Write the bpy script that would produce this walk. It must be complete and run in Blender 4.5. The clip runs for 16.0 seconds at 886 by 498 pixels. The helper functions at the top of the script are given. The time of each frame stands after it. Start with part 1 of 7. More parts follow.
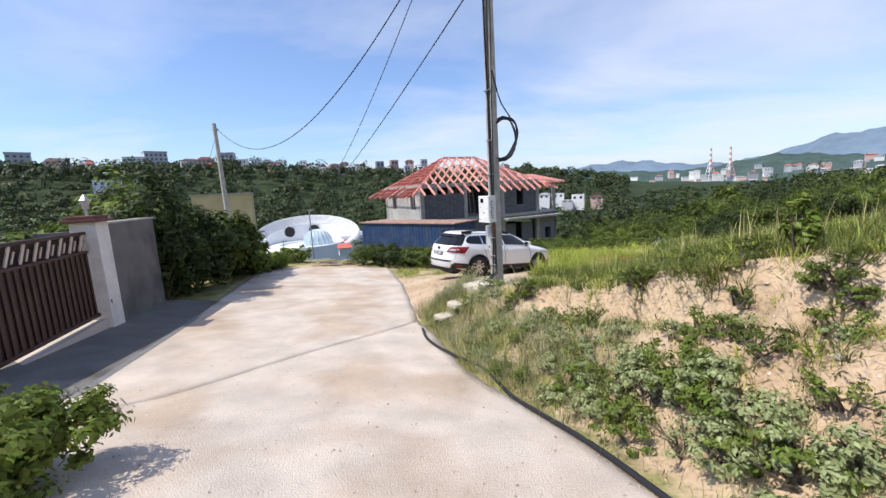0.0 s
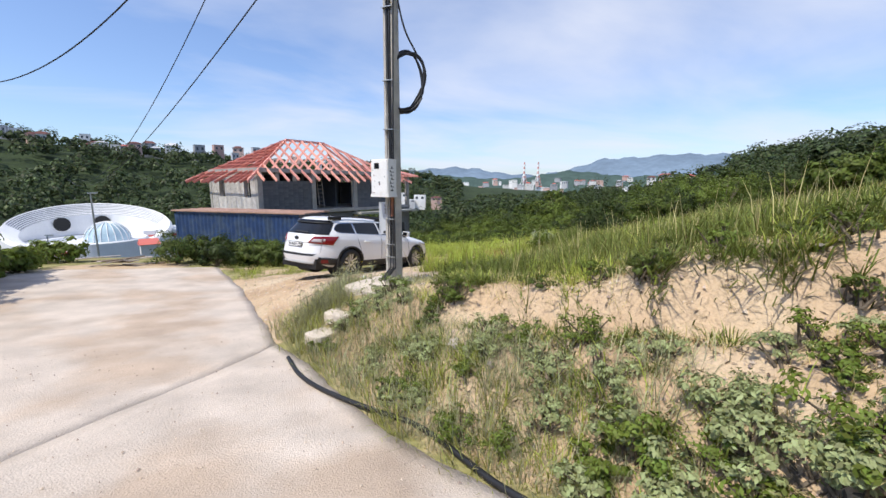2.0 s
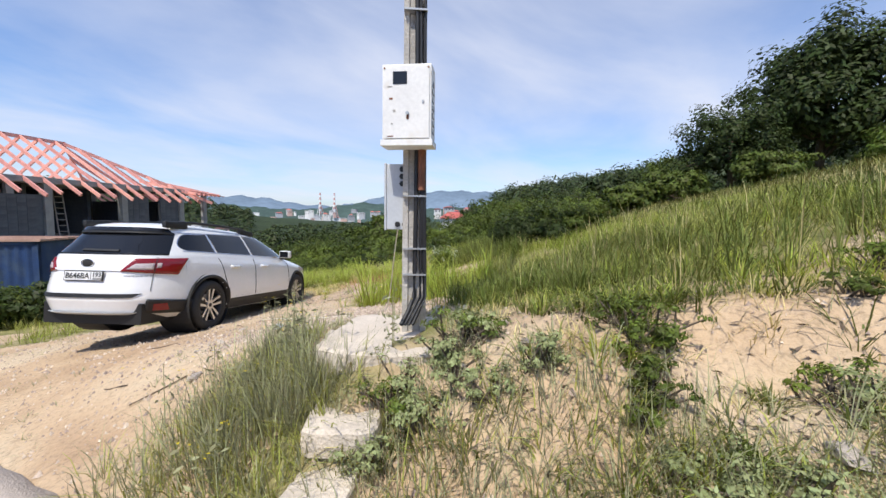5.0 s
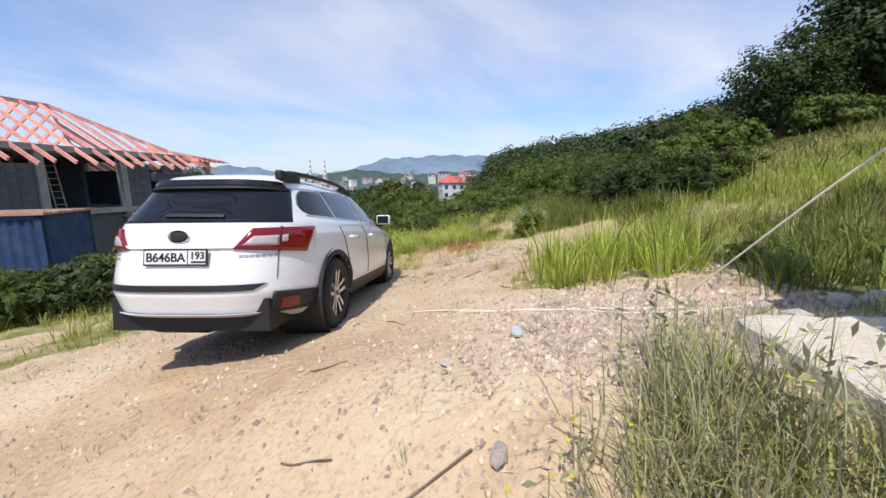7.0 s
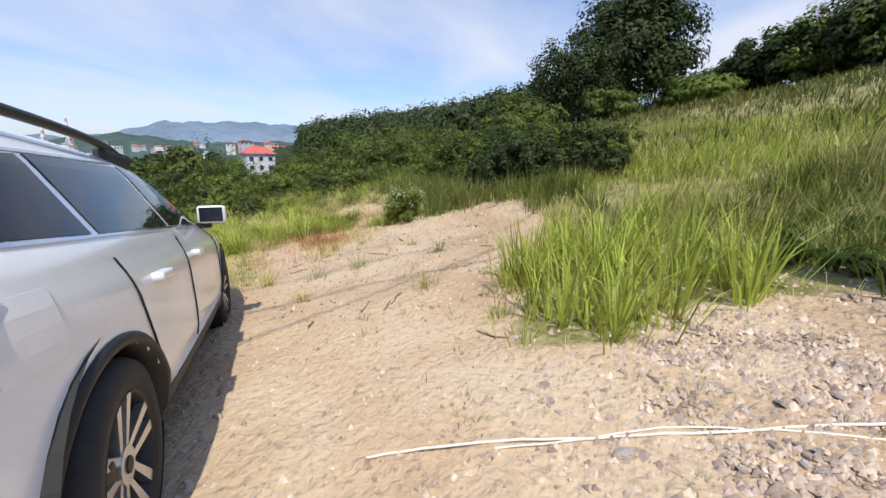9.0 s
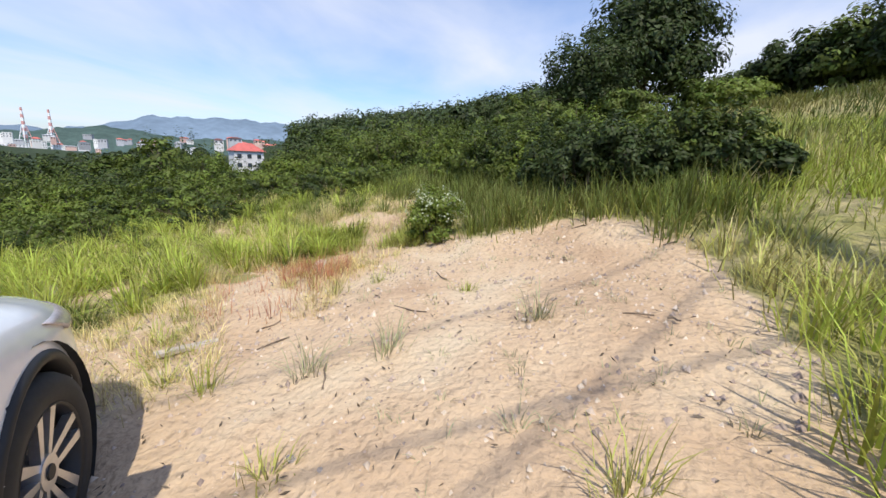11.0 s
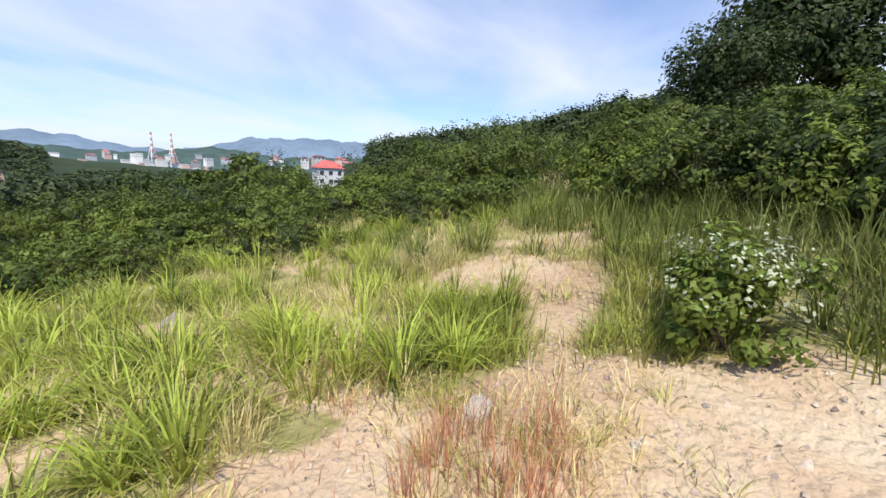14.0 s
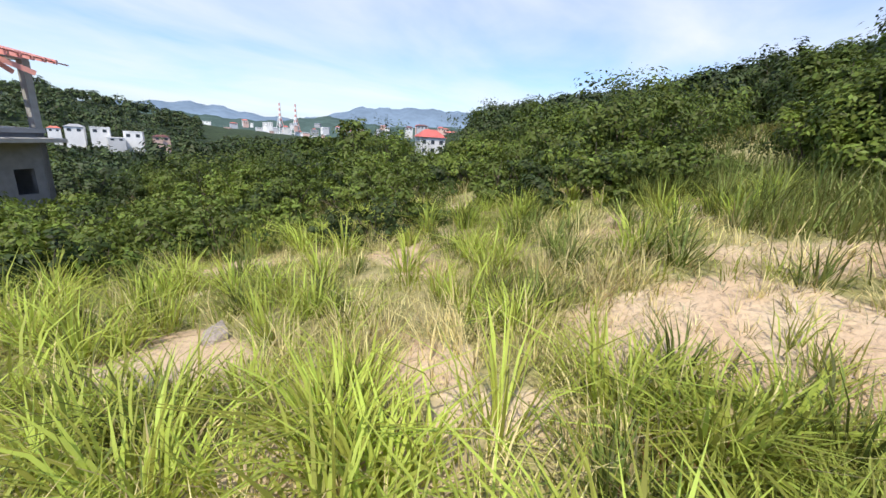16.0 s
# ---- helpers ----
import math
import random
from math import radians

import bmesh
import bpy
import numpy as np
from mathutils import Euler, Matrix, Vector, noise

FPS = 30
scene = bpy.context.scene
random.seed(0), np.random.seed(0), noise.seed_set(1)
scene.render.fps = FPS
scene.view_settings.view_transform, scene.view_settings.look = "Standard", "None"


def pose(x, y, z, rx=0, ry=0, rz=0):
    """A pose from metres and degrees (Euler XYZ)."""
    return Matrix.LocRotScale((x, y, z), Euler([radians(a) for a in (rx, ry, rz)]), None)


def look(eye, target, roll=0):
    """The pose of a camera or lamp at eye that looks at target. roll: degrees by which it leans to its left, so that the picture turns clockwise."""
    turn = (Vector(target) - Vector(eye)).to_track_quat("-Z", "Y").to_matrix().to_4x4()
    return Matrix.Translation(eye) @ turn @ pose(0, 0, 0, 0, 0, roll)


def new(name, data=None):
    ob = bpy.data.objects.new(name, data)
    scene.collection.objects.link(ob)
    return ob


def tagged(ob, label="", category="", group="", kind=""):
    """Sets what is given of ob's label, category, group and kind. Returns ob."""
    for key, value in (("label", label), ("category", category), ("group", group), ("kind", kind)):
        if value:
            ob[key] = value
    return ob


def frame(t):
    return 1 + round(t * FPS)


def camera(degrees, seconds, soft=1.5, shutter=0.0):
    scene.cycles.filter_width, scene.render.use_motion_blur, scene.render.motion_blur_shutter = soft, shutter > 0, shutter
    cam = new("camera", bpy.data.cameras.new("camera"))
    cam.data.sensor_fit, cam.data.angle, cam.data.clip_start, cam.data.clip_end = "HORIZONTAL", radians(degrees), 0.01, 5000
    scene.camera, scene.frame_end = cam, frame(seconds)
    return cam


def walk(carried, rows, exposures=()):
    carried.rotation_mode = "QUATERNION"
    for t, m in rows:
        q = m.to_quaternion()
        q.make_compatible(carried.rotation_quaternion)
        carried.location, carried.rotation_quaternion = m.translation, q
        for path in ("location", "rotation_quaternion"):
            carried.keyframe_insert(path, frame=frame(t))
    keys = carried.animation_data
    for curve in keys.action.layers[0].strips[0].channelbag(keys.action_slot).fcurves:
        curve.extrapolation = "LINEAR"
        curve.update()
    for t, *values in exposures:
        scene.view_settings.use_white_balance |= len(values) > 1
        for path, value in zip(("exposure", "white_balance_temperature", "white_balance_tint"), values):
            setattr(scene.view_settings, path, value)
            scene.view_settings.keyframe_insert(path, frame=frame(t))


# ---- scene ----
cam = camera(96.7, 16.0)
PATH = [
    (0, (0.217, 0.944, 1.326), (0.199, 2.922, 1.032), -3.2),
    (0.5, (0.068, 1.588, 1.201), (0.31, 3.552, 0.916), -2.0),
    (1, (-0.066, 2.146, 1.068), (0.435, 4.057, 0.755), -1.1),
    (1.5, (-0.193, 2.797, 0.92), (0.461, 4.656, 0.578), -0.3),
    (2, (-0.342, 3.438, 0.788), (0.409, 5.264, 0.466), 0.3),
    (2.5, (-0.487, 4.132, 0.619), (0.361, 5.917, 0.307), 0.4),
    (3, (-0.667, 4.887, 0.445), (0.269, 6.626, 0.131), 0.1),
    (3.5, (-0.766, 5.548, 0.324), (0.292, 7.22, 0.03), 2.3),
    (6, (-1.126, 8.75, -0.057), (0.568, 9.802, -0.214), -1.4),
    (6.5, (-1.177, 9.519, -0.122), (0.396, 10.72, -0.409), -0.7),
    (7, (-1.094, 10.211, -0.121), (0.461, 11.424, -0.452), -0.8),
    (7.5, (-0.921, 10.82, -0.134), (0.738, 11.855, -0.553), -2.0),
    (8, (-0.529, 11.358, -0.161), (1.274, 12.091, -0.62), -1.1),
    (8.5, (-0.112, 11.786, -0.166), (1.782, 12.229, -0.632), -0.5),
    (11, (2.545, 13.396, -0.343), (4.467, 13.733, -0.78), 2.6),
    (11.5, (2.985, 13.735, -0.37), (4.875, 14.241, -0.786), 1.9),
    (12, (3.413, 14.052, -0.425), (5.333, 14.458, -0.813), 3.2),
    (12.5, (3.874, 14.376, -0.45), (5.797, 14.744, -0.857), 2.9),
    (13, (4.322, 14.683, -0.485), (6.233, 15.01, -0.975), 3.8),
    (13.5, (4.8, 14.98, -0.476), (6.671, 15.544, -0.902), 2.8),
    (14, (5.181, 15.315, -0.478), (7.028, 15.986, -0.85), 2.6),
    (14.5, (5.64, 15.628, -0.521), (7.438, 16.427, -0.881), 3.0),
    (15, (5.965, 15.936, -0.533), (7.697, 16.862, -0.912), 2.8),
    (15.5, (6.306, 16.242, -0.572), (7.977, 17.244, -1.026), 2.8),
    (16, (6.636, 16.473, -0.63), (8.24, 17.542, -1.165), 3.5),
]
walk(cam, [(t, look(e, g, r)) for t, e, g, r in PATH], exposures=((0, 0.22), (2, 0.16), (3.5, 0.13), (8.5, 0.11), (11, 0.22), (13.5, 0.26), (15, 0.36), (16, 0.36)))

# ---- light ----
SUN_AZ, SUN_EL = 250.0, 58.0
sun_dir = Vector((math.sin(radians(SUN_AZ)) * math.cos(radians(SUN_EL)), math.cos(radians(SUN_AZ)) * math.cos(radians(SUN_EL)), math.sin(radians(SUN_EL))))
sun = new("sun", bpy.data.lights.new("sun", "SUN"))
sun.data.energy, sun.data.angle, sun.data.color = 4.0, radians(0.6), (1.0, 0.945, 0.83)
sun.matrix_world = look(sun_dir * 60, (0, 0, 0))


def make_world():
    w = bpy.data.worlds.new("sky")
    w.use_nodes = True
    scene.world = w
    n, l = w.node_tree.nodes, w.node_tree.links
    bg = n["Background"]
    bg.inputs["Strength"].default_value = 0.14
    sky = n.new("ShaderNodeTexSky")
    sky.sky_type, sky.sun_disc = "NISHITA", False
    sky.sun_elevation, sky.sun_rotation = radians(SUN_EL), radians(SUN_AZ)
    sky.air_density, sky.dust_density, sky.ozone_density = 1.0, 0.9, 3.2
    co = n.new("ShaderNodeTexCoord")
    sep = n.new("ShaderNodeSeparateXYZ")
    l.new(co.outputs["Generated"], sep.inputs[0])
    # cirrus: the direction laid on a high flat layer
    top = n.new("ShaderNodeMath")
    top.operation = "ADD"
    top.inputs[1].default_value = 0.12
    l.new(sep.outputs["Z"], top.inputs[0])
    px, py = n.new("ShaderNodeMath"), n.new("ShaderNodeMath")
    for d, a in ((px, "X"), (py, "Y")):
        d.operation = "DIVIDE"
        l.new(sep.outputs[a], d.inputs[0])
        l.new(top.outputs[0], d.inputs[1])
    comb = n.new("ShaderNodeCombineXYZ")
    l.new(px.outputs[0], comb.inputs[0])
    l.new(py.outputs[0], comb.inputs[1])
    mp = n.new("ShaderNodeMapping")
    mp.inputs["Rotation"].default_value = (0, 0, radians(25))
    mp.inputs["Scale"].default_value = (0.62, 0.95, 1)
    l.new(comb.outputs[0], mp.inputs[0])
    nz = n.new("ShaderNodeTexNoise")
    nz.inputs["Scale"].default_value, nz.inputs["Detail"].default_value, nz.inputs["Roughness"].default_value = 0.75, 7, 0.52
    nz.inputs["Distortion"].default_value = 0.35
    l.new(mp.outputs[0], nz.inputs["Vector"])
    ramp = n.new("ShaderNodeValToRGB")
    ramp.color_ramp.elements[0].position, ramp.color_ramp.elements[1].position = 0.46, 0.80
    ramp.color_ramp.elements[0].color = (0.06, 0.06, 0.06, 1)
    ramp.color_ramp.elements[1].color = (0.9, 0.9, 0.9, 1)
    # the cloud sheet thickens towards the east
    side = n.new("ShaderNodeVectorMath")
    side.operation = "DOT_PRODUCT"
    side.inputs[1].default_value = (0.95, 0.30, 0.0)
    l.new(co.outputs["Generated"], side.inputs[0])
    thick = n.new("ShaderNodeMath")
    thick.operation = "MULTIPLY_ADD"
    thick.inputs[1].default_value = 0.15
    l.new(side.outputs["Value"], thick.inputs[0])
    l.new(nz.outputs["Fac"], thick.inputs[2])
    l.new(thick.outputs[0], ramp.inputs[0])
    mix = n.new("ShaderNodeMix")
    mix.data_type = "RGBA"
    l.new(ramp.outputs["Color"], mix.inputs["Factor"])
    clear = n.new("ShaderNodeMix")
    clear.data_type, clear.blend_type = "RGBA", "MULTIPLY"
    clear.inputs[0].default_value = 1.0
    clear.inputs[7].default_value = (0.96, 1.05, 1.24, 1)
    l.new(sky.outputs[0], clear.inputs[6])
    l.new(clear.outputs[2], mix.inputs[6])
    mix.inputs[7].default_value = (5.4, 5.65, 6.5, 1)
    l.new(mix.outputs[2], bg.inputs["Color"])


make_world()


# ---- materials ----
def mat(name, colour, rough=0.8, metal=0.0, vary=0.12, scale=8.0, bump=0.0, fine=60.0, island=0.0, second=None, patch=(0.45, 0.6), patch_scale=1.5, spec=0.5, through_light=0.0, coat=0.0, per_object=0.0):
    """A surface: base colour broken by coarse and fine noise, with optional patches of a second colour, relief and leaf light."""
    m = bpy.data.materials.new(name)
    m.use_nodes = True
    n, l = m.node_tree.nodes, m.node_tree.links
    b = n["Principled BSDF"]
    b.inputs["Roughness"].default_value, b.inputs["Metallic"].default_value = rough, metal
    b.inputs["Specular IOR Level"].default_value = spec
    b.inputs["Coat Weight"].default_value = coat
    co = n.new("ShaderNodeTexCoord")

    def noise_node(s, detail=4):
        z = n.new("ShaderNodeTexNoise")
        z.inputs["Scale"].default_value, z.inputs["Detail"].default_value = s, detail
        l.new(co.outputs["Object"], z.inputs["Vector"])
        return z

    def mixer(kind, fac, a, c):
        x = n.new("ShaderNodeMix")
        x.data_type, x.blend_type = "RGBA", kind
        for v, i in ((fac, 0), (a, 6), (c, 7)):
            if isinstance(v, bpy.types.NodeSocket):
                l.new(v, x.inputs[i])
            else:
                x.inputs[i].default_value = v if i == 0 else (*v, 1)
        return x.outputs[2]

    big, small = noise_node(scale, 5), noise_node(fine, 3)
    col = mixer("MIX", 0.0, colour, colour)
    if second:
        r = n.new("ShaderNodeValToRGB")
        r.color_ramp.elements[0].position, r.color_ramp.elements[1].position = patch
        l.new(noise_node(patch_scale, 6).outputs["Fac"], r.inputs[0])
        col = mixer("MIX", r.outputs["Color"], col, second)
    if vary:
        for nz, v in ((big, vary), (small, vary * 0.8)):
            mr = n.new("ShaderNodeMapRange")
            mr.inputs[1].default_value, mr.inputs[2].default_value = 0.25, 0.75
            mr.inputs[3].default_value, mr.inputs[4].default_value = 1 - v * 1.6, 1 + v * 1.6
            l.new(nz.outputs["Fac"], mr.inputs[0])
            g = n.new("ShaderNodeCombineColor")
            for k in range(3):
                l.new(mr.outputs[0], g.inputs[k])
            col = mixer("MULTIPLY", 1.0, col, g.outputs[0])
    if island or per_object:
        geo = n.new("ShaderNodeNewGeometry" if island else "ShaderNodeObjectInfo")
        out = geo.outputs["Random Per Island"] if island else geo.outputs["Random"]
        k = island or per_object
        hs = n.new("ShaderNodeHueSaturation")
        for sock, lo, hi in (("Value", 1 - k, 1 + k), ("Hue", 0.5 - 0.05 * k, 0.5 + 0.03 * k)):
            mr = n.new("ShaderNodeMapRange")
            mr.inputs[3].default_value, mr.inputs[4].default_value = lo, hi
            l.new(out, mr.inputs[0])
            l.new(mr.outputs[0], hs.inputs[sock])
        l.new(col, hs.inputs["Color"])
        col = hs.outputs[0]
    l.new(col, b.inputs["Base Color"])
    if bump:
        bp = n.new("ShaderNodeBump")
        bp.inputs["Strength"].default_value, bp.inputs["Distance"].default_value = min(1, bump), 0.02
        l.new(small.outputs["Fac"], bp.inputs["Height"])
        l.new(bp.outputs[0], b.inputs["Normal"])
    if through_light:
        t = n.new("ShaderNodeBsdfTranslucent")
        l.new(col, t.inputs["Color"])
        s = n.new("ShaderNodeMixShader")
        s.inputs[0].default_value = through_light
        l.new(b.outputs[0], s.inputs[1])
        l.new(t.outputs[0], s.inputs[2])
        l.new(s.outputs[0], n["Material Output"].inputs["Surface"])
    return m


def leaf_mat(name, colour, island=0.4, light=0.28, rough=0.55, second=None):
    return mat(name, colour, rough, vary=0.1, scale=0.6, fine=4, island=island, through_light=light, spec=0.25, second=second, patch_scale=0.35, patch=(0.42, 0.62))


def glass_mat(name, colour, rough=0.03):
    m = mat(name, colour, rough, vary=0, spec=0.45)
    return m


M = {
    "concrete_road": mat("pale concrete", (0.575, 0.49, 0.415), 0.9, vary=0.12, scale=1.6, fine=75, bump=0.6, second=(0.49, 0.38, 0.29), patch=(0.46, 0.62), patch_scale=0.6),
    "concrete_raw": mat("raw concrete", (0.36, 0.345, 0.32), 0.9, vary=0.12, scale=2.5, fine=40, bump=0.4),
    "pole_concrete": mat("pole concrete", (0.46, 0.43, 0.39), 0.9, vary=0.16, scale=5, fine=70, bump=0.5),
    "slab_concrete": mat("slab concrete", (0.60, 0.52, 0.43), 0.92, vary=0.1, scale=3, fine=50, bump=0.6),
    "block": mat("grey block", (0.13, 0.135, 0.145), 0.95, vary=0.1, scale=6, fine=60, bump=0.4, per_object=0.14),
    "block_pale": mat("mid grey block", (0.20, 0.20, 0.205), 0.95, vary=0.12, scale=3, fine=40, bump=0.4),
    "render_wall": mat("streaked grey render", (0.16, 0.15, 0.14), 0.92, vary=0.14, scale=1.2, fine=35, bump=0.4, second=(0.09, 0.085, 0.08), patch=(0.45, 0.65), patch_scale=1.1),
    "board_wall": mat("board-marked concrete", (0.55, 0.52, 0.49), 0.92, vary=0.14, scale=4, fine=30, bump=0.3),
    "rafter": mat("pink-stained timber", (0.80, 0.37, 0.30), 0.7, vary=0.12, scale=3, fine=30, per_object=0.16),
    "roof_sheet": mat("red roof boarding", (0.62, 0.20, 0.15), 0.7, vary=0.14, scale=2, fine=25, per_object=0.1),
    "container_blue": mat("blue container paint", (0.02, 0.05, 0.14), 0.55, vary=0.14, scale=2, fine=30, second=(0.045, 0.075, 0.14)),
    "rust_top": mat("weathered brown boards", (0.42, 0.26, 0.2), 0.8, vary=0.15, scale=2, fine=25),
    "gate_brown": mat("dark brown sheet metal", (0.055, 0.024, 0.018), 0.5, vary=0.14, scale=3, fine=25),
    "gate_light": mat("cream ornament metal", (0.62, 0.5, 0.4), 0.5, vary=0.1),
    "post_white": mat("off-white plaster", (0.68, 0.64, 0.6), 0.9, vary=0.09, scale=3, fine=40, bump=0.3),
    "cap_brown": mat("brown tile cap", (0.14, 0.05, 0.04), 0.6, vary=0.12),
    "ramp": mat("grey ramp concrete", (0.33, 0.31, 0.29), 0.9, vary=0.1, scale=2, fine=40, bump=0.4),
    "black_plastic": mat("black plastic", (0.014, 0.014, 0.015), 0.55, vary=0.1, scale=5, fine=80),
    "rubber": mat("tyre rubber", (0.02, 0.02, 0.02), 0.75, vary=0.15, scale=8, fine=60),
    "car_white": mat("pearl white car paint", (0.80, 0.80, 0.80), 0.22, vary=0.02, scale=2, fine=20, coat=0.6),
    "car_gap": mat("panel gap", (0.02, 0.02, 0.02), 0.8, vary=0),
    "car_glass": glass_mat("tinted car glass", (0.012, 0.013, 0.016)),
    "lamp_red": mat("red lamp plastic", (0.20, 0.004, 0.008), 0.12, vary=0.05, scale=30, fine=120, spec=0.7),
    "lamp_clear": mat("clear lamp plastic", (0.46, 0.40, 0.40), 0.15, vary=0.1, scale=25, fine=90, spec=0.7),
    "chrome": mat("chrome", (0.7, 0.7, 0.72), 0.15, 1.0, vary=0.03),
    "alloy": mat("machined alloy", (0.62, 0.62, 0.63), 0.3, 0.9, vary=0.05),
    "plate_white": mat("plate white", (0.72, 0.72, 0.72), 0.4, vary=0.05),
    "plate_ink": mat("plate ink", (0.01, 0.01, 0.01), 0.6, vary=0),
    "box_white": mat("white powder coat", (0.78, 0.77, 0.75), 0.45, vary=0.05, scale=4, fine=40, second=(0.66, 0.62, 0.56), patch=(0.6, 0.7), patch_scale=5),
    "box_grey": mat("light grey plastic", (0.50, 0.52, 0.55), 0.5, vary=0.05, scale=4, fine=40),
    "rust": mat("rusty brown metal", (0.2, 0.08, 0.045), 0.85, vary=0.2, scale=8, fine=60),
    "cable": mat("black cable", (0.016, 0.016, 0.018), 0.5, vary=0.08),
    "string": mat("white cord", (0.78, 0.72, 0.6), 0.9, vary=0.08, scale=20),
    "steel": mat("galvanised steel", (0.45, 0.46, 0.47), 0.45, 0.7, vary=0.08),
    "grit": mat("soil crumbs", (0.44, 0.35, 0.28), 0.95, vary=0.2, scale=9, fine=60, island=0.4),
    # chimney red, lightened in the base colour to imitate haze over distance
    "band_red": mat("red bands paled by painted haze", (0.60, 0.30, 0.27), 0.7, vary=0.1),
    "grass_far": leaf_mat("meadow grass further off", (0.095, 0.125, 0.028), island=0.5, light=0.3, second=(0.19, 0.18, 0.05)),
    "stone": mat("pale rubble stone", (0.50, 0.43, 0.37), 0.95, vary=0.18, scale=9, fine=60, bump=0.6, per_object=0.25),
    "stone_grey": mat("blue-grey stone", (0.52, 0.56, 0.60), 0.9, vary=0.12, scale=9, fine=60, bump=0.5),
    "bark": mat("bark", (0.11, 0.085, 0.06), 0.95, vary=0.25, scale=4, fine=30, bump=0.8),
    "twig": mat("dry twig", (0.16, 0.12, 0.085), 0.95, vary=0.2, scale=10),
    "plank": mat("weathered plank", (0.46, 0.40, 0.34), 0.9, vary=0.15, scale=5, fine=40),
    "town_white": mat("white town wall", (0.78, 0.76, 0.74), 0.9, vary=0.06, scale=0.3, fine=3, per_object=0.18),
    "town_grey": mat("grey town wall", (0.42, 0.42, 0.44), 0.9, vary=0.08, scale=0.3, fine=3, per_object=0.25),
    "town_pink": mat("pinkish town wall", (0.62, 0.42, 0.36), 0.9, vary=0.08, scale=0.3, fine=3, per_object=0.2),
    "town_red": mat("red town roof", (0.58, 0.16, 0.12), 0.8, vary=0.1, scale=0.5, fine=4, per_object=0.15),
    "town_glass": mat("dark window", (0.05, 0.06, 0.075), 0.2, vary=0.05),
    "yellow_wall": mat("ochre plaster wall", (0.50, 0.42, 0.24), 0.9, vary=0.08, scale=0.8, fine=15),
    "arena_white": mat("white hall cladding", (0.80, 0.80, 0.80), 0.6, vary=0.04, scale=0.3, fine=5),
    "arena_grey": mat("grey hall seams", (0.20, 0.21, 0.23), 0.6, vary=0.05, scale=0.3, fine=5),
    "dome_glass": mat("pale blue dome glass", (0.42, 0.55, 0.62), 0.15, vary=0.06, scale=0.5, fine=4),
    "red_paint": mat("red paint", (0.62, 0.16, 0.13), 0.7, vary=0.08),
    # distance haze is painted into the next two base colours as a blue tint
    "mountain": mat("mountain with painted blue haze", (0.16, 0.215, 0.28), 1.0, vary=0.1, scale=0.004, fine=0.02, spec=0.0),
    "hill_mid": mat("wooded hill with painted haze", (0.07, 0.105, 0.095), 1.0, vary=0.14, scale=0.02, fine=0.12, spec=0.0),
    "leaf_dark": leaf_mat("dark tree leaves", (0.048, 0.070, 0.018)),
    "leaf_mid": leaf_mat("mid green leaves", (0.108, 0.142, 0.024), second=(0.055, 0.085, 0.018)),
    "leaf_yellow": leaf_mat("yellow-green leaves", (0.165, 0.215, 0.034), second=(0.095, 0.145, 0.028)),
    "leaf_grey": leaf_mat("grey-green leaves", (0.33, 0.37, 0.17)),
    "leaf_far": leaf_mat("far forest leaves", (0.074, 0.100, 0.032), island=0.55, light=0.2, second=(0.034, 0.052, 0.026)),
    "grass": leaf_mat("meadow grass", (0.335, 0.38, 0.07), island=0.5, light=0.42, second=(0.44, 0.42, 0.14)),
    "grass_mat": leaf_mat("matted short grass", (0.42, 0.42, 0.12), island=0.4, light=0.35, second=(0.55, 0.48, 0.22)),
    "grass_tall": leaf_mat("tall bright grass", (0.41, 0.465, 0.085), island=0.45, light=0.45),
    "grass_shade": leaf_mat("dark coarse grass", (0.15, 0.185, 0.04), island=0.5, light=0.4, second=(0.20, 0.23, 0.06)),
    "grass_dry": leaf_mat("dry straw grass", (0.66, 0.56, 0.27), island=0.35, light=0.35),
    "grass_red": leaf_mat("reddish dry grass", (0.50, 0.235, 0.13), island=0.3, light=0.3),
    "weed": leaf_mat("dusty weed stems", (0.36, 0.36, 0.20), island=0.4, light=0.3),
    "petal": leaf_mat("white petals", (0.52, 0.56, 0.38), island=0.1, light=0.3),
    "petal_yellow": leaf_mat("yellow petals", (0.75, 0.6, 0.03), island=0.1, light=0.3),
}


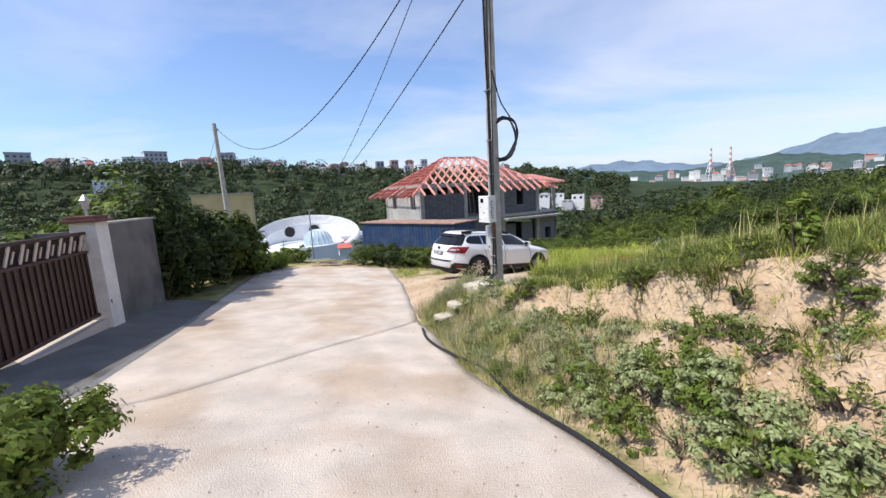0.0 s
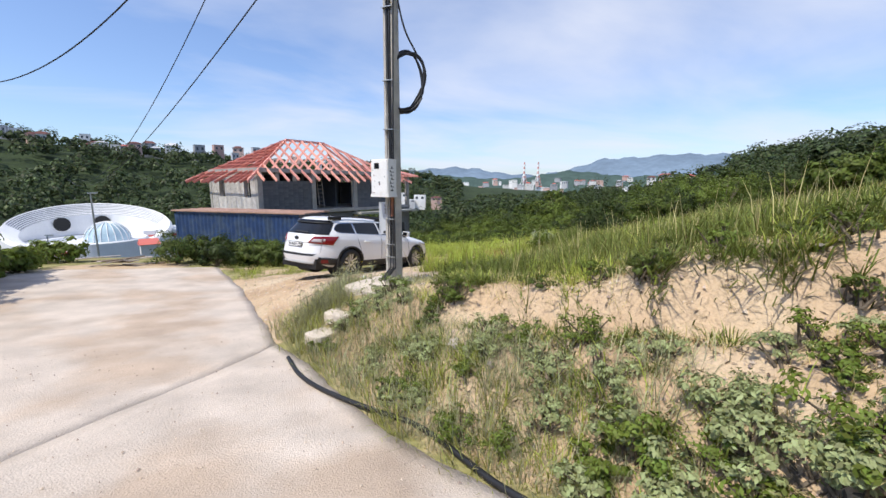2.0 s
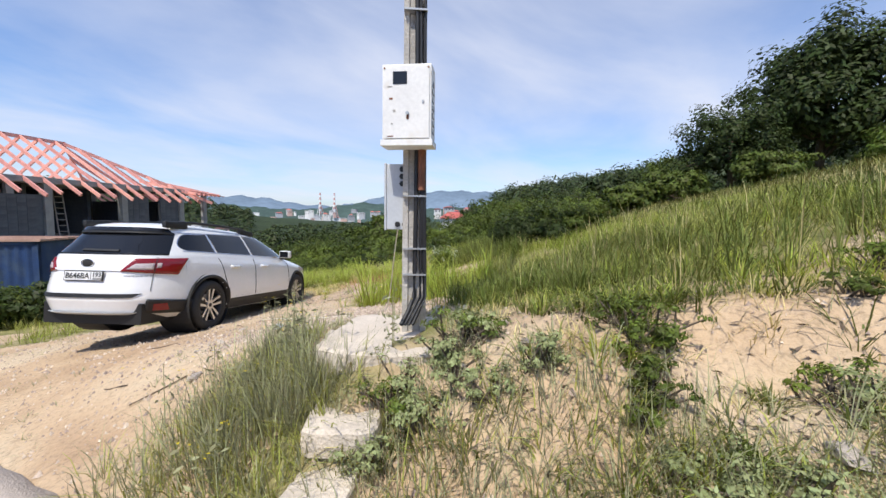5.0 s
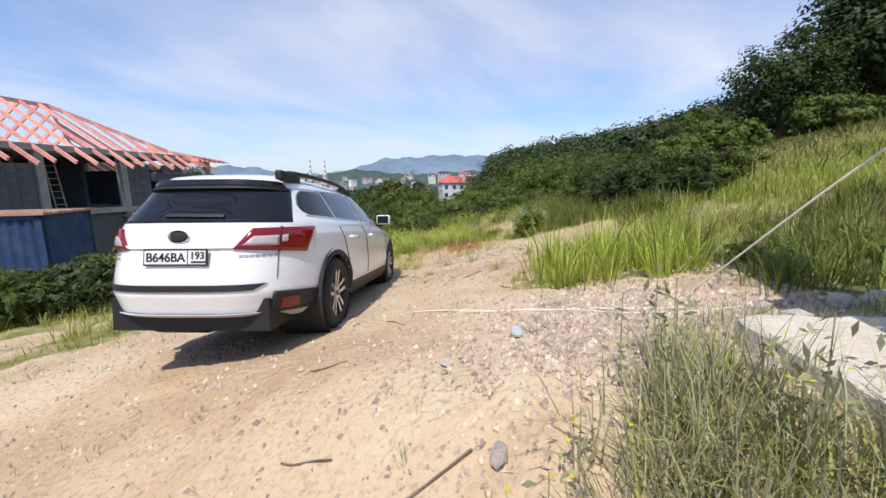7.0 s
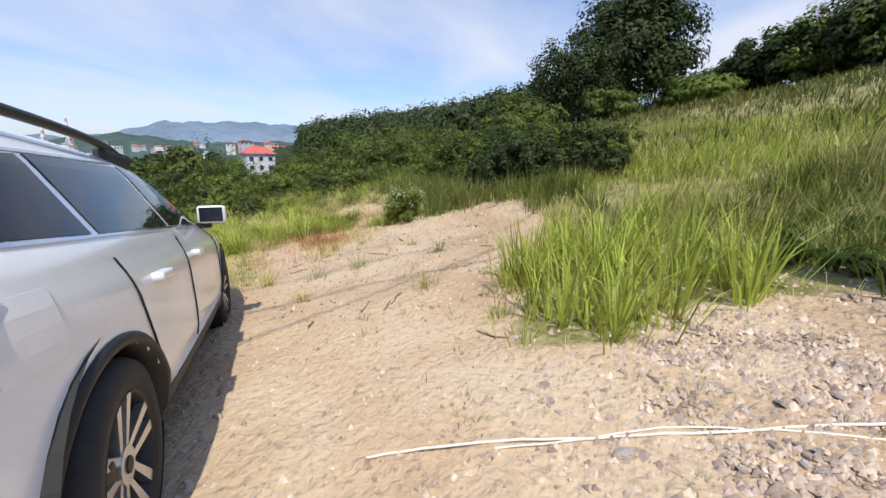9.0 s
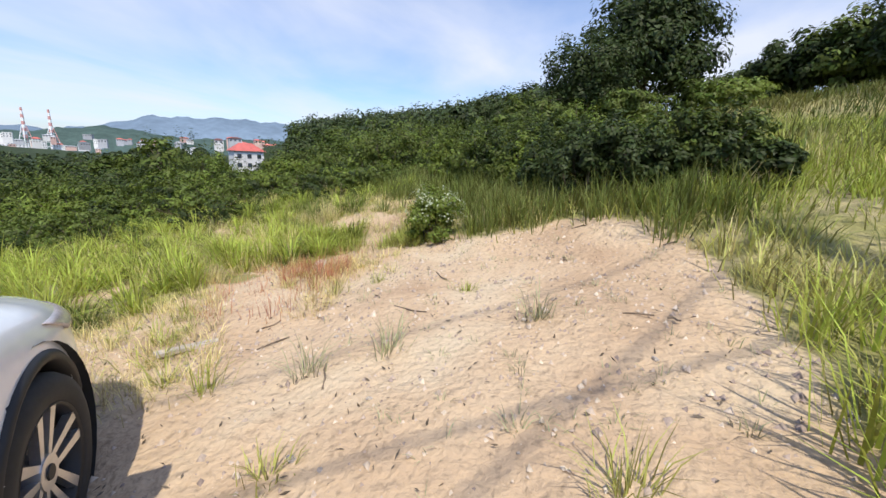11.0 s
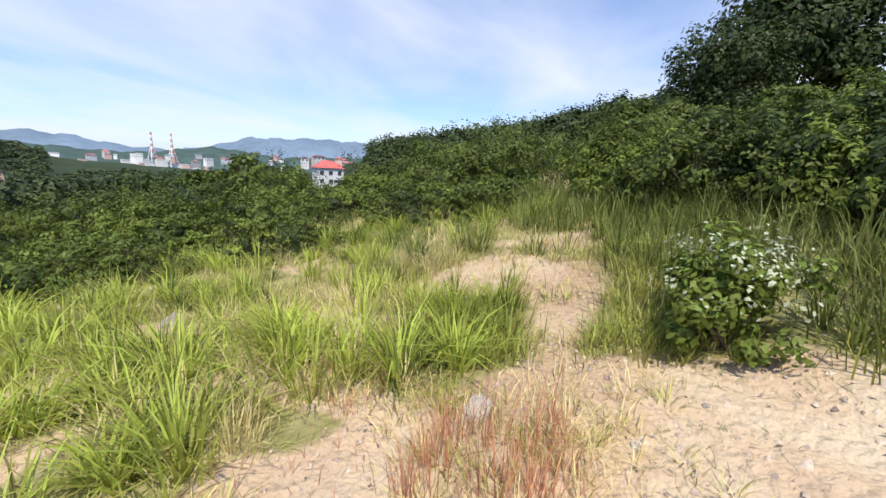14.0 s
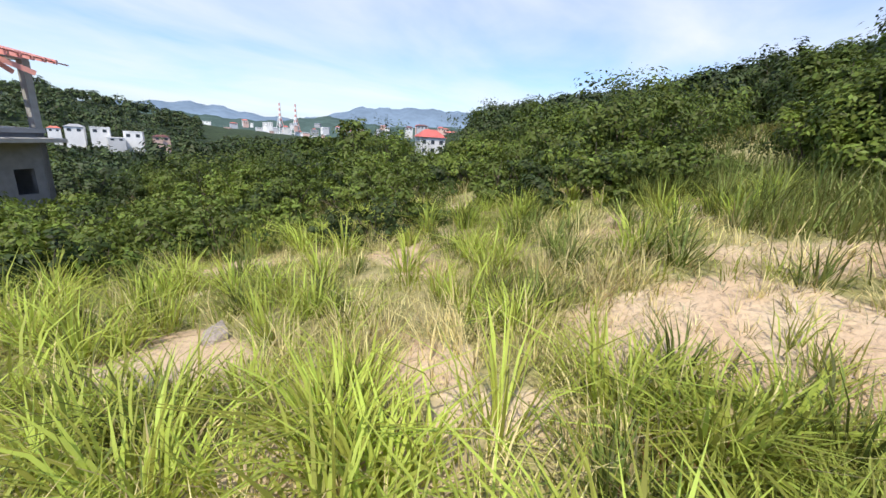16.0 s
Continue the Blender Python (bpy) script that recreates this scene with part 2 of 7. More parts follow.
def ground_mat():
    """Sandy clay with grit, turning to turf where the attribute says so."""
    m = bpy.data.materials.new("sandy soil and turf")
    m.use_nodes = True
    n, l = m.node_tree.nodes, m.node_tree.links
    b = n["Principled BSDF"]
    b.inputs["Roughness"].default_value, b.inputs["Specular IOR Level"].default_value = 0.95, 0.2
    co = n.new("ShaderNodeTexCoord")

    def nz(s, d=5, dist=0.0):
        z = n.new("ShaderNodeTexNoise")
        z.inputs["Scale"].default_value, z.inputs["Detail"].default_value, z.inputs["Distortion"].default_value = s, d, dist
        l.new(co.outputs["Object"], z.inputs["Vector"])
        return z.outputs["Fac"]

    def ramp(src, *stops):
        r = n.new("ShaderNodeValToRGB")
        while len(r.color_ramp.elements) < len(stops):
            r.color_ramp.elements.new(0.5)
        for e, (p, c) in zip(r.color_ramp.elements, stops):
            e.position, e.color = p, (*c, 1)
        l.new(src, r.inputs[0])
        return r.outputs[0]

    def mix(kind, f, a, c):
        x = n.new("ShaderNodeMix")
        x.data_type, x.blend_type = "RGBA", kind
        for v, i in ((f, 0), (a, 6), (c, 7)):
            if isinstance(v, bpy.types.NodeSocket):
                l.new(v, x.inputs[i])
            else:
                x.inputs[i].default_value = v
        return x.outputs[2]

    soil = ramp(nz(0.9, 6, 0.6), (0.3, (0.425, 0.295, 0.188)), (0.5, (0.53, 0.39, 0.257)), (0.7, (0.58, 0.465, 0.325)))
    grit = ramp(nz(28, 4), (0.3, (0.62, 0.62, 0.62)), (0.45, (1, 1, 1)), (0.7, (1.08, 1.06, 1.04)))
    soil = mix("MULTIPLY", 0.7, soil, grit)
    vor = n.new("ShaderNodeTexVoronoi")
    vor.inputs["Scale"].default_value = 22
    l.new(co.outputs["Object"], vor.inputs["Vector"])
    chips = ramp(vor.outputs["Distance"], (0.0, (0.78, 0.76, 0.74)), (0.28, (1, 1, 1)))
    soil = mix("MULTIPLY", 0.5, soil, chips)
    turf = ramp(nz(3.0, 6, 0.4), (0.3, (0.15, 0.145, 0.05)), (0.5, (0.27, 0.25, 0.10)), (0.66, (0.38, 0.32, 0.17)))
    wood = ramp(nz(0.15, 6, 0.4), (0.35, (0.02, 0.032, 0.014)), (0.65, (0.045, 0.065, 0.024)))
    at = n.new("ShaderNodeAttribute")
    at.attribute_name = "cover"
    sep = n.new("ShaderNodeSeparateColor")
    l.new(at.outputs["Color"], sep.inputs[0])
    add = n.new("ShaderNodeMath")
    add.operation = "MULTIPLY_ADD"
    add.inputs[1].default_value, add.inputs[2].default_value = 0.7, -0.35
    l.new(nz(2.2, 6, 0.5), add.inputs[0])
    tot = n.new("ShaderNodeMath")
    tot.use_clamp = True
    l.new(sep.outputs[0], tot.inputs[0])
    l.new(add.outputs[0], tot.inputs[1])
    edge = ramp(tot.outputs[0], (0.38, (0, 0, 0)), (0.62, (1, 1, 1)))
    col = mix("MIX", edge, soil, turf)
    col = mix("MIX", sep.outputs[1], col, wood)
    l.new(col, b.inputs["Base Color"])
    bp = n.new("ShaderNodeBump")
    bp.inputs["Strength"].default_value, bp.inputs["Distance"].default_value = 0.9, 0.04
    l.new(nz(16, 7, 0.3), bp.inputs["Height"])
    l.new(bp.outputs[0], b.inputs["Normal"])
    return m


M["ground"] = ground_mat()


# ---- mesh helpers ----
def fast_mesh(name, verts, faces):
    """A mesh from arrays: verts (n, 3), faces (m, k) with one k."""
    me = bpy.data.meshes.new(name)
    verts, faces = np.asarray(verts, np.float32), np.asarray(faces, np.int32)
    k = faces.shape[1]
    me.vertices.add(len(verts))
    me.vertices.foreach_set("co", verts.ravel())
    me.loops.add(faces.size)
    me.loops.foreach_set("vertex_index", faces.ravel())
    me.polygons.add(len(faces))
    me.polygons.foreach_set("loop_start", np.arange(0, faces.size, k, dtype=np.int32))
    me.update(calc_edges=True)
    return me


def link(name, me, material, parent=None, label="", smooth=False):
    ob = new(name, me)
    if material is not None:
        me.materials.append(material)
    if smooth:
        me.polygons.foreach_set("use_smooth", [True] * len(me.polygons))
    if parent is not None:
        ob.parent = parent
    if label:
        ob["label"] = label
    return ob


def part(name, bm, material, parent=None, label="", smooth=False):
    me = bpy.data.meshes.new(name)
    bm.to_mesh(me)
    bm.free()
    return link(name, me, material, parent, label, smooth)


def empty(name, m, label, category, group="", kind=""):
    ob = new(name)
    ob.matrix_world = m
    ob.empty_display_size = 0.2
    return tagged(ob, label, category, group, kind)


def box(bm, x0, x1, y0, y1, z0, z1, bevel=0.0):
    m = Matrix.LocRotScale(((x0 + x1) / 2, (y0 + y1) / 2, (z0 + z1) / 2), None, (x1 - x0, y1 - y0, z1 - z0))
    g = bmesh.ops.create_cube(bm, size=1, matrix=m)
    if bevel:
        es = {e for v in g["verts"] for e in v.link_edges}
        bmesh.ops.bevel(bm, geom=list(es), offset=bevel, segments=2, affect="EDGES", profile=0.7)
    return bm


def boxed(x0, x1, y0, y1, z0, z1, bevel=0.0):
    return box(bmesh.new(), x0, x1, y0, y1, z0, z1, bevel)


def cyl(bm, a, b, r0, r1=None, n=12, caps=True):
    a, b = Vector(a), Vector(b)
    q = (b - a).to_track_quat("Z", "Y").to_matrix().to_4x4()
    bmesh.ops.create_cone(bm, cap_ends=caps, segments=n, radius1=r0, radius2=r0 if r1 is None else r1, depth=(b - a).length, matrix=Matrix.Translation((a + b) / 2) @ q)
    return bm


def tube(name, pts, r, material, parent=None, label="", res=3):
    """A round cable or hose along points, as a mesh."""
    pts = [Vector(p) for p in pts]
    n, V, F = 4 + res, [], []
    up = Vector((0, 0, 1))
    for i, p in enumerate(pts):
        d = (pts[min(i + 1, len(pts) - 1)] - pts[max(i - 1, 0)]).normalized()
        s = d.cross(up if abs(d.z) < 0.95 else Vector((1, 0, 0))).normalized()
        u = s.cross(d)
        for k in range(n):
            a = 2 * math.pi * k / n
            V.append(p + s * (r * math.cos(a)) + u * (r * math.sin(a)))
    for i in range(len(pts) - 1):
        for k in range(n):
            F.append((i * n + k, i * n + (k + 1) % n, (i + 1) * n + (k + 1) % n, (i + 1) * n + k))
    return link(name, fast_mesh(name, V, F), material, parent, label, smooth=True)


def spline(ctrl, steps=12):
    c = [Vector(p) for p in ctrl]
    c = [c[0] * 2 - c[1]] + c + [c[-1] * 2 - c[-2]]
    out = []
    for i in range(1, len(c) - 2):
        for k in range(steps):
            t = k / steps
            a, b, d, e = c[i - 1], c[i], c[i + 1], c[i + 2]
            out.append(0.5 * ((2 * b) + (d - a) * t + (2 * a - 5 * b + 4 * d - e) * t * t + (3 * b - a - 3 * d + e) * t ** 3))
    return out + [c[-2]]


# ---- lie of the land ----
def smooth01(x, a, b):
    t = np.clip((x - a) / (b - a), 0, 1)
    return t * t * (3 - 2 * t)


def wave(x, y, s, seed=0.0):
    """Cheap rolling noise, about -1 to 1."""
    x, y = x / s + seed * 3.1, y / s - seed * 1.7
    return (np.sin(x * 1.7 + 1.3 * np.sin(y * 1.1 + seed)) * np.cos(y * 1.9 + 1.1 * np.sin(x * 0.7)) + 0.5 * np.sin(x * 4.1 + y * 2.3 + seed) * np.cos(y * 3.7 - x * 1.9) + 0.25 * np.sin(x * 9.3 - y * 7.1) * np.cos(y * 8.3 + x * 3.1)) / 1.5


ROAD_Y = (-60, -20, 0.9, 5.5, 8.0, 9.5, 12, 15.6, 19, 24, 40, 70)
ROAD_Z = (15, 4.4, -0.17, -1.16, -1.42, -1.56, -1.78, -2.06, -2.24, -2.7, -5.5, -9)
EDGE_Y = (-60, -4, 1, 3, 5.3, 6.5, 8, 9.5, 11, 15, 18.8, 24)
EDGE_X = (9, 3.9, 2.35, 1.75, 1.0, 0.35, 0.0, -0.5, -0.75, -1.45, -2.45, -4)
ROAD_END = 19.2


def road_edge(y):
    return np.interp(y, EDGE_Y, EDGE_X)


def road_left(y):
    return -5.35 - 0.287 * (y - 8) + 0.55 * np.clip(5.0 - y, 0, 2.4)


def road_z(x, y):
    return np.interp(y, ROAD_Y, ROAD_Z) - 0.055 * np.clip(x + 0.5, -7, 4)


AZ = (-180, -110, -60, -46, -27, -13, 0, 14, 27, 40, 52, 62, 70, 82, 92, 105, 125, 150, 180)
EL = (8.0, 5.0, 4.2, 4.0, 4.3, 3.0, 2.3, 1.6, -0.2, -1.0, -0.6, 2.7, 3.5, 4.8, 5.6, 6.8, 8.0, 8.0, 8.0)
RD = (150, 260, 380, 420, 420, 420, 430, 460, 620, 800, 480, 300, 240, 190, 130, 90, 80, 90, 150)


def land(x, y):
    x, y = np.asarray(x, float), np.asarray(y, float)
    near = -1.28 + 0.021 * x - 0.176 * (y - 12) + 0.058 * np.maximum(y - 15, 0)
    s = (x - 5.4) * 0.85 - (y - 11.6) * 0.53
    near = near + 0.10 * np.log1p(np.exp(np.clip(s * 1.6, -30, 30))) / 1.6
    near = near + 0.22 * smooth01(s, 0.0, 1.4) * smooth01(-s, -9, -4)
    near = near + 0.05 * wave(x, y, 1.7) * smooth01(np.abs(x - 2), 0, 3) + 0.018 * wave(x, y, 0.45, 2)
    # road cut with the bank beside it
    e = road_edge(y)
    rz = road_z(x, y)
    slope = smooth01(x - e, 0.1, 1.7)
    lip = x - e + 0.22 * wave(x, y, 0.9, 6)
    scarp = 0.62 * smooth01(x - e, 0.1, 1.5) + 0.38 * smooth01(lip, 1.72, 1.98)
    cut = smooth01(-y, -8.4, -7.2)
    rise = (slope * (1 - cut) + scarp * cut) * (y < 9.2) + smooth01(x - e, -0.1, 1.5) * (y >= 9.2)
    lump = 0.10 * wave(x, y, 0.8, 5) * smooth01(x - e, 0.2, 0.9) * smooth01(-(x - e), -2.6, -1.6) * (y < 9)
    z = rz + (near - rz) * rise + lump
    left = x < road_left(y) - 0.9
    z = np.where(left, rz - 0.10 * np.maximum(road_left(y) - 1.2 - x, 0), z)
    z = z - 0.06 * (1 - smooth01(x - e, -0.15, 0.15)) * (x > road_left(y)) * (y < ROAD_END)
    # far country
    dx, dy = x - 2.0, y - 12.0
    d = np.hypot(dx, dy)
    az = np.degrees(np.arctan2(dx, dy))
    el, rd = np.interp(az, AZ, EL), np.interp(az, AZ, RD)
    top = np.tan(np.radians(el)) * rd
    open_side = 1 - smooth01(np.abs(az - 5), 60, 85)
    floor = -3.0 - 17 * open_side
    up = smooth01(d / rd, 0.33, 1.0)
    far = floor + (top - floor) * up - np.maximum(d - rd * 1.05, 0) * 0.12 * (rd < 900)
    far = np.maximum(far, -60) + 1.6 * wave(x, y, 26, 3) * smooth01(d, 60, 140)
    w = smooth01(d, 28, 95)
    return z * (1 - w) + far * w


CAP_AZ = (-20, -5, 4, 9, 24, 29, 40, 43, 47, 49.0, 49.8, 57.2, 58.4, 60, 62.5, 69, 82, 89, 96, 115, 140)
CAP_EL = (3.0, 2.0, 0.5, -2.3, -2.2, -1.2, -1.0, 0.8, 0.8, 0.4, -3.6, -3.6, 1.4, 2.8, 3.8, 5.6, 8.0, 9.6, 10.6, 11.2, 12.0)


def top_cap(x, y):
    """How high plants grow at a place, so that the valley stays in view from the clearing."""
    d = np.hypot(x - 6.0, y - 16.0)
    az = np.degrees(np.arctan2(x - 6.0, y - 16.0))
    el = np.interp(az, CAP_AZ, CAP_EL)
    crowns = np.abs(np.sin(az * 0.62 + 0.008 * d)) + 0.6 * np.abs(np.sin(az * 1.31 + 0.013 * d + 1)) - 0.75
    return -0.55 + d * np.tan(np.radians(el + (0.45 + 0.05 * np.maximum(el, 0)) * crowns + 0.4 * (az > 60)))


CLEARING = ((-1.6, 9.6), (0.4, 9.75), (2.3, 9.9), (2.85, 10.3), (2.75, 11.1), (2.3, 11.6), (2.55, 12.2), (3.9, 12.3), (5.1, 11.95), (6.3, 11.95), (7.05, 12.4), (7.25, 13.3), (7.45, 13.75), (7.7, 14.4), (7.6, 15.35), (7.0, 16.1), (6.3, 16.75), (5.7, 16.9), (4.6, 16.75), (3.4, 16.3), (1.5, 15.6), (-1.6, 15.0))


def clearing_gap(x, y):
    """Distance to the clearing's edge, negative inside it."""
    x, y = np.asarray(x, float), np.asarray(y, float)
    best, inside = np.full(x.shape, 1e9), np.zeros(x.shape, bool)
    for (ax, ay), (bx, by) in zip(CLEARING, CLEARING[1:] + CLEARING[:1]):
        t = np.clip(((x - ax) * (bx - ax) + (y - ay) * (by - ay)) / ((bx - ax) ** 2 + (by - ay) ** 2), 0, 1)
        best = np.minimum(best, np.hypot(x - ax - t * (bx - ax), y - ay - t * (by - ay)))
        if ay != by:
            inside ^= ((ay > y) != (by > y)) & (x < (bx - ax) * (y - ay) / (by - ay) + ax)
    return np.where(inside, -best, best)


def sand_strip(x, y):
    """Sandy track that leads off past the flowering bush."""
    d = np.hypot((x - 8.7) / 1.2, (y - 15.4) / 0.36) + 0.2 * wave(x, y, 0.5, 8)
    return 1 - smooth01(d, 0.75, 1.2)


def cover_at(x, y):
    """How far turf covers the soil (0 to 1), and how far woodland does."""
    e = road_edge(y)
    bare = np.zeros_like(x)
    d0 = np.hypot(x - 6, y - 16)
    # bare clearing that runs from the road to the meadow
    out = clearing_gap(x, y)
    bare = np.maximum(bare, 1 - smooth01(out + 0.16 * wave(x, y, 0.7, 1), -0.10, 0.36))
    bare = np.maximum(bare, (1 - smooth01(np.hypot((x - 9.1) / 0.6, (y - 16.2) / 0.9) + 0.25 * wave(x, y, 0.6, 3), 0.8, 1.2)) * 0.95)
    bank = smooth01(x - e, -0.3, 0.5) * (1 - smooth01(x - e + 0.4 * wave(x, y, 1.1, 4), 2.6, 3.5)) * (1 - smooth01(y, 8.5, 10))
    bare = np.maximum(bare, bank * 0.85)
    bare = np.maximum(bare, smooth01(x, -3.2, -1.6) * (1 - smooth01(x, 0.5, 1.8)) * smooth01(y, 9.3, 10.2) * (1 - smooth01(y + 0.3 * wave(x, y, 1, 6), 15.6, 17)))
    bare = np.maximum(bare, (1 - smooth01(np.abs(x + 5.5), 1.0, 3.0)) * smooth01(y, 18, 19) * (1 - smooth01(y, 20, 22)) * 0.8)
    for cx, cy, rx, ry in ((7.55, 19.2, 0.45, 0.8), (8.3, 17.6, 0.35, 0.3), (7.2, 17.6, 0.3, 0.4)):
        bare = np.maximum(bare, 0.9 * (1 - smooth01(np.hypot((x - cx) / rx, (y - cy) / ry) + 0.2 * wave(x, y, 0.6, cx), 0.7, 1.3)))
    bare = np.maximum(bare, 0.66 * smooth01(wave(x, y, 1.1, 11), 0.10, 0.5) * (d0 < 9) * (y > 14.5))
    bare = np.maximum(bare, 0.6 * sand_strip(x, y))
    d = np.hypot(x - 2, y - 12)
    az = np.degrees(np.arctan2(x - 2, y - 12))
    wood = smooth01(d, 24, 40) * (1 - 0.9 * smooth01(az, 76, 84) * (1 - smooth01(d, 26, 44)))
    return 1 - bare, wood


# ---- ground, road, ramp ----
def axis(lo, hi, step, c0, grow, far):
    mid = list(np.arange(lo, hi, step))
    out, s, v = [], step, hi
    while v < far:
        out.append(v)
        s *= grow
        v += s
    back, s, v = [], step, lo
    while v > -far:
        s *= grow
        v -= s
        back.append(v)
    return np.array(back[::-1] + mid + out)


def build_ground():
    xs, ys = axis(-9, 14, 0.13, 0, 1.085, 3800), axis(-3, 23, 0.13, 0, 1.085, 3800)
    X, Y = np.meshgrid(xs, ys)
    Z = land(X, Y)
    rng = np.random.default_rng(3)
    nearby = (np.hypot(X - 3, Y - 11) < 15)
    Z = Z + nearby * (rng.normal(0, 0.006, X.shape) + 0.012 * wave(X, Y, 0.22, 4) + 0.010 * np.maximum(wave(X, Y, 0.33, 8), 0))
    nx, ny = len(xs), len(ys)
    idx = np.arange(nx * ny).reshape(ny, nx)
    F = np.stack([idx[:-1, :-1], idx[:-1, 1:], idx[1:, 1:], idx[1:, :-1]], -1).reshape(-1, 4)
    me = fast_mesh("ground", np.stack([X, Y, Z], -1).reshape(-1, 3), F)
    turf, wood = cover_at(X.ravel(), Y.ravel())
    c = me.color_attributes.new("cover", "FLOAT_COLOR", "POINT")
    c.data.foreach_set("color", np.stack([turf, wood, turf * 0, turf * 0 + 1], -1).astype(np.float32).ravel())
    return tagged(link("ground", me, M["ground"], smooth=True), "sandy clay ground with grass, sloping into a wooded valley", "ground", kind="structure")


build_ground()


def build_road():
    road = empty("road", pose(0, 0, 0), "pale cast concrete lane with cracks and grit", "road", kind="structure")
    # slabs lie between joints that run slantwise over the lane; the far one has a joint down its middle
    for a, b, u0, u1 in ((-14, -3.0, 0, 1), (-3.0, 3.2, 0, 1), (3.2, 9.5, 0, 1), (9.5, 30, 0, 1)):
        n, k = max(6, int((b - a) / 0.25)), 30
        V = []
        for j in range(n + 1):
            for i in range(k + 1):
                u = u0 + (u1 - u0) * i / k
                v = a + (b - a) * j / n
                y = min(v + 5.2 * (u - 1) + 0.05 * math.sin(7 * u + a), ROAD_END + 0.15 * math.sin(9 * u))
                y += 0.004 if j == 0 else (-0.004 if j == n else 0)
                xl, xr = road_left(y), float(road_edge(y)) + 0.022 * math.sin(y * 3.1) + 0.014 * math.sin(y * 11.3)
                x = xl + (xr - xl) * u + (0.003 if u0 and i == 0 else 0) - (0.003 if u1 < 1 and i == k else 0)
                V.append((x, y, float(road_z(x, y)) + 0.005 * float(wave(np.float64(x), np.float64(y), 0.9, 7)) + (0.004 if a == 3.2 else 0)))
        V = np.array(V)
        idx = np.arange((n + 1) * (k + 1)).reshape(n + 1, k + 1)
        F = np.stack([idx[:-1, :-1], idx[:-1, 1:], idx[1:, 1:], idx[1:, :-1]], -1).reshape(-1, 4).tolist()
        low = V - np.array([0, 0, 0.12])
        rim = list(idx[0, :]) + list(idx[1:, -1]) + list(idx[-1, -2::-1]) + list(idx[-2:0:-1, 0])
        base = len(V)
        allv = np.vstack([V, low[rim]])
        m = len(rim)
        F += [(rim[i], base + i, base + (i + 1) % m, rim[(i + 1) % m]) for i in range(m)]
        link("slab", fast_mesh("slab", allv, np.array(F)), M["concrete_road"], road)
    return road


build_road()


# ---- the parked car ----
class Shell:
    """Car body as plan outlines stacked by height: x ahead of the rear axle, y to the left, z up."""
    Z = (0.24, 0.34, 0.50, 0.62, 0.78, 0.86, 0.93, 0.985, 1.03, 1.2, 1.36, 1.43, 1.48, 1.52, 1.55)
    R = (-0.72, -0.99, -1.05, -1.035, -1.00, -0.985, -0.97, -0.95, -0.925, -0.80, -0.69, -0.635, -0.57, -0.40, 0.0)
    F = (3.62, 3.74, 3.77, 3.76, 3.70, 3.50, 3.16, 2.84, 2.72, 2.42, 2.07, 1.90, 1.70, 1.38, 0.95)
    W = (0.83, 0.88, 0.905, 0.905, 0.897, 0.89, 0.872, 0.845, 0.83, 0.745, 0.665, 0.62, 0.575, 0.50, 0.34)
    N = 3.8

    @staticmethod
    def up(z):
        return z if z < 1.03 else 1.03 + (z - 1.03) * 0.86

    @classmethod
    def lims(cls, z):
        return float(np.interp(z, cls.Z, cls.R)), float(np.interp(z, cls.Z, cls.F)), float(np.interp(z, cls.Z, cls.W))

    @classmethod
    def side(cls, x, z, off=0.0):
        r, f, w = cls.lims(z)
        c, h = (r + f) / 2, (f - r) / 2
        k = min(1.0, abs((x - c) / h))
        return Vector((x, -(w * (1 - k ** cls.N) ** (1 / cls.N) + off), cls.up(z)))

    @classmethod
    def end(cls, y, z, off=0.0, front=False):
        r, f, w = cls.lims(z)
        c, h = (r + f) / 2, (f - r) / 2
        k = min(0.999, abs(y / w))
        d = h * (1 - k ** cls.N) ** (1 / cls.N) + off
        return Vector((c + d if front else c - d, y, cls.up(z)))


def patch(fn, corners, nu, nv, thick=0.012, mirror=False, ends=None):
    """A shell panel: the corners (a, b) run round a quadrilateral, fn gives the place; a rim closes it towards the body."""
    c = [Vector(p) for p in corners]
    V, F = [], []
    for lay in (0, 1):
        for j in range(nv + 1):
            for i in range(nu + 1):
                u, v = i / nu, j / nv
                p = (c[0] * (1 - u) + c[1] * u) * (1 - v) + (c[3] * (1 - u) + c[2] * u) * v
                if ends is not None:
                    a, b = ends(p.y)
                    p.x = a * (1 - u) + b * u
                q = fn(p.x, p.y, 0.006 if lay == 0 else 0.006 - thick)
                V.append((q.x, -q.y if mirror else q.y, q.z))
    idx = np.arange((nu + 1) * (nv + 1)).reshape(nv + 1, nu + 1)
    for j in range(nv):
        for i in range(nu):
            F.append((idx[j, i], idx[j, i + 1], idx[j + 1, i + 1], idx[j + 1, i]))
    rim = list(idx[0, :]) + list(idx[1:, -1]) + list(idx[-1, -2::-1]) + list(idx[-2:0:-1, 0])
    o = (nu + 1) * (nv + 1)
    for a, b in zip(rim, rim[1:] + rim[:1]):
        F.append((a, b, b + o, a + o))
    bm = bmesh.new()
    vs = [bm.verts.new(v) for v in V]
    for f in F:
        bm.faces.new([vs[i] for i in f])
    bmesh.ops.recalc_face_normals(bm, faces=bm.faces)
    loose = [v for v in bm.verts if not v.link_faces]
    bmesh.ops.delete(bm, geom=loose, context="VERTS")
    return bm


WHEEL_R, AXLES, TRACK = 0.345, (0.0, 2.745), 0.765


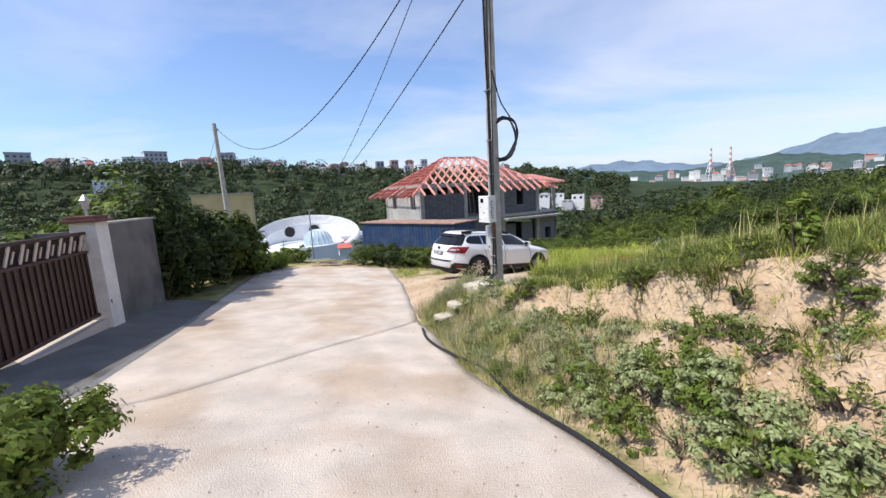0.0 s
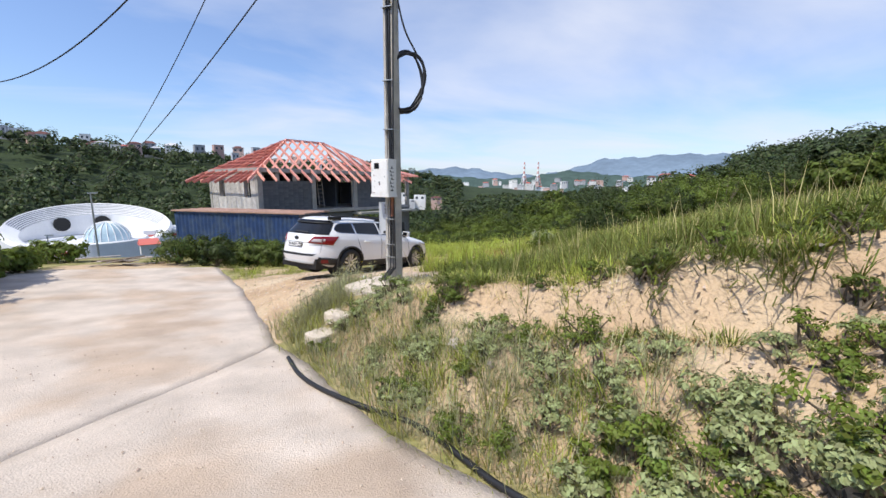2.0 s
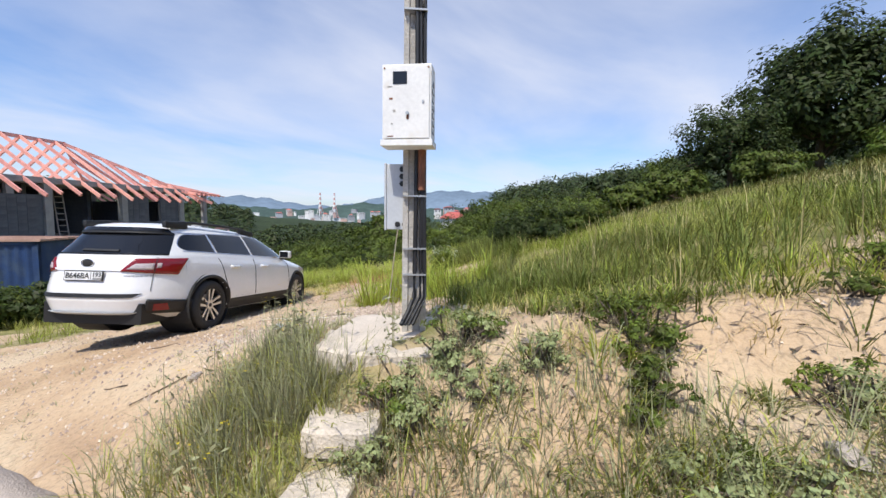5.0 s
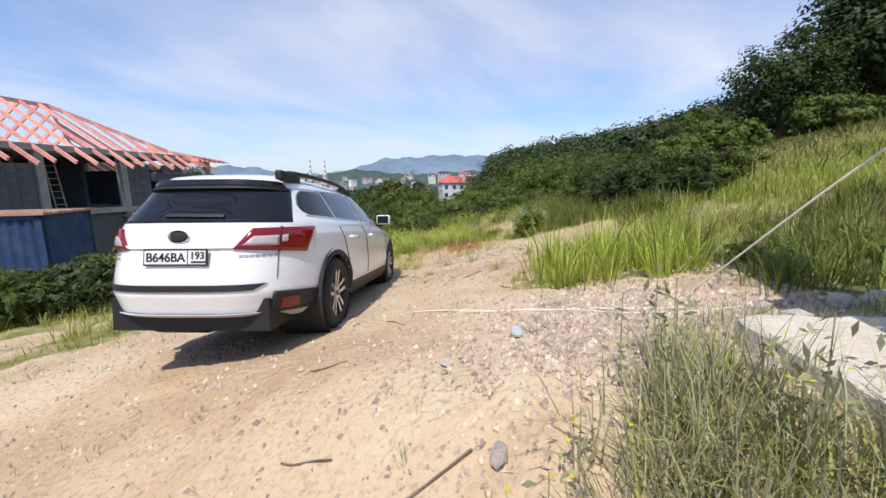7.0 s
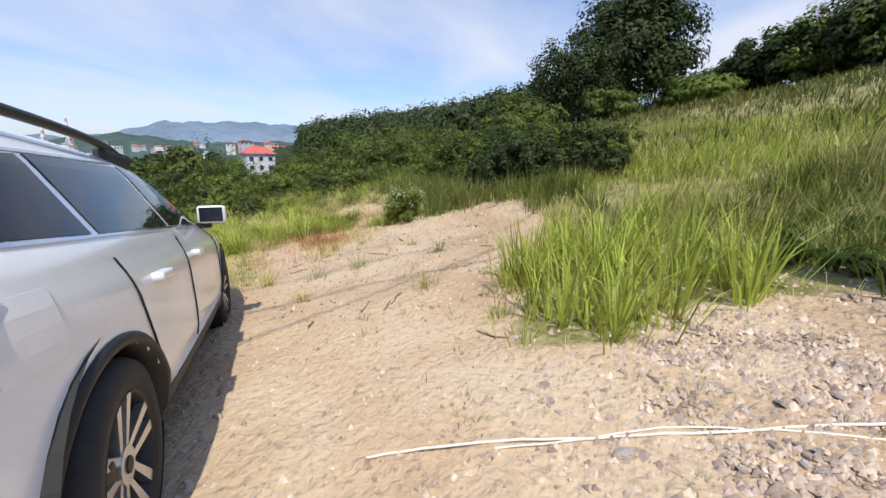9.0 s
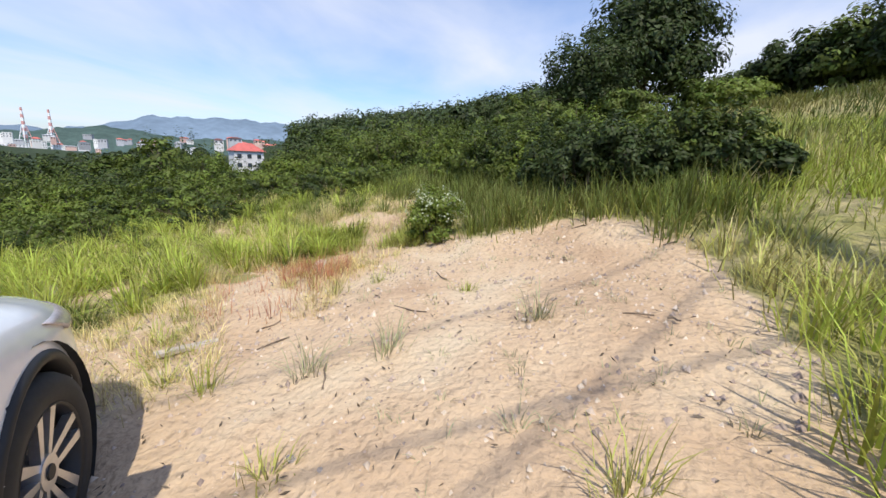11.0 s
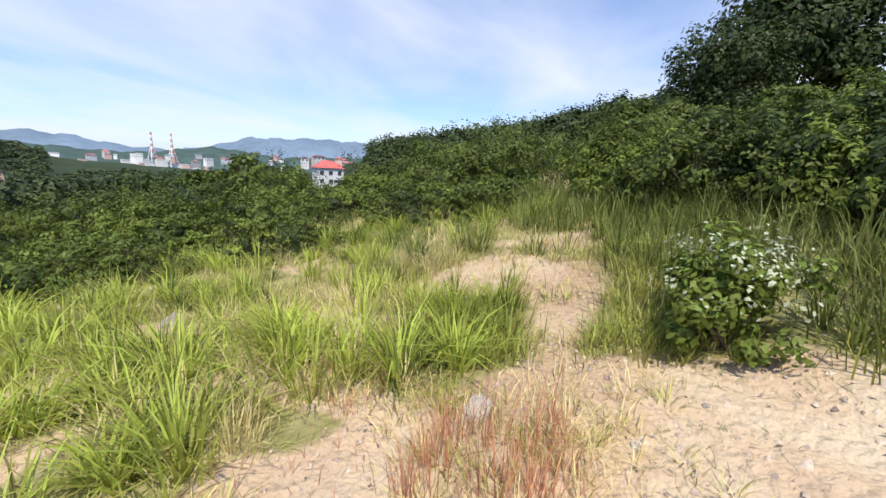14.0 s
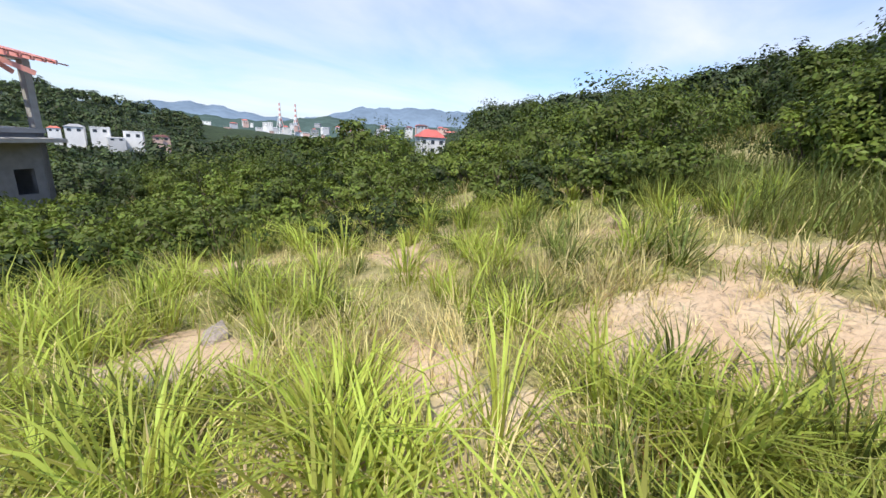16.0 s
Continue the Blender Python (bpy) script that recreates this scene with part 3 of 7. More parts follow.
def car_body(car):
    zs = np.concatenate([np.linspace(0.24, 0.62, 14), np.linspace(0.645, 1.03, 15), np.linspace(1.06, 1.48, 14), np.array([1.49, 1.50, 1.51, 1.52, 1.53, 1.54, 1.55])])
    nt = 176
    V = []
    for z in zs:
        r, f, w = Shell.lims(z)
        c, h = (r + f) / 2, (f - r) / 2
        for k in range(nt):
            a = 2 * math.pi * k / nt
            ca, sa = math.cos(a), math.sin(a)
            e = 2 / Shell.N
            V.append((c + h * math.copysign(abs(ca) ** e, ca), w * math.copysign(abs(sa) ** e, sa), Shell.up(z)))
    bm = bmesh.new()
    vs = [bm.verts.new(v) for v in V]
    for j in range(len(zs) - 1):
        for k in range(nt):
            q = [vs[j * nt + k], vs[j * nt + (k + 1) % nt], vs[(j + 1) * nt + (k + 1) % nt], vs[(j + 1) * nt + k]]
            m = sum((v.co for v in q), Vector()) / 4
            if abs(m.y) > 0.45 and any((m.x - ax) ** 2 + (m.z - WHEEL_R) ** 2 < 0.40 ** 2 for ax in AXLES):
                continue
            bm.faces.new(q)
    bm.faces.new(vs[-nt:])
    bmesh.ops.delete(bm, geom=[v for v in bm.verts if not v.link_faces], context="VERTS")
    bmesh.ops.recalc_face_normals(bm, faces=bm.faces)
    part("body", bm, M["car_white"], car, "pearl white painted body shell", smooth=True)
    part("underbody", boxed(-0.9, 3.6, -0.62, 0.62, 0.2, 0.45), M["black_plastic"], car, "black underside")


def arc_strip(ax, side, r0, r1, a0, a1, off, n=28):
    bm = bmesh.new()
    rows = []
    for i in range(n + 1):
        a = radians(a0 + (a1 - a0) * i / n)
        row = []
        for r, o in ((r0, -0.10), (r0, off), ((r0 + r1) / 2, off + 0.008), (r1, off - 0.004), (r1, -0.02)):
            x, z = ax + r * math.cos(a), WHEEL_R + r * math.sin(a)
            p = Shell.side(x, max(0.245, z), o)
            row.append(bm.verts.new((p.x, p.y * side, max(0.22, z))))
        rows.append(row)
    for a, b in zip(rows, rows[1:]):
        for k in range(4):
            bm.faces.new((a[k], a[k + 1], b[k + 1], b[k]))
    bmesh.ops.recalc_face_normals(bm, faces=bm.faces)
    return bm


def wheel(car, x, y):
    out = -1 if y < 0 else 1
    hub = new("wheel")
    hub.parent = car
    hub.matrix_local = pose(x, y, WHEEL_R, 90 if out < 0 else -90, 0, 0)
    tagged(hub, "black tyre on two-tone alloy rim")

    def lathe(prof, n=40):
        bm = bmesh.new()
        rings = [[bm.verts.new((r * math.cos(2 * math.pi * k / n), r * math.sin(2 * math.pi * k / n), z)) for k in range(n)] for r, z in prof]
        for a, b in zip(rings, rings[1:]):
            for k in range(n):
                bm.faces.new((a[k], a[(k + 1) % n], b[(k + 1) % n], b[k]))
        bmesh.ops.recalc_face_normals(bm, faces=bm.faces)
        return bm

    part("tyre", lathe([(0.225, -0.10), (0.235, -0.112), (0.29, -0.118), (0.33, -0.105), (0.345, -0.075), (0.345, 0.075), (0.33, 0.105), (0.29, 0.118), (0.24, 0.112), (0.228, 0.098)]), M["rubber"], hub, smooth=True)
    part("rim", lathe([(0.229, 0.10), (0.236, 0.104), (0.232, 0.112), (0.222, 0.10), (0.212, 0.05), (0.20, -0.02), (0.10, -0.03), (0.0, -0.03)]), M["black_plastic"], hub, "dark rim barrel", smooth=True)
    bm = bmesh.new()
    for k in range(5):
        for s in (-1, 1):
            a = 2 * math.pi * k / 5 + 0.3
            p0 = Vector((0.05 * math.cos(a + s * 0.5), 0.05 * math.sin(a + s * 0.5), 0.088))
            p1 = Vector((0.225 * math.cos(a + s * 0.21), 0.225 * math.sin(a + s * 0.21), 0.104))
            d = p1 - p0
            side = Vector((-d.y, d.x, 0)).normalized()
            vs = []
            for p, wd in ((p0, 0.011), (p1, 0.019)):
                for sx, dz in ((-1, -0.03), (-1, 0), (1, 0), (1, -0.03)):
                    vs.append(bm.verts.new(p + side * (sx * wd) + Vector((0, 0, dz))))
            for f in ((0, 1, 5, 4), (1, 2, 6, 5), (2, 3, 7, 6), (4, 5, 6, 7), (3, 2, 1, 0)):
                bm.faces.new([vs[i] for i in f])
    cyl(bm, (0, 0, 0.02), (0, 0, 0.094), 0.075, 0.062, 24)
    bmesh.ops.recalc_face_normals(bm, faces=bm.faces)
    part("spokes", bm, M["alloy"], hub, "machined twin spokes")
    part("hub_cap", cyl(bmesh.new(), (0, 0, 0.09), (0, 0, 0.10), 0.03, 0.026, 20), M["black_plastic"], hub)
    part("disc", cyl(bmesh.new(), (0, 0, -0.02), (0, 0, 0.0), 0.15, 0.15, 28), M["steel"], hub, "steel brake disc")


def text_mesh(body, size, material, parent, m, name="lettering"):
    cu = bpy.data.curves.new(name, "FONT")
    cu.body, cu.size, cu.extrude, cu.align_x, cu.align_y = body, size, 0.0015, "CENTER", "CENTER"
    cu.offset = 0.0015
    tmp = bpy.data.objects.new(name, cu)
    me = bpy.data.meshes.new_from_object(tmp)
    bpy.data.objects.remove(tmp)
    ob = link(name, me, material, parent)
    ob.matrix_local = m
    return ob


def QUARTER(z):
    """Rear and front ends of the quarter light at a height: a rounded, raked rear edge."""
    return float(np.interp(z, (1.085, 1.10, 1.12, 1.15, 1.20, 1.28, 1.34, 1.37, 1.39), (-0.16, -0.28, -0.36, -0.41, -0.42, -0.37, -0.31, -0.24, -0.13))), float(np.interp(z, (1.03, 1.39), (0.16, 0.13)))


def build_car():
    a, b = Vector((1.228, 13.34, -1.169)), Vector((3.461, 14.908, -1.465))
    d = (b - a).normalized()
    yaw, pitch = math.degrees(math.atan2(d.y, d.x)), -math.degrees(math.asin(d.z))
    rot = pose(0, 0, 0, 0, 0, yaw) @ pose(0, 0, 0, 0, pitch, 0)
    base = a - (rot @ Vector((0, -TRACK - 0.10, WHEEL_R)))
    car = empty("car", Matrix.Translation(base) @ rot, "white estate car with black arch cladding parked on sandy ground", "car")
    car_body(car)
    for ax in AXLES:
        for s in (-1, 1):
            wheel(car, ax, s * TRACK)
            part("wheel_well", cyl(bmesh.new(), (ax, s * 0.42, WHEEL_R + 0.03), (ax, s * 0.86, WHEEL_R + 0.03), 0.425, 0.425, 32, False), M["car_gap"], car)
            part("inner_arch", cyl(bmesh.new(), (ax, s * 0.41, WHEEL_R + 0.03), (ax, s * 0.42, WHEEL_R + 0.03), 0.425, 0.425, 32), M["car_gap"], car)
            part("arch_cladding", arc_strip(ax, 1 if s < 0 else -1, 0.385, 0.425, -14, 194, 0.010), M["black_plastic"], car, "matt black plastic wheel-arch cladding", smooth=True)
    S, E = Shell.side, Shell.end
    for mir in (False, True):
        # sill cladding between and behind the wheels
        part("sill_cladding", patch(S, ((0.42, 0.245), (2.33, 0.245), (2.33, 0.40), (0.42, 0.40)), 16, 3, 0.03, mir), M["black_plastic"], car, "matt black sill cladding")
        part("door_moulding", patch(S, ((0.55, 0.41), (2.28, 0.41), (2.28, 0.43), (0.55, 0.43)), 16, 1, 0.02, mir), M["car_white"], car)
        # side glass: quarter light, rear door, front door
        for c in (((-0.56, 1.115), (0.16, 1.095), (0.13, 1.39), (-0.30, 1.36)), ((0.21, 1.093), (1.06, 1.066), (1.02, 1.425), (0.18, 1.395)), ((1.12, 1.064), (2.24, 1.03), (1.70, 1.42), (1.08, 1.43))):
            part("side_window", patch(S, c, 12, 8, 0.02, mir, QUARTER if c[0][0] < 0 else None), M["car_glass"], car, "dark tinted glass")
        part("window_surround", patch(lambda p, q, o: S(p, q, o - 0.004), ((-0.58, 1.098), (0.19, 1.08), (0.16, 1.408), (-0.30, 1.38)), 12, 10, 0.012, mir, lambda z: (QUARTER(z)[0] - 0.014, 0.185)), M["chrome"], car, "thin bright window trim")
        part("window_trim", patch(S, ((-0.40, 1.098), (2.35, 1.012), (2.35, 1.021), (-0.40, 1.108)), 30, 1, 0.02, mir), M["chrome"], car, "thin bright window trim")
        part("window_trim", patch(S, ((-0.33, 1.375), (1.05, 1.443), (1.05, 1.453), (-0.34, 1.387)), 20, 1, 0.02, mir), M["chrome"], car)
        for x0, x1 in ((0.185, 0.40), (1.085, 1.10), (2.28, 2.36)):
            part("door_gap", patch(S, ((x1 - 0.004, 0.42), (x1 + 0.004, 0.42), (x0 + 0.004, 1.0), (x0 - 0.004, 1.0)), 1, 12, 0.008, mir), M["car_gap"], car)
        for x in (0.42, 1.28):
            part("door_handle", patch(lambda p, q, o: S(p, q, o + 0.03), ((x, 0.865), (x + 0.2, 0.86), (x + 0.2, 0.895), (x, 0.90)), 6, 2, 0.04, mir), M["car_white"], car, smooth=True)
        sgn = 1 if mir else -1
        # door mirror
        bm = bmesh.new()
        box(bm, 2.08, 2.20, sgn * 0.90 - 0.10, sgn * 0.90 + 0.10, 1.02, 1.16, 0.035)
        mr = part("door_mirror", bm, M["car_white"], car, smooth=True)
        part("mirror_foot", boxed(2.11, 2.19, sgn * 0.83 - 0.06, sgn * 0.83 + 0.06, 0.985, 1.03, 0.01), M["black_plastic"], car)
        part("mirror_glass", boxed(2.072, 2.082, sgn * 0.90 - 0.08, sgn * 0.90 + 0.08, 1.035, 1.145, 0.003), M["car_glass"], mr)
        # roof rail: two feet and a bar
        rail = spline([(-0.46, sgn * 0.545, 1.40), (-0.27, sgn * 0.545, 1.475), (0.5, sgn * 0.56, 1.50), (1.2, sgn * 0.555, 1.485), (1.50, sgn * 0.55, 1.41)], 8)
        tube("roof_rail", rail, 0.021, M["black_plastic"], car, "black roof rail")
        for x in (-0.32, 1.32):
            part("rail_foot", boxed(x - 0.20, x + 0.20, sgn * 0.545 - 0.03, sgn * 0.545 + 0.03, 1.39, 1.475, 0.025), M["black_plastic"], car)
        # tail lamp: red outer part wraps the corner, clear window inside
        lamp = part("tail_lamp", patch(lambda p, q, o: Vector(wrap(p, q, o + 0.012)), ((0.40, 0.83), (1.00, 0.79), (1.10, 1.0), (0.52, 0.985)), 22, 6, 0.03, mir), M["lamp_red"], car, "glossy red tail lamp wrapping the corner", smooth=True)
        part("reverse_light", patch(lambda p, q, o: Vector(wrap(p, q, o + 0.017)), ((0.46, 0.855), (0.712, 0.852), (0.712, 0.93), (0.53, 0.925)), 10, 3, 0.02, mir), M["lamp_clear"], lamp, "clear lamp insert", smooth=True)
        part("clear_insert", patch(lambda p, q, o: Vector(wrap(p, q, o + 0.017)), ((0.740, 0.875), (0.785, 0.88), (0.79, 0.935), (0.740, 0.93)), 6, 3, 0.02, mir), M["lamp_clear"], lamp, "small clear lamp insert", smooth=True)
        part("lamp_gap", patch(lambda p, q, o: Vector(wrap(p, q, o + 0.013)), ((0.722, 0.80), (0.730, 0.80), (0.730, 1.0), (0.722, 1.0)), 1, 6, 0.02, mir), M["car_gap"], lamp)
        # bumper corner cladding with reflector
        corner = part("bumper_corner", patch(lambda p, q, o: Vector(wrap(p, q, o + 0.010)), ((0.62, 0.325), (1.46, 0.26), (1.44, 0.44), (0.70, 0.50)), 26, 6, 0.03, mir), M["black_plastic"], car, "matt black bumper corner", smooth=True)
        part("reflector", patch(lambda p, q, o: Vector(wrap(p, q, o + 0.017)), ((0.72, 0.355), (0.90, 0.355), (0.90, 0.44), (0.75, 0.44)), 6, 3, 0.02, mir), M["lamp_red"], corner, "red reflector")
        # head lamp and fog corner
        part("head_lamp", patch(lambda p, q, o: Vector(wrap(p, q, o + 0.008, True)), ((0.42, 0.70), (1.14, 0.76), (1.20, 0.835), (0.44, 0.80)), 18, 4, 0.03, mir), M["lamp_clear"], car, "clear head lamp", smooth=True)
        part("front_cladding", patch(lambda p, q, o: Vector(wrap(p, q, o + 0.010, True)), ((0.40, 0.27), (1.38, 0.245), (1.36, 0.40), (0.62, 0.48)), 22, 4, 0.03, mir), M["black_plastic"], car, smooth=True)
    part("fuel_flap", patch(S, ((-0.42, 0.80), (-0.22, 0.80), (-0.22, 0.98), (-0.42, 0.98)), 4, 4, 0.004, False), M["car_white"], car)
    # tailgate
    part("rear_window", patch(E, ((-0.70, 1.03), (0.70, 1.03), (0.585, 1.37), (-0.585, 1.37)), 72, 12, 0.02), M["car_glass"], car, "dark tinted rear window", smooth=True)
    part("spoiler", patch(lambda p, q, o: E(p, q, o + 0.03 + 0.06 * (q - 1.36) / 0.12), ((-0.57, 1.375), (0.57, 1.375), (0.52, 1.435), (-0.52, 1.435)), 20, 5, 0.09), M["car_glass"], car, "gloss black roof spoiler", smooth=True)
    part("spoiler_lip", patch(lambda p, q, o: E(p, q, o + 0.035), ((-0.59, 1.345), (0.59, 1.345), (0.575, 1.378), (-0.575, 1.378)), 16, 2, 0.05), M["black_plastic"], car, "black lip under the spoiler", smooth=True)
    part("wiper", patch(lambda p, q, o: E(p, q, o + 0.02), ((-0.30, 1.075), (0.16, 1.085), (0.14, 1.11), (-0.30, 1.10)), 8, 1, 0.02), M["black_plastic"], car)
    for mir in (False, True):
        part("tailgate_gap", patch(lambda p, q, o: Vector(wrap(p, q, o)), ((0.722, 0.60), (0.7255, 0.60), (0.7255, 0.81), (0.722, 0.81)), 1, 6, 0.008, mir), M["car_gap"], car)
    part("plate_bar", patch(lambda p, q, o: E(p, q, o + 0.012), ((-0.50, 0.838), (0.50, 0.838), (0.48, 0.862), (-0.48, 0.862)), 14, 1, 0.03), M["car_white"], car, "painted ridge above the plate")
    part("bumper_strip", patch(lambda p, q, o: E(p, q, o + 0.012), ((-0.54, 0.525), (0.54, 0.525), (0.61, 0.57), (-0.61, 0.57)), 18, 2, 0.03), M["black_plastic"], car, "dark bumper step")
    part("skid_trim", patch(lambda p, q, o: E(p, q, o + 0.03), ((-0.58, 0.315), (0.58, 0.315), (0.60, 0.345), (-0.60, 0.345)), 18, 2, 0.04), M["box_grey"], car, "pale grey lower bumper trim")
    # plate
    pz = Shell.end(0, 0.77)
    pl = part("number_plate", boxed(-0.006, 0.006, -0.262, 0.262, -0.066, 0.066, 0.004), M["plate_ink"], car, "white number plate in a black frame")
    pl.matrix_local = pose(pz.x - 0.022, 0, 0.775, 0, 6, 0) @ Matrix.Scale(0.92, 4)
    part("plate_face", boxed(-0.0095, -0.006, -0.25, 0.25, -0.054, 0.054), M["plate_white"], pl)
    text_mesh("B646BA", 0.098, M["plate_ink"], pl, pose(-0.0115, 0.075, -0.004, 90, 0, -90))
    text_mesh("193", 0.08, M["plate_ink"], pl, pose(-0.0115, -0.185, 0.012, 90, 0, -90))
    part("plate_bar_mark", boxed(-0.0112, -0.0095, -0.25, -0.135, -0.045, -0.03), M["plate_ink"], pl)
    part("plate_divider", boxed(-0.0112, -0.0095, -0.108, -0.102, -0.056, 0.056), M["plate_ink"], pl)
    # oval badge and bars in place of the model name
    bz = Shell.end(0, 0.93)
    bm = bmesh.new()
    bmesh.ops.create_uvsphere(bm, u_segments=24, v_segments=10, radius=1, matrix=Matrix.LocRotScale((bz.x - 0.01, 0.0, 0.925), None, (0.016, 0.072, 0.04)))
    part("badge", bm, M["car_gap"], car, "dark oval badge with bright rim", smooth=True)
    bm = bmesh.new()
    for k in range(24):
        t0, t1 = 2 * math.pi * k / 24, 2 * math.pi * (k + 1) / 24
        cyl(bm, (bz.x - 0.018, 0.074 * math.cos(t0), 0.925 + 0.042 * math.sin(t0)), (bz.x - 0.018, 0.074 * math.cos(t1), 0.925 + 0.042 * math.sin(t1)), 0.0055, None, 6)
    part("badge_rim", bm, M["chrome"], car)
    for k in range(7):
        y = -0.45 - 0.033 * k
        part("name_bar", patch(lambda p, q, o: Shell.end(p, q, o + 0.002), ((y - 0.012, 0.772), (y + 0.012, 0.772), (y + 0.012, 0.787), (y - 0.012, 0.787)), 2, 1, 0.006), M["steel"], car)
    for k in range(2):
        z = 0.755 + 0.032 * k
        part("name_bar", patch(lambda p, q, o: Shell.end(p, q, o + 0.002), ((0.50, z), (0.61, z), (0.61, z + 0.011), (0.50, z + 0.011)), 5, 1, 0.006), M["steel"], car)
    # windscreen, grille, front plate
    part("windscreen", patch(lambda p, q, o: E(p, q, o, True), ((-0.70, 1.05), (0.70, 1.05), (0.56, 1.43), (-0.56, 1.43)), 20, 8, 0.02), M["car_glass"], car, "dark windscreen", smooth=True)
    part("grille", patch(lambda p, q, o: E(p, q, o + 0.01, True), ((-0.34, 0.58), (0.34, 0.58), (0.42, 0.78), (-0.42, 0.78)), 14, 4, 0.02), M["black_plastic"], car, smooth=True)
    return car


def wrap(s, z, off, front=False):
    """A place on the car's end skin, s metres from the middle line along the outline round the right corner."""
    pts, acc, last = [], 0.0, None
    y = 0.0
    r, f, w = Shell.lims(z)
    c, h = (r + f) / 2, (f - r) / 2
    e = 2 / Shell.N
    last = Vector((c + (h if front else -h), 0, z))
    n = 240
    for k in range(1, n + 1):
        a = math.pi / 2 * (k / n) ** 1.4
        cx, sy = math.cos(a) ** e, math.sin(a) ** e
        p = Vector((c + (h if front else -h) * cx, -w * sy, z))
        seg = (p - last).length
        if acc + seg >= s:
            t = (s - acc) / max(seg, 1e-9)
            q = last.lerp(p, t)
            d = (p - last).normalized()
            nrm = Vector((d.y, -d.x, 0)) if not front else Vector((-d.y, d.x, 0))
            if nrm.dot(Vector((q.x - c, q.y, 0))) < 0:
                nrm = -nrm
            return q + nrm * off
        acc, last = acc + seg, p
    return last


build_car()


# ---- poles, boxes, wires ----
def build_pole():
    px, py, z0 = 1.31, 9.52, -1.3
    pole = empty("utility_pole", pose(px, py, z0, 0, 0, -45), "weathered grey concrete utility pole with black cables strapped to it", "utility pole")
    bm = bmesh.new()
    rings = []
    for z, a, b in ((0, 0.095, 0.105), (4.0, 0.08, 0.09), (9.2, 0.062, 0.07)):
        prof = [(-a, -b), (-a * 0.55, -b), (-a * 0.45, -b * 0.8), (a * 0.45, -b * 0.8), (a * 0.55, -b), (a, -b), (a, b), (-a, b)]
        rings.append([bm.verts.new((x, y, z)) for x, y in prof])
    for r0, r1 in zip(rings, rings[1:]):
        for k in range(8):
            bm.faces.new((r0[k], r0[(k + 1) % 8], r1[(k + 1) % 8], r1[k]))
    bm.faces.new(rings[-1])
    bmesh.ops.recalc_face_normals(bm, faces=bm.faces)
    part("shaft", bm, M["pole_concrete"], pole)
    rng = random.Random(4)
    for k in range(4):
        x0 = 0.0 + 0.028 * k
        pts = [(x0 + 0.02 * math.sin(0.9 * z + k) + 0.015 * (z / 5) * (1 if k % 2 else -1), -0.118 + 0.006 * math.sin(2 * z + k) + 0.004 * z, 0.78 + z) for z in np.linspace(0, 8.0, 40)]
        pts = [(x0 - 0.10, -0.26, 0.60)] + [(x0 - 0.05, -0.20, 0.68)] + pts
        tube("cable", pts, 0.012 if k else 0.017, M["cable"], pole)
    part("conduit", cyl(bmesh.new(), (0.05, -0.125, 1.6), (0.055, -0.125, 2.0), 0.028, None, 10), M["rust"], pole, "rusty corrugated conduit")
    for z in (0.95, 1.15, 1.55, 2.9, 3.6, 4.6):
        part("strap", boxed(-0.09 + 0.002 * z, 0.092 - 0.002 * z, -0.14, 0.108 - 0.003 * z, z, z + 0.012), M["steel"], pole, "steel banding strap")
    # coil of spare cable hung beside the shaft
    coil = []
    for i in range(150):
        a = 2 * math.pi * i / 25
        r = 0.33 + 0.02 * math.sin(i * 0.7) + 0.012 * math.sin(i * 2.3)
        s = 0.22 + r * 0.85 * math.cos(a) + 0.05 * math.sin(a)
        coil.append((0.707 * s + 0.03 * math.sin(i * 0.31), 0.707 * s, 3.63 + r * 1.3 * math.sin(a)))
    tube("cable_coil", spline([c for c in coil[::2]], 3), 0.016, M["cable"], pole, "coil of black cable")
    tube("cable", spline([(0.08, -0.05, 5.0), (0.16, 0.10, 4.4), (0.28, 0.28, 4.05)], 6), 0.014, M["cable"], pole)
    return px, py


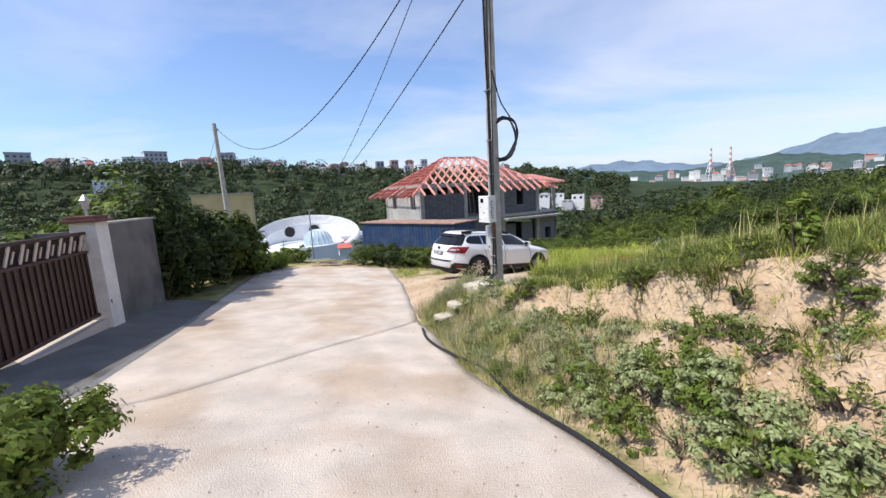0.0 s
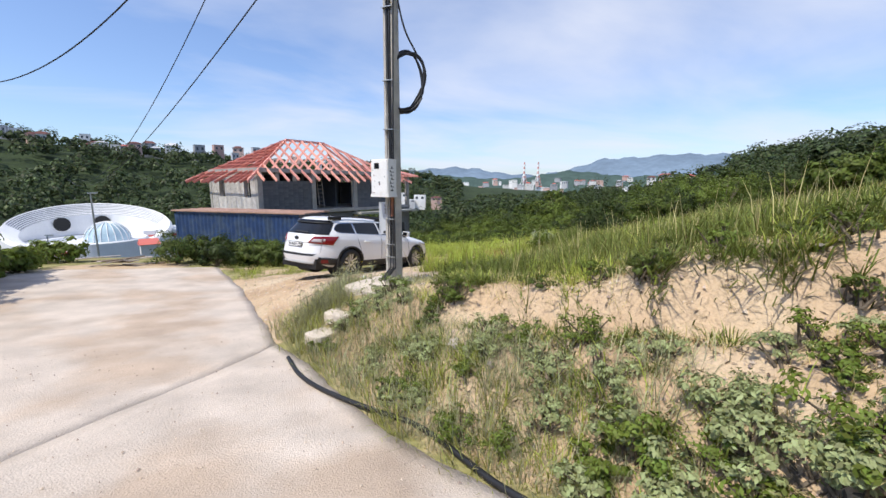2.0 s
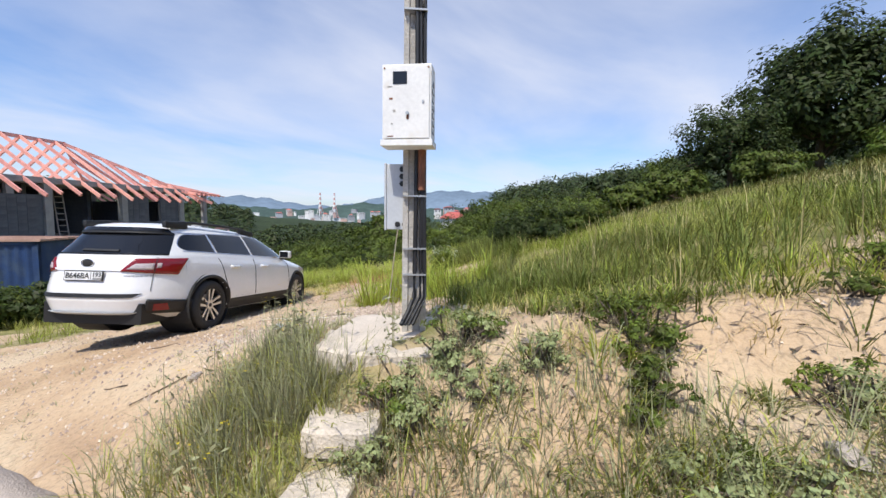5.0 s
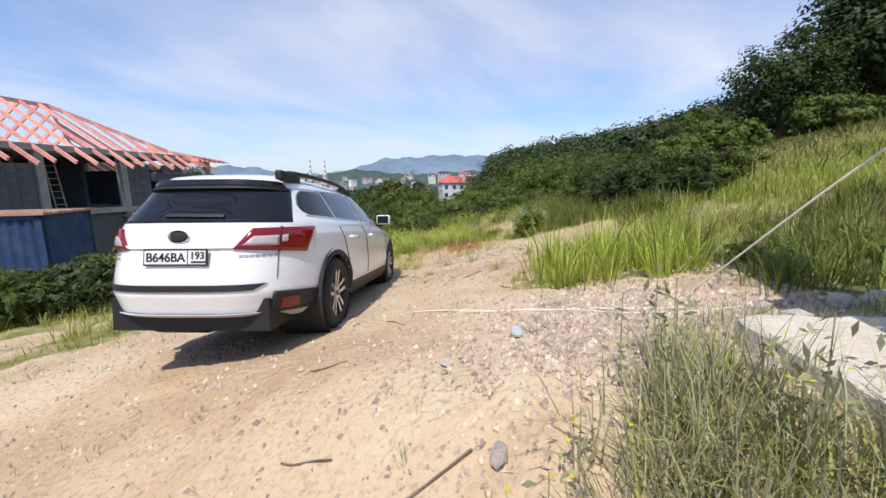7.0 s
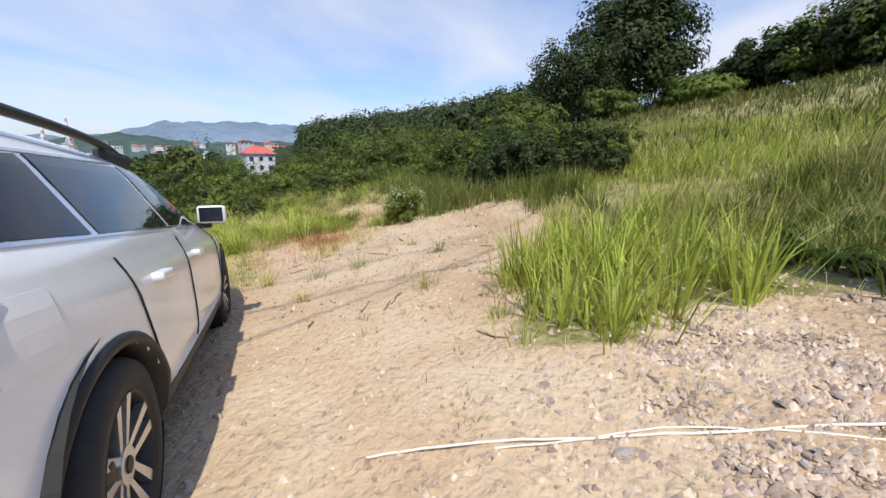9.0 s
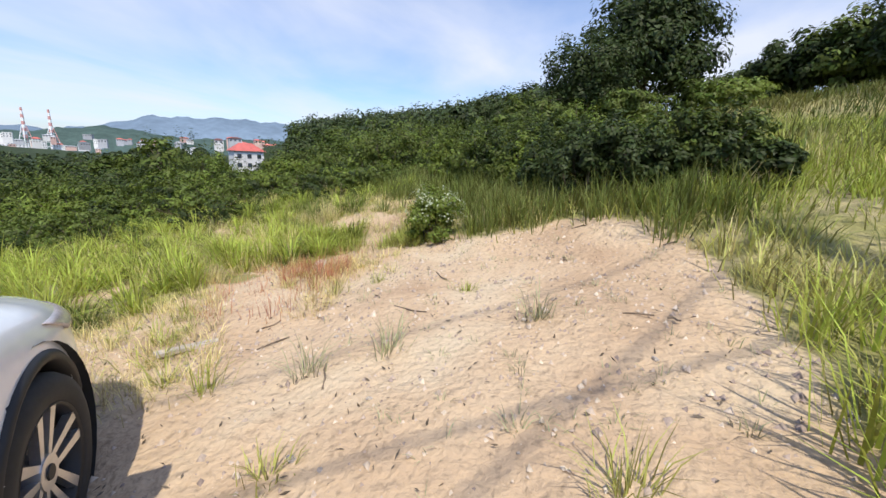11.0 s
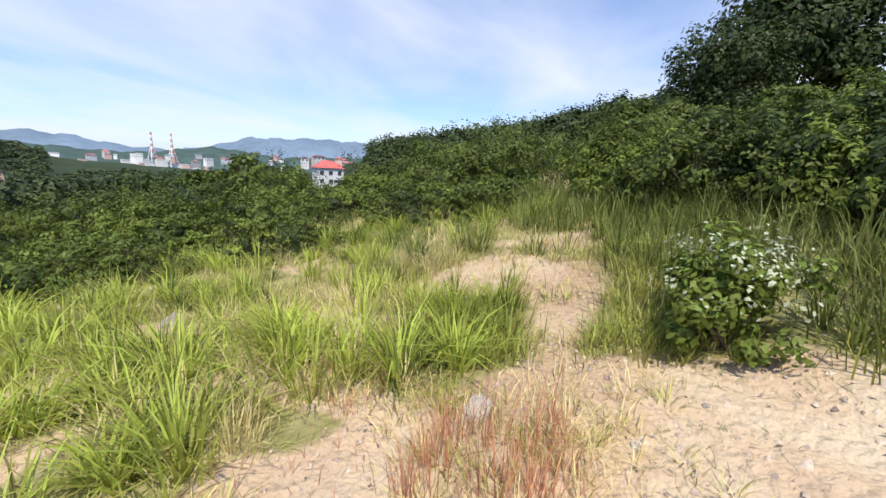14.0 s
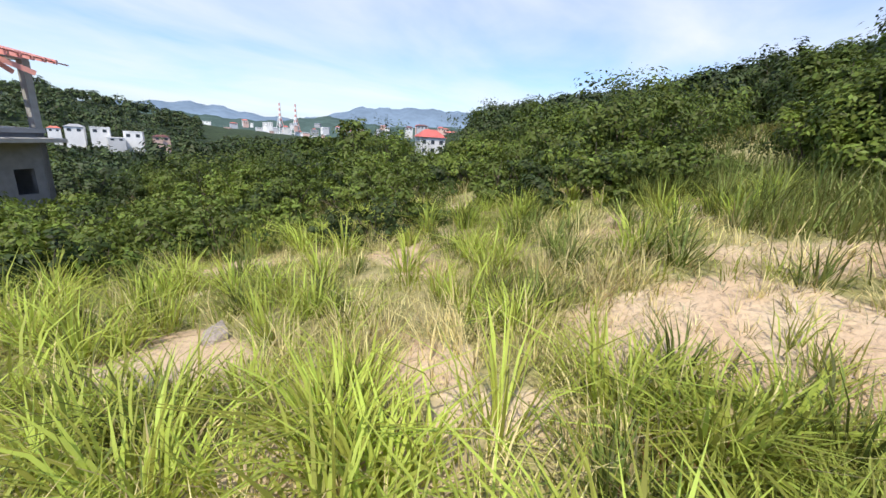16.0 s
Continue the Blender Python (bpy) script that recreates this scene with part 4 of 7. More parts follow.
def build_meter_box():
    n_az = 238
    n = Vector((math.sin(radians(n_az)), math.cos(radians(n_az)), 0))
    c = Vector((1.31, 9.52, 0)) + n * 0.205
    b = empty("meter_box", pose(c.x, c.y, 0.63, 0, 0, 180 - n_az), "white metal meter box with small window and scuffed door", "meter box")
    w, h, d = 0.175, 0.53, 0.09
    part("case", boxed(-w, w, -d, d, 0, h, 0.006), M["box_white"], b)
    part("base_lip", boxed(-w - 0.012, w + 0.012, -d - 0.012, d, -0.03, 0.012, 0.004), M["box_white"], b, "rust-edged lower lip")
    door = part("door", boxed(-w + 0.012, w - 0.012, -d - 0.014, -d - 0.001, 0.02, h - 0.015, 0.003), M["box_white"], b)
    part("window", boxed(-0.095, 0.005, -d - 0.017, -d - 0.0145, h - 0.14, h - 0.055), M["car_glass"], door, "small dark viewing window")
    part("lock", cyl(bmesh.new(), (0.01, -d - 0.03, 0.19), (0.01, -d - 0.012, 0.19), 0.012, None, 12), M["steel"], door)
    part("lock", cyl(bmesh.new(), (0.12, -d - 0.022, 0.27), (0.12, -d - 0.012, 0.27), 0.009, None, 10), M["steel"], door)
    part("keyhole_cover", boxed(0.002, 0.018, -d - 0.018, -d - 0.013, 0.15, 0.185), M["rust"], door)
    for s in (-1, 1):
        part("door_bolt", cyl(bmesh.new(), (s * (w - 0.02), -d - 0.018, h - 0.03), (s * (w - 0.02), -d - 0.01, h - 0.03), 0.006, None, 8), M["rust"], door)
    rng = random.Random(8)
    for k in range(5):
        z = 0.03 + 0.34 * k / 4
        x = -w + 0.03 + 0.05 * rng.random()
        part("scuff", boxed(x, x + 0.012 + 0.03 * rng.random(), -d - 0.0160, -d - 0.0135, z, z + 0.006 + 0.015 * rng.random()), M["concrete_raw"] if k % 3 else M["rust"], door)
    # marks along the side, read as bars
    for k in range(7):
        z = 0.06 + 0.055 * k
        part("side_mark", boxed(w - 0.002, w + 0.002, -0.04, 0.02 + 0.01 * (k % 2), z, z + 0.01), M["plate_ink"], b)
        part("side_mark", boxed(w - 0.002, w + 0.002, -0.02 - 0.015 * (k % 3), 0.0 - 0.015 * (k % 3), z, z + 0.035), M["plate_ink"], b)
    # grey cable box lower down
    n2 = 230
    c2 = Vector((1.31, 9.52, 0)) + Vector((-0.06, 0.11, 0))
    g = empty("cable_box", pose(c2.x, c2.y, 0.0, 0, 0, 180 - n2), "light grey plastic cable box with round rubber glands", "cable box")
    part("case", boxed(-0.085, 0.085, -0.10, 0.13, 0, 0.5, 0.01), M["box_grey"], g)
    part("lid", boxed(-0.102, -0.086, -0.105, 0.135, -0.006, 0.506, 0.006), M["box_grey"], g, "pale lid on the side")
    for z, x in ((0.46, 0.035), (0.405, 0.035), (0.35, 0.035), (0.04, 0.0), (0.04, 0.055)):
        part("gland", cyl(bmesh.new(), (x, -0.112, z), (x, -0.095, z), 0.021, None, 16), M["cable"], g)
    part("bracket", boxed(0.08, 0.2, -0.02, 0.06, 0.2, 0.24), M["steel"], g)


def build_wires():
    top = Vector((1.31, 9.52, 7.67))
    far = Vector((-14.2, 27.3, 6.08))

    def sag(a, b, s, n=40):
        return [a.lerp(b, t) - Vector((0, 0, s * 4 * t * (1 - t))) for t in np.linspace(0, 1, n)]

    for a, b, s, r, lab in ((top, far, 3.05, 0.016, "black overhead cable sagging between poles"), (Vector((1.3, 9.5, 8.23)), Vector((-14.52, 42.61, 0.93)), 2.01, 0.013, "thin overhead wire running down the valley"), (Vector((1.3, 9.5, 5.69)), Vector((-28.64, 77.5, 1.43)), 2.69, 0.015, "overhead wire running down the valley"), (far, Vector((-21, 36, 4.0)), 0.6, 0.014, "service cable to a roof"), (top, Vector((6, -20, 11)), 0.6, 0.016, "black overhead cable running up the lane")):
        tagged(tube("overhead_wire", sag(a, b, s), r, M["cable"]), lab, "wire", "overhead wires")
    p = empty("utility_pole", pose(-14.2, 27.3, -3.2), "slender grey concrete pole beside a yellow house", "utility pole")
    bm = bmesh.new()
    cyl(bm, (0, 0, 0), (-0.15, 0, 9.6), 0.19, 0.12, 8)
    part("shaft", bm, M["pole_concrete"], p)
    part("bracket", boxed(-0.3, 0.1, -0.05, 0.05, 9.15, 9.22), M["steel"], p)


def build_pad():
    """Cast slab at the pole's foot with two lower steps towards the lane."""
    rng = random.Random(5)
    for cx, cy, z, w, d, t, turn, lab in ((1.14, 9.62, -0.80, 0.52, 0.44, 0.22, 32, "worn pale concrete pad at a pole's foot"), (0.50, 9.30, -1.07, 0.30, 0.22, 0.16, 38, "rough pale concrete step half buried in weeds"), (0.12, 9.06, -1.29, 0.22, 0.17, 0.16, 30, "rough pale concrete step beside the lane")):
        bm = bmesh.new()
        n, rings = 40, []
        for k, dz in ((0.0, 0.0), (0.6, 0.0), (0.95, -0.004), (1.0, -0.022), (1.015, -t * 0.6), (1.0, -t)):
            ring = []
            for i in range(n if k else 1):
                a = 2 * math.pi * i / n
                ca, sa = math.cos(a), math.sin(a)
                q = (abs(ca) ** 7 + abs(sa) ** 7) ** (-1 / 7)
                chip = 1 - (0.06 * max(0.0, math.sin(5 * a + cx * 7)) ** 6 if k > 0.8 else 0) + (rng.uniform(-0.008, 0.008) if k else 0)
                ring.append(bm.verts.new((w * k * q * ca * chip, d * k * q * sa * chip, dz + rng.uniform(-0.004, 0.004))))
            rings.append(ring)
        for i in range(n):
            bm.faces.new((rings[0][0], rings[1][i], rings[1][(i + 1) % n]))
        for a, b in zip(rings[1:], rings[2:]):
            for i in range(n):
                bm.faces.new((a[i], b[i], b[(i + 1) % n], a[(i + 1) % n]))
        bmesh.ops.recalc_face_normals(bm, faces=bm.faces)
        ob = part("concrete_pad" if w > 0.5 else "concrete_step", bm, M["slab_concrete"])
        ob.matrix_world = pose(cx, cy, z, 0, 0, turn)
        tagged(ob, lab, "concrete step", "steps at the pole")


build_pole()
build_meter_box()
build_wires()
build_pad()


# ---- gate, post and wall beside the lane ----
def build_gate():
    u = 16
    P = Vector((-6.55, 8.15, -1.08))
    wall = empty("wall", pose(P.x, P.y, P.z, 0, 0, 90 + u), "stained grey rendered wall on the lane's far side", "wall", kind="structure")
    # local x runs down the lane, y away from it
    slope = -0.055
    bm = bmesh.new()
    V = [(0.92, 0.0, -0.5), (3.25, 0.0, -0.7), (3.25, 0.0, 2.1), (0.92, 0.0, 2.1)]
    vs = [bm.verts.new(v) for v in V] + [bm.verts.new((x, y + 0.25, z)) for x, y, z in V]
    for f in ((0, 1, 2, 3), (7, 6, 5, 4), (0, 4, 5, 1), (1, 5, 6, 2), (2, 6, 7, 3), (3, 7, 4, 0)):
        bm.faces.new([vs[i] for i in f])
    bmesh.ops.recalc_face_normals(bm, faces=bm.faces)
    part("wall_body", bm, M["render_wall"], wall)
    part("wall_coping", boxed(0.92, 3.28, -0.03, 0.28, 2.1, 2.14), M["concrete_raw"], wall)
    # second stretch of wall that closes the yard
    far = part("wall_end", boxed(3.0, 3.25, 0.26, 7.0, -0.8, 1.9), M["render_wall"], wall)
    post = empty("gate_post", pose(P.x, P.y, P.z, 0, 0, 90 + u), "off-white plastered gate post with brown cap and lantern", "gate post")
    post.matrix_world = post.matrix_world @ Matrix.Translation((0.62, 0, -0.03))
    part("shaft", boxed(-0.16, 0.29, -0.08, 0.36, -0.5, 2.2, 0.01), M["post_white"], post)
    part("cap", boxed(-0.25, 0.38, -0.17, 0.45, 2.2, 2.26, 0.01), M["cap_brown"], post)
    part("cap_top", boxed(-0.18, 0.31, -0.10, 0.38, 2.26, 2.33, 0.02), M["cap_brown"], post)
    lan = part("lantern", cyl(bmesh.new(), (0.07, 0.14, 2.33), (0.07, 0.14, 2.45), 0.03, 0.02, 10), M["steel"], post, "small wrought lantern")
    part("lantern_glass", cyl(bmesh.new(), (0.07, 0.14, 2.45), (0.07, 0.14, 2.63), 0.055, 0.085, 6), M["lamp_clear"], lan)
    part("lantern_roof", cyl(bmesh.new(), (0.07, 0.14, 2.63), (0.07, 0.14, 2.75), 0.10, 0.01, 6), M["steel"], lan)
    part("latch_slot", boxed(-0.10, -0.07, -0.086, -0.078, 0.55, 0.63), M["car_gap"], post)
    gate = empty("gate", pose(P.x, P.y, P.z, 0, 0, 90 + u), "dark brown sheet-metal sliding gate with pale ornament band", "gate")
    g0, g1 = -6.2, 0.44
    z0, z1 = 0.30, 1.98
    part("top_rail", boxed(g0, g1, 0.10, 0.16, z1 - 0.04, z1 + 0.02, 0.008), M["gate_brown"], gate)
    part("mid_rail", boxed(g0, g1, 0.10, 0.16, z1 - 0.40, z1 - 0.35, 0.008), M["gate_brown"], gate)
    part("bottom_rail", boxed(g0, g1, 0.09, 0.17, z0, z0 + 0.07, 0.008), M["gate_brown"], gate)
    part("sheet", boxed(g0, g1, 0.135, 0.15, z0 + 0.05, z1 - 0.36), M["gate_brown"], gate)
    n = 44
    for k in range(n):
        x = g0 + (g1 - g0) * (k + 0.5) / n
        part("slat", boxed(x - 0.03, x + 0.03, 0.108, 0.134, z0 + 0.06, z1 - 0.37, 0.008), M["gate_brown"], gate)
    for k in range(22):
        x = g0 + (g1 - g0) * (k + 0.5) / 22
        o = part("ornament", boxed(-0.025, 0.025, -0.012, 0.012, -0.17, 0.17, 0.006), M["gate_light"], gate, "pale slanted ornament bar")
        o.matrix_local = Matrix.Translation((x, 0.13, z1 - 0.19)) @ pose(0, 0, 0, 0, 28, 0)
        o = part("ornament", boxed(-0.012, 0.012, -0.02, 0.0, -0.10, 0.10, 0.004), M["gate_light"], gate)
        o.matrix_local = Matrix.Translation((x + 0.09, 0.13, z1 - 0.22)) @ pose(0, 0, 0, 0, 28, 0)
    for k in range(7):
        part("gate_back", boxed(g0, g1, 0.16, 0.19, z1 - 0.36 + 0.05 * k, z1 - 0.35 + 0.05 * k), M["gate_brown"], gate)
    part("back_sheet", boxed(g0, g1, 0.195, 0.20, z1 - 0.37, z1), M["gate_brown"], gate)
    # threshold kerb, ramp and drain
    ramp = empty("ramp", pose(P.x, P.y, P.z, 0, 0, 90 + u), "grey concrete gate ramp with slotted drain", "ramp", kind="structure")
    V, F = [], []
    n = 24
    for i in range(n + 1):
        x = -6.8 + 10.3 * i / n
        for y in (0.3, 0.0, -1.22):
            w = ramp.matrix_world @ Vector((x, y, 0))
            V.append((x, y, float(road_z(w.x, w.y)) - P.z + (0.10 if y > -0.5 else 0.012)))
    for i in range(n):
        for k in range(2):
            a = i * 3 + k
            F.append((a, a + 3, a + 4, a + 1))
    bm = bmesh.new()
    vs = [bm.verts.new(v) for v in V]
    for f in F:
        bm.faces.new([vs[i] for i in f])
    bmesh.ops.solidify(bm, geom=bm.faces[:], thickness=-0.25)
    bmesh.ops.recalc_face_normals(bm, faces=bm.faces)
    part("ramp_slab", bm, M["ramp"], ramp)
    kb = part("threshold", boxed(g0, g1, -0.02, 0.24, 0.02, 0.235, 0.01), M["concrete_road"], ramp, "sunlit pale threshold under the gate")
    for k in range(60):
        x = -3.2 + 4.6 * k / 60
        w = ramp.matrix_world @ Vector((x, -1.27, 0))
        part("drain_bar", boxed(x, x + 0.035, -1.32, -1.22, float(road_z(w.x, w.y)) - P.z - 0.01, float(road_z(w.x, w.y)) - P.z + 0.016), M["steel"], ramp)
    part("drain_channel", boxed(-3.3, 3.2, -1.33, -1.21, -0.7, -0.6), M["car_gap"], ramp)


build_gate()


# ---- unfinished house ----
HOUSE = Matrix.Translation((-1.74, 33.97, 0)) @ pose(0, 0, 0, 0, 0, math.degrees(math.atan2(0.488, 0.873)))


def build_house():
    h = empty("house", HOUSE, "unfinished grey block house with bare pink-stained roof timbers", "house")
    L, D, z0, z1 = 13.07, 8.0, -1.2, 1.9
    con = M["concrete_raw"]

    def col(x, y, lo, hi, s=0.36):
        part("column", boxed(x, x + s, y, y + s, lo, hi, 0.01), con, h, "raw concrete column")

    for x in (0.0, 4.3, 8.4, L - 0.36):
        for y in (0.0, D - 0.36):
            col(x, y, z0, z1 - 0.3)
            col(x, y, -8.0, z0 - 0.25)
    part("floor_slab", boxed(-0.1, L + 0.3, -0.15, D + 0.1, z0 - 0.25, z0, 0.01), con, h, "raw concrete floor slab")
    part("ceiling_slab", boxed(0.4, L - 0.4, 0.4, D - 0.4, z1 - 0.32, z1 - 0.2), con, h)
    for y in (-0.0, D - 0.34):
        part("ring_beam", boxed(-0.02, L + 0.02, y - 0.02, y + 0.36, z1 - 0.3, z1, 0.01), con, h)
    for x in (0.0, L - 0.34):
        part("ring_beam", boxed(x - 0.02, x + 0.36, 0.36, D - 0.36, z1 - 0.3, z1, 0.01), con, h)
    # end wall of board-marked concrete with two openings
    ys = (0.36, 1.15, 2.15, 5.3, 6.3, D - 0.36)
    for a, b, op in zip(ys, ys[1:], (0, 1, 0, 1, 0)):
        if op:
            part("wall_panel", boxed(0.05, 0.3, a, b, z0, z0 + 1.0), M["board_wall"], h)
            part("wall_panel", boxed(0.05, 0.3, a, b, z0 + 2.25, z1 - 0.3), M["board_wall"], h)
            part("lintel", boxed(0.02, 0.33, a - 0.15, b + 0.15, z0 + 2.25, z0 + 2.4), con, h)
            part("window_bar", boxed(0.15, 0.2, (a + b) / 2 - 0.03, (a + b) / 2 + 0.03, z0 + 1.0, z0 + 2.25), con, h)
        else:
            part("wall_panel", boxed(0.05, 0.3, a, b, z0, z1 - 0.3), M["board_wall"], h)
    for k in range(40):
        y = 0.4 + 7.2 * k / 40
        if not (1.0 < y < 2.3 or 5.15 < y < 6.45):
            part("board_mark", boxed(0.035, 0.05, y, y + 0.03 + 0.05 * ((k * 7) % 3), z0, z1 - 0.3), M["board_wall"], h)
    # block infill, laid in courses
    bw, bh = 0.40, 0.20
    blk = boxed(-bw / 2 + 0.006, bw / 2 - 0.006, -0.1, 0.1, 0.006, bh - 0.006, 0.006)
    me = bpy.data.meshes.new("block")
    blk.to_mesh(me)
    blk.free()
    me.materials.append(M["block"])

    def blocks(x0, x1, y, lo, hi, gap=None):
        part("mortar", boxed(x0, x1, y - 0.085, y + 0.085, lo, hi), M["block"], h)
        for j in range(int((hi - lo) / bh + 0.01)):
            n = int((x1 - x0) / bw)
            for i in range(n + 1):
                x = x0 + (i + (0.5 if j % 2 else 0.0)) * bw + 0.2 - (0.2 if j % 2 else 0)
                if x + 0.19 > x1 or x - 0.19 < x0:
                    continue
                o = new("block", me)
                o.parent = h
                o.location = (x, y, lo + j * bh)

    blocks(0.38, 4.28, 0.2, z0, z0 + 2.2)
    blocks(8.8, 10.3, 0.2, z0, z0 + 2.4)
    blocks(11.2, L - 0.38, 0.2, z0, z0 + 2.4)
    blocks(10.3, 11.2, 0.2, z0, z0 + 0.8)
    part("pier", boxed(1.4, 1.7, 0.1, 0.3, z0 + 2.2, z1 - 0.3), con, h)
    part("pier", boxed(2.8, 3.1, 0.1, 0.3, z0 + 2.2, z1 - 0.3), con, h)
    # back wall with openings, inner walls
    for a, b in ((0.36, 1.6), (3.0, 5.2), (6.8, 9.4), (11.0, L - 0.36)):
        part("back_wall", boxed(a, b, D - 0.3, D - 0.1, z0, z1 - 0.3), M["block"], h)
    for a, b in ((1.6, 3.0), (5.2, 6.8), (9.4, 11.0)):
        part("back_wall", boxed(a, b, D - 0.3, D - 0.1, z0, z0 + 0.9), M["block"], h)
    part("end_wall", boxed(L - 0.3, L - 0.1, 0.36, D - 0.36, z0, z0 + 2.2), M["block"], h)
    part("inner_wall", boxed(4.4, 4.6, 1.6, D - 0.4, z0, z1 - 0.3), M["block"], h)
    part("inner_wall", boxed(8.4, 8.6, 2.6, D - 0.4, z0, z1 - 0.3), M["block"], h)
    # lower storey: open bays in shade
    part("lower_wall", boxed(0.1, 8.4, 0.1, 0.3, -8.0, z0 - 0.25), M["block"], h)
    part("lower_wall", boxed(0.1, 0.3, 0.36, D, -8.0, z0 - 0.25), M["block"], h)
    part("lower_wall", boxed(0.3, L, D - 0.3, D - 0.1, -8.0, z0 - 0.25), M["block"], h)
    part("lower_wall", boxed(L - 0.3, L - 0.1, 0.36, 5.0, -8.0, -2.4), M["block"], h)
    for a in (8.8, 10.9):
        part("lower_wall", boxed(a, a + 1.3, 0.1, 0.3, -8.0, -2.2), M["block"], h)
    g2 = L + 2.2
    part("porch_slab", boxed(L, g2, -0.1, 3.6, z0 - 0.2, z0, 0.01), con, h)
    for x0, x1, lo, hi in ((L, g2, -8, -4.0), (L, L + 0.7, -4.0, -2.9), (L + 1.5, g2, -4.0, -2.9), (L, g2, -2.9, z0 - 0.2)):
        part("lower_wall", boxed(x0, x1, 0.0, 0.22, lo, hi), M["block_pale"], h, "grey block wall of the lower storey")
    part("lower_wall", boxed(g2 - 0.22, g2, 0.22, 3.5, -8, z0 - 0.2), M["block_pale"], h)
    part("balcony_slab", boxed(8.2, L + 2.2, -1.1, 0.2, z0 - 0.55, z0 - 0.38, 0.01), con, h)
    part("ladder_rail", cyl(bmesh.new(), (5.6, 1.0, z0), (6.0, 1.9, z1 - 0.4), 0.035, None, 6), M["plank"], h)
    part("ladder_rail", cyl(bmesh.new(), (6.0, 0.9, z0), (6.4, 1.8, z1 - 0.4), 0.035, None, 6), M["plank"], h)
    for k in range(7):
        t = 0.1 + 0.12 * k
        a, b = Vector((5.6, 1.0, z0)).lerp(Vector((6.0, 1.9, z1 - 0.4)), t), Vector((6.0, 0.9, z0)).lerp(Vector((6.4, 1.8, z1 - 0.4)), t)
        part("ladder_rung", cyl(bmesh.new(), a, b, 0.022, None, 6), M["plank"], h)
    # porch at the far end
    for x, y in ((L + 1.9, 0.0), (L + 1.9, 3.2)):
        col(x, y, -8, z1 - 0.35, 0.3)
    part("porch_beam", boxed(L, L + 2.2, 0.02, 0.28, z1 - 0.35, z1 - 0.05), con, h)
    part("porch_beam", boxed(L + 1.9, L + 2.2, 0.3, 3.5, z1 - 0.35, z1 - 0.05), con, h)
    # roof timbers
    rise, half, over = 2.6, D / 2, 1.3
    k = rise / half
    rx0, rx1, rz = 4.7, 8.3, z1 + rise
    tim, dark = M["rafter"], M["roof_sheet"]

    def stick(name, a, b, w=0.085, d=0.17, material=tim):
        a, b = Vector(a), Vector(b)
        q = (b - a).to_track_quat("X", "Z").to_matrix().to_4x4()
        ln = (b - a).length
        o = part(name, boxed(0, ln, -w / 2, w / 2, -d, 0), material, h)
        o.matrix_local = Matrix.Translation(a) @ q
        return o

    ze = z1 - over * k
    stick("ridge_beam", (rx0 - 0.1, half, rz), (rx1 + 0.1, half, rz), 0.09, 0.2)
    for sx, ex in ((rx0, -over), (rx1, L + over)):
        for ey in (-over, D + over):
            t = 1.0
            stick("hip_rafter", (ex, ey, ze), (sx, half, rz), 0.08, 0.2)
    n = 17
    rng = random.Random(11)
    for i in range(n + 1):
        x = -over + 0.3 + (L + 2 * over - 0.6) * i / n
        for ey, sg in ((-over, 1), (D + over, -1)):
            if x < rx0:
                t = (x + over) / (rx0 + over)
            elif x > rx1:
                t = (L + over - x) / (L + over - rx1)
            else:
                t = 1.0
            yy = ey + sg * (half + over) * t
            if t > 0.08:
                e = rng.uniform(-0.18, 0.1)
                stick("rafter", (x + rng.uniform(-0.03, 0.03), ey - sg * e, ze - e * k), (x, yy, ze + (rz - ze) * t), material=tim)
    m = 13
    for i in range(m + 1):
        y = -over + 0.25 + (D + 2 * over - 0.5) * i / m
        t = min((y + over) / (half + over), (D + over - y) / (half + over))
        if t > 0.08:
            stick("rafter", (-over - rng.uniform(0, 0.5), y, ze - 0.1), (-over + (rx0 + over) * t, y, ze + (rz - ze) * t), material=dark)
            stick("rafter", (L + over, y, ze), (L + over - (L + over - rx1) * t, y, ze + (rz - ze) * t))
    for i in range(11):
        t = 0.08 + 0.085 * i
        x = -over + (rx0 + over) * t
        y0, y1 = -over + (half + over) * t, D + over - (half + over) * t
        stick("batten", (x, y0, ze + (rz - ze) * t + 0.05), (x, y1, ze + (rz - ze) * t + 0.05), 0.12, 0.03, dark)
    for i in range(6):
        x = L + 0.2 + i * 0.45
        stick("rafter", (x, -1.0, z1 - 0.25), (x, 3.9, z1 + 0.7))
    stick("batten", (L - 0.4, -0.9, z1 - 0.1), (L + 3.0, -0.9, z1 - 0.35), 0.1, 0.04, dark)


build_house()


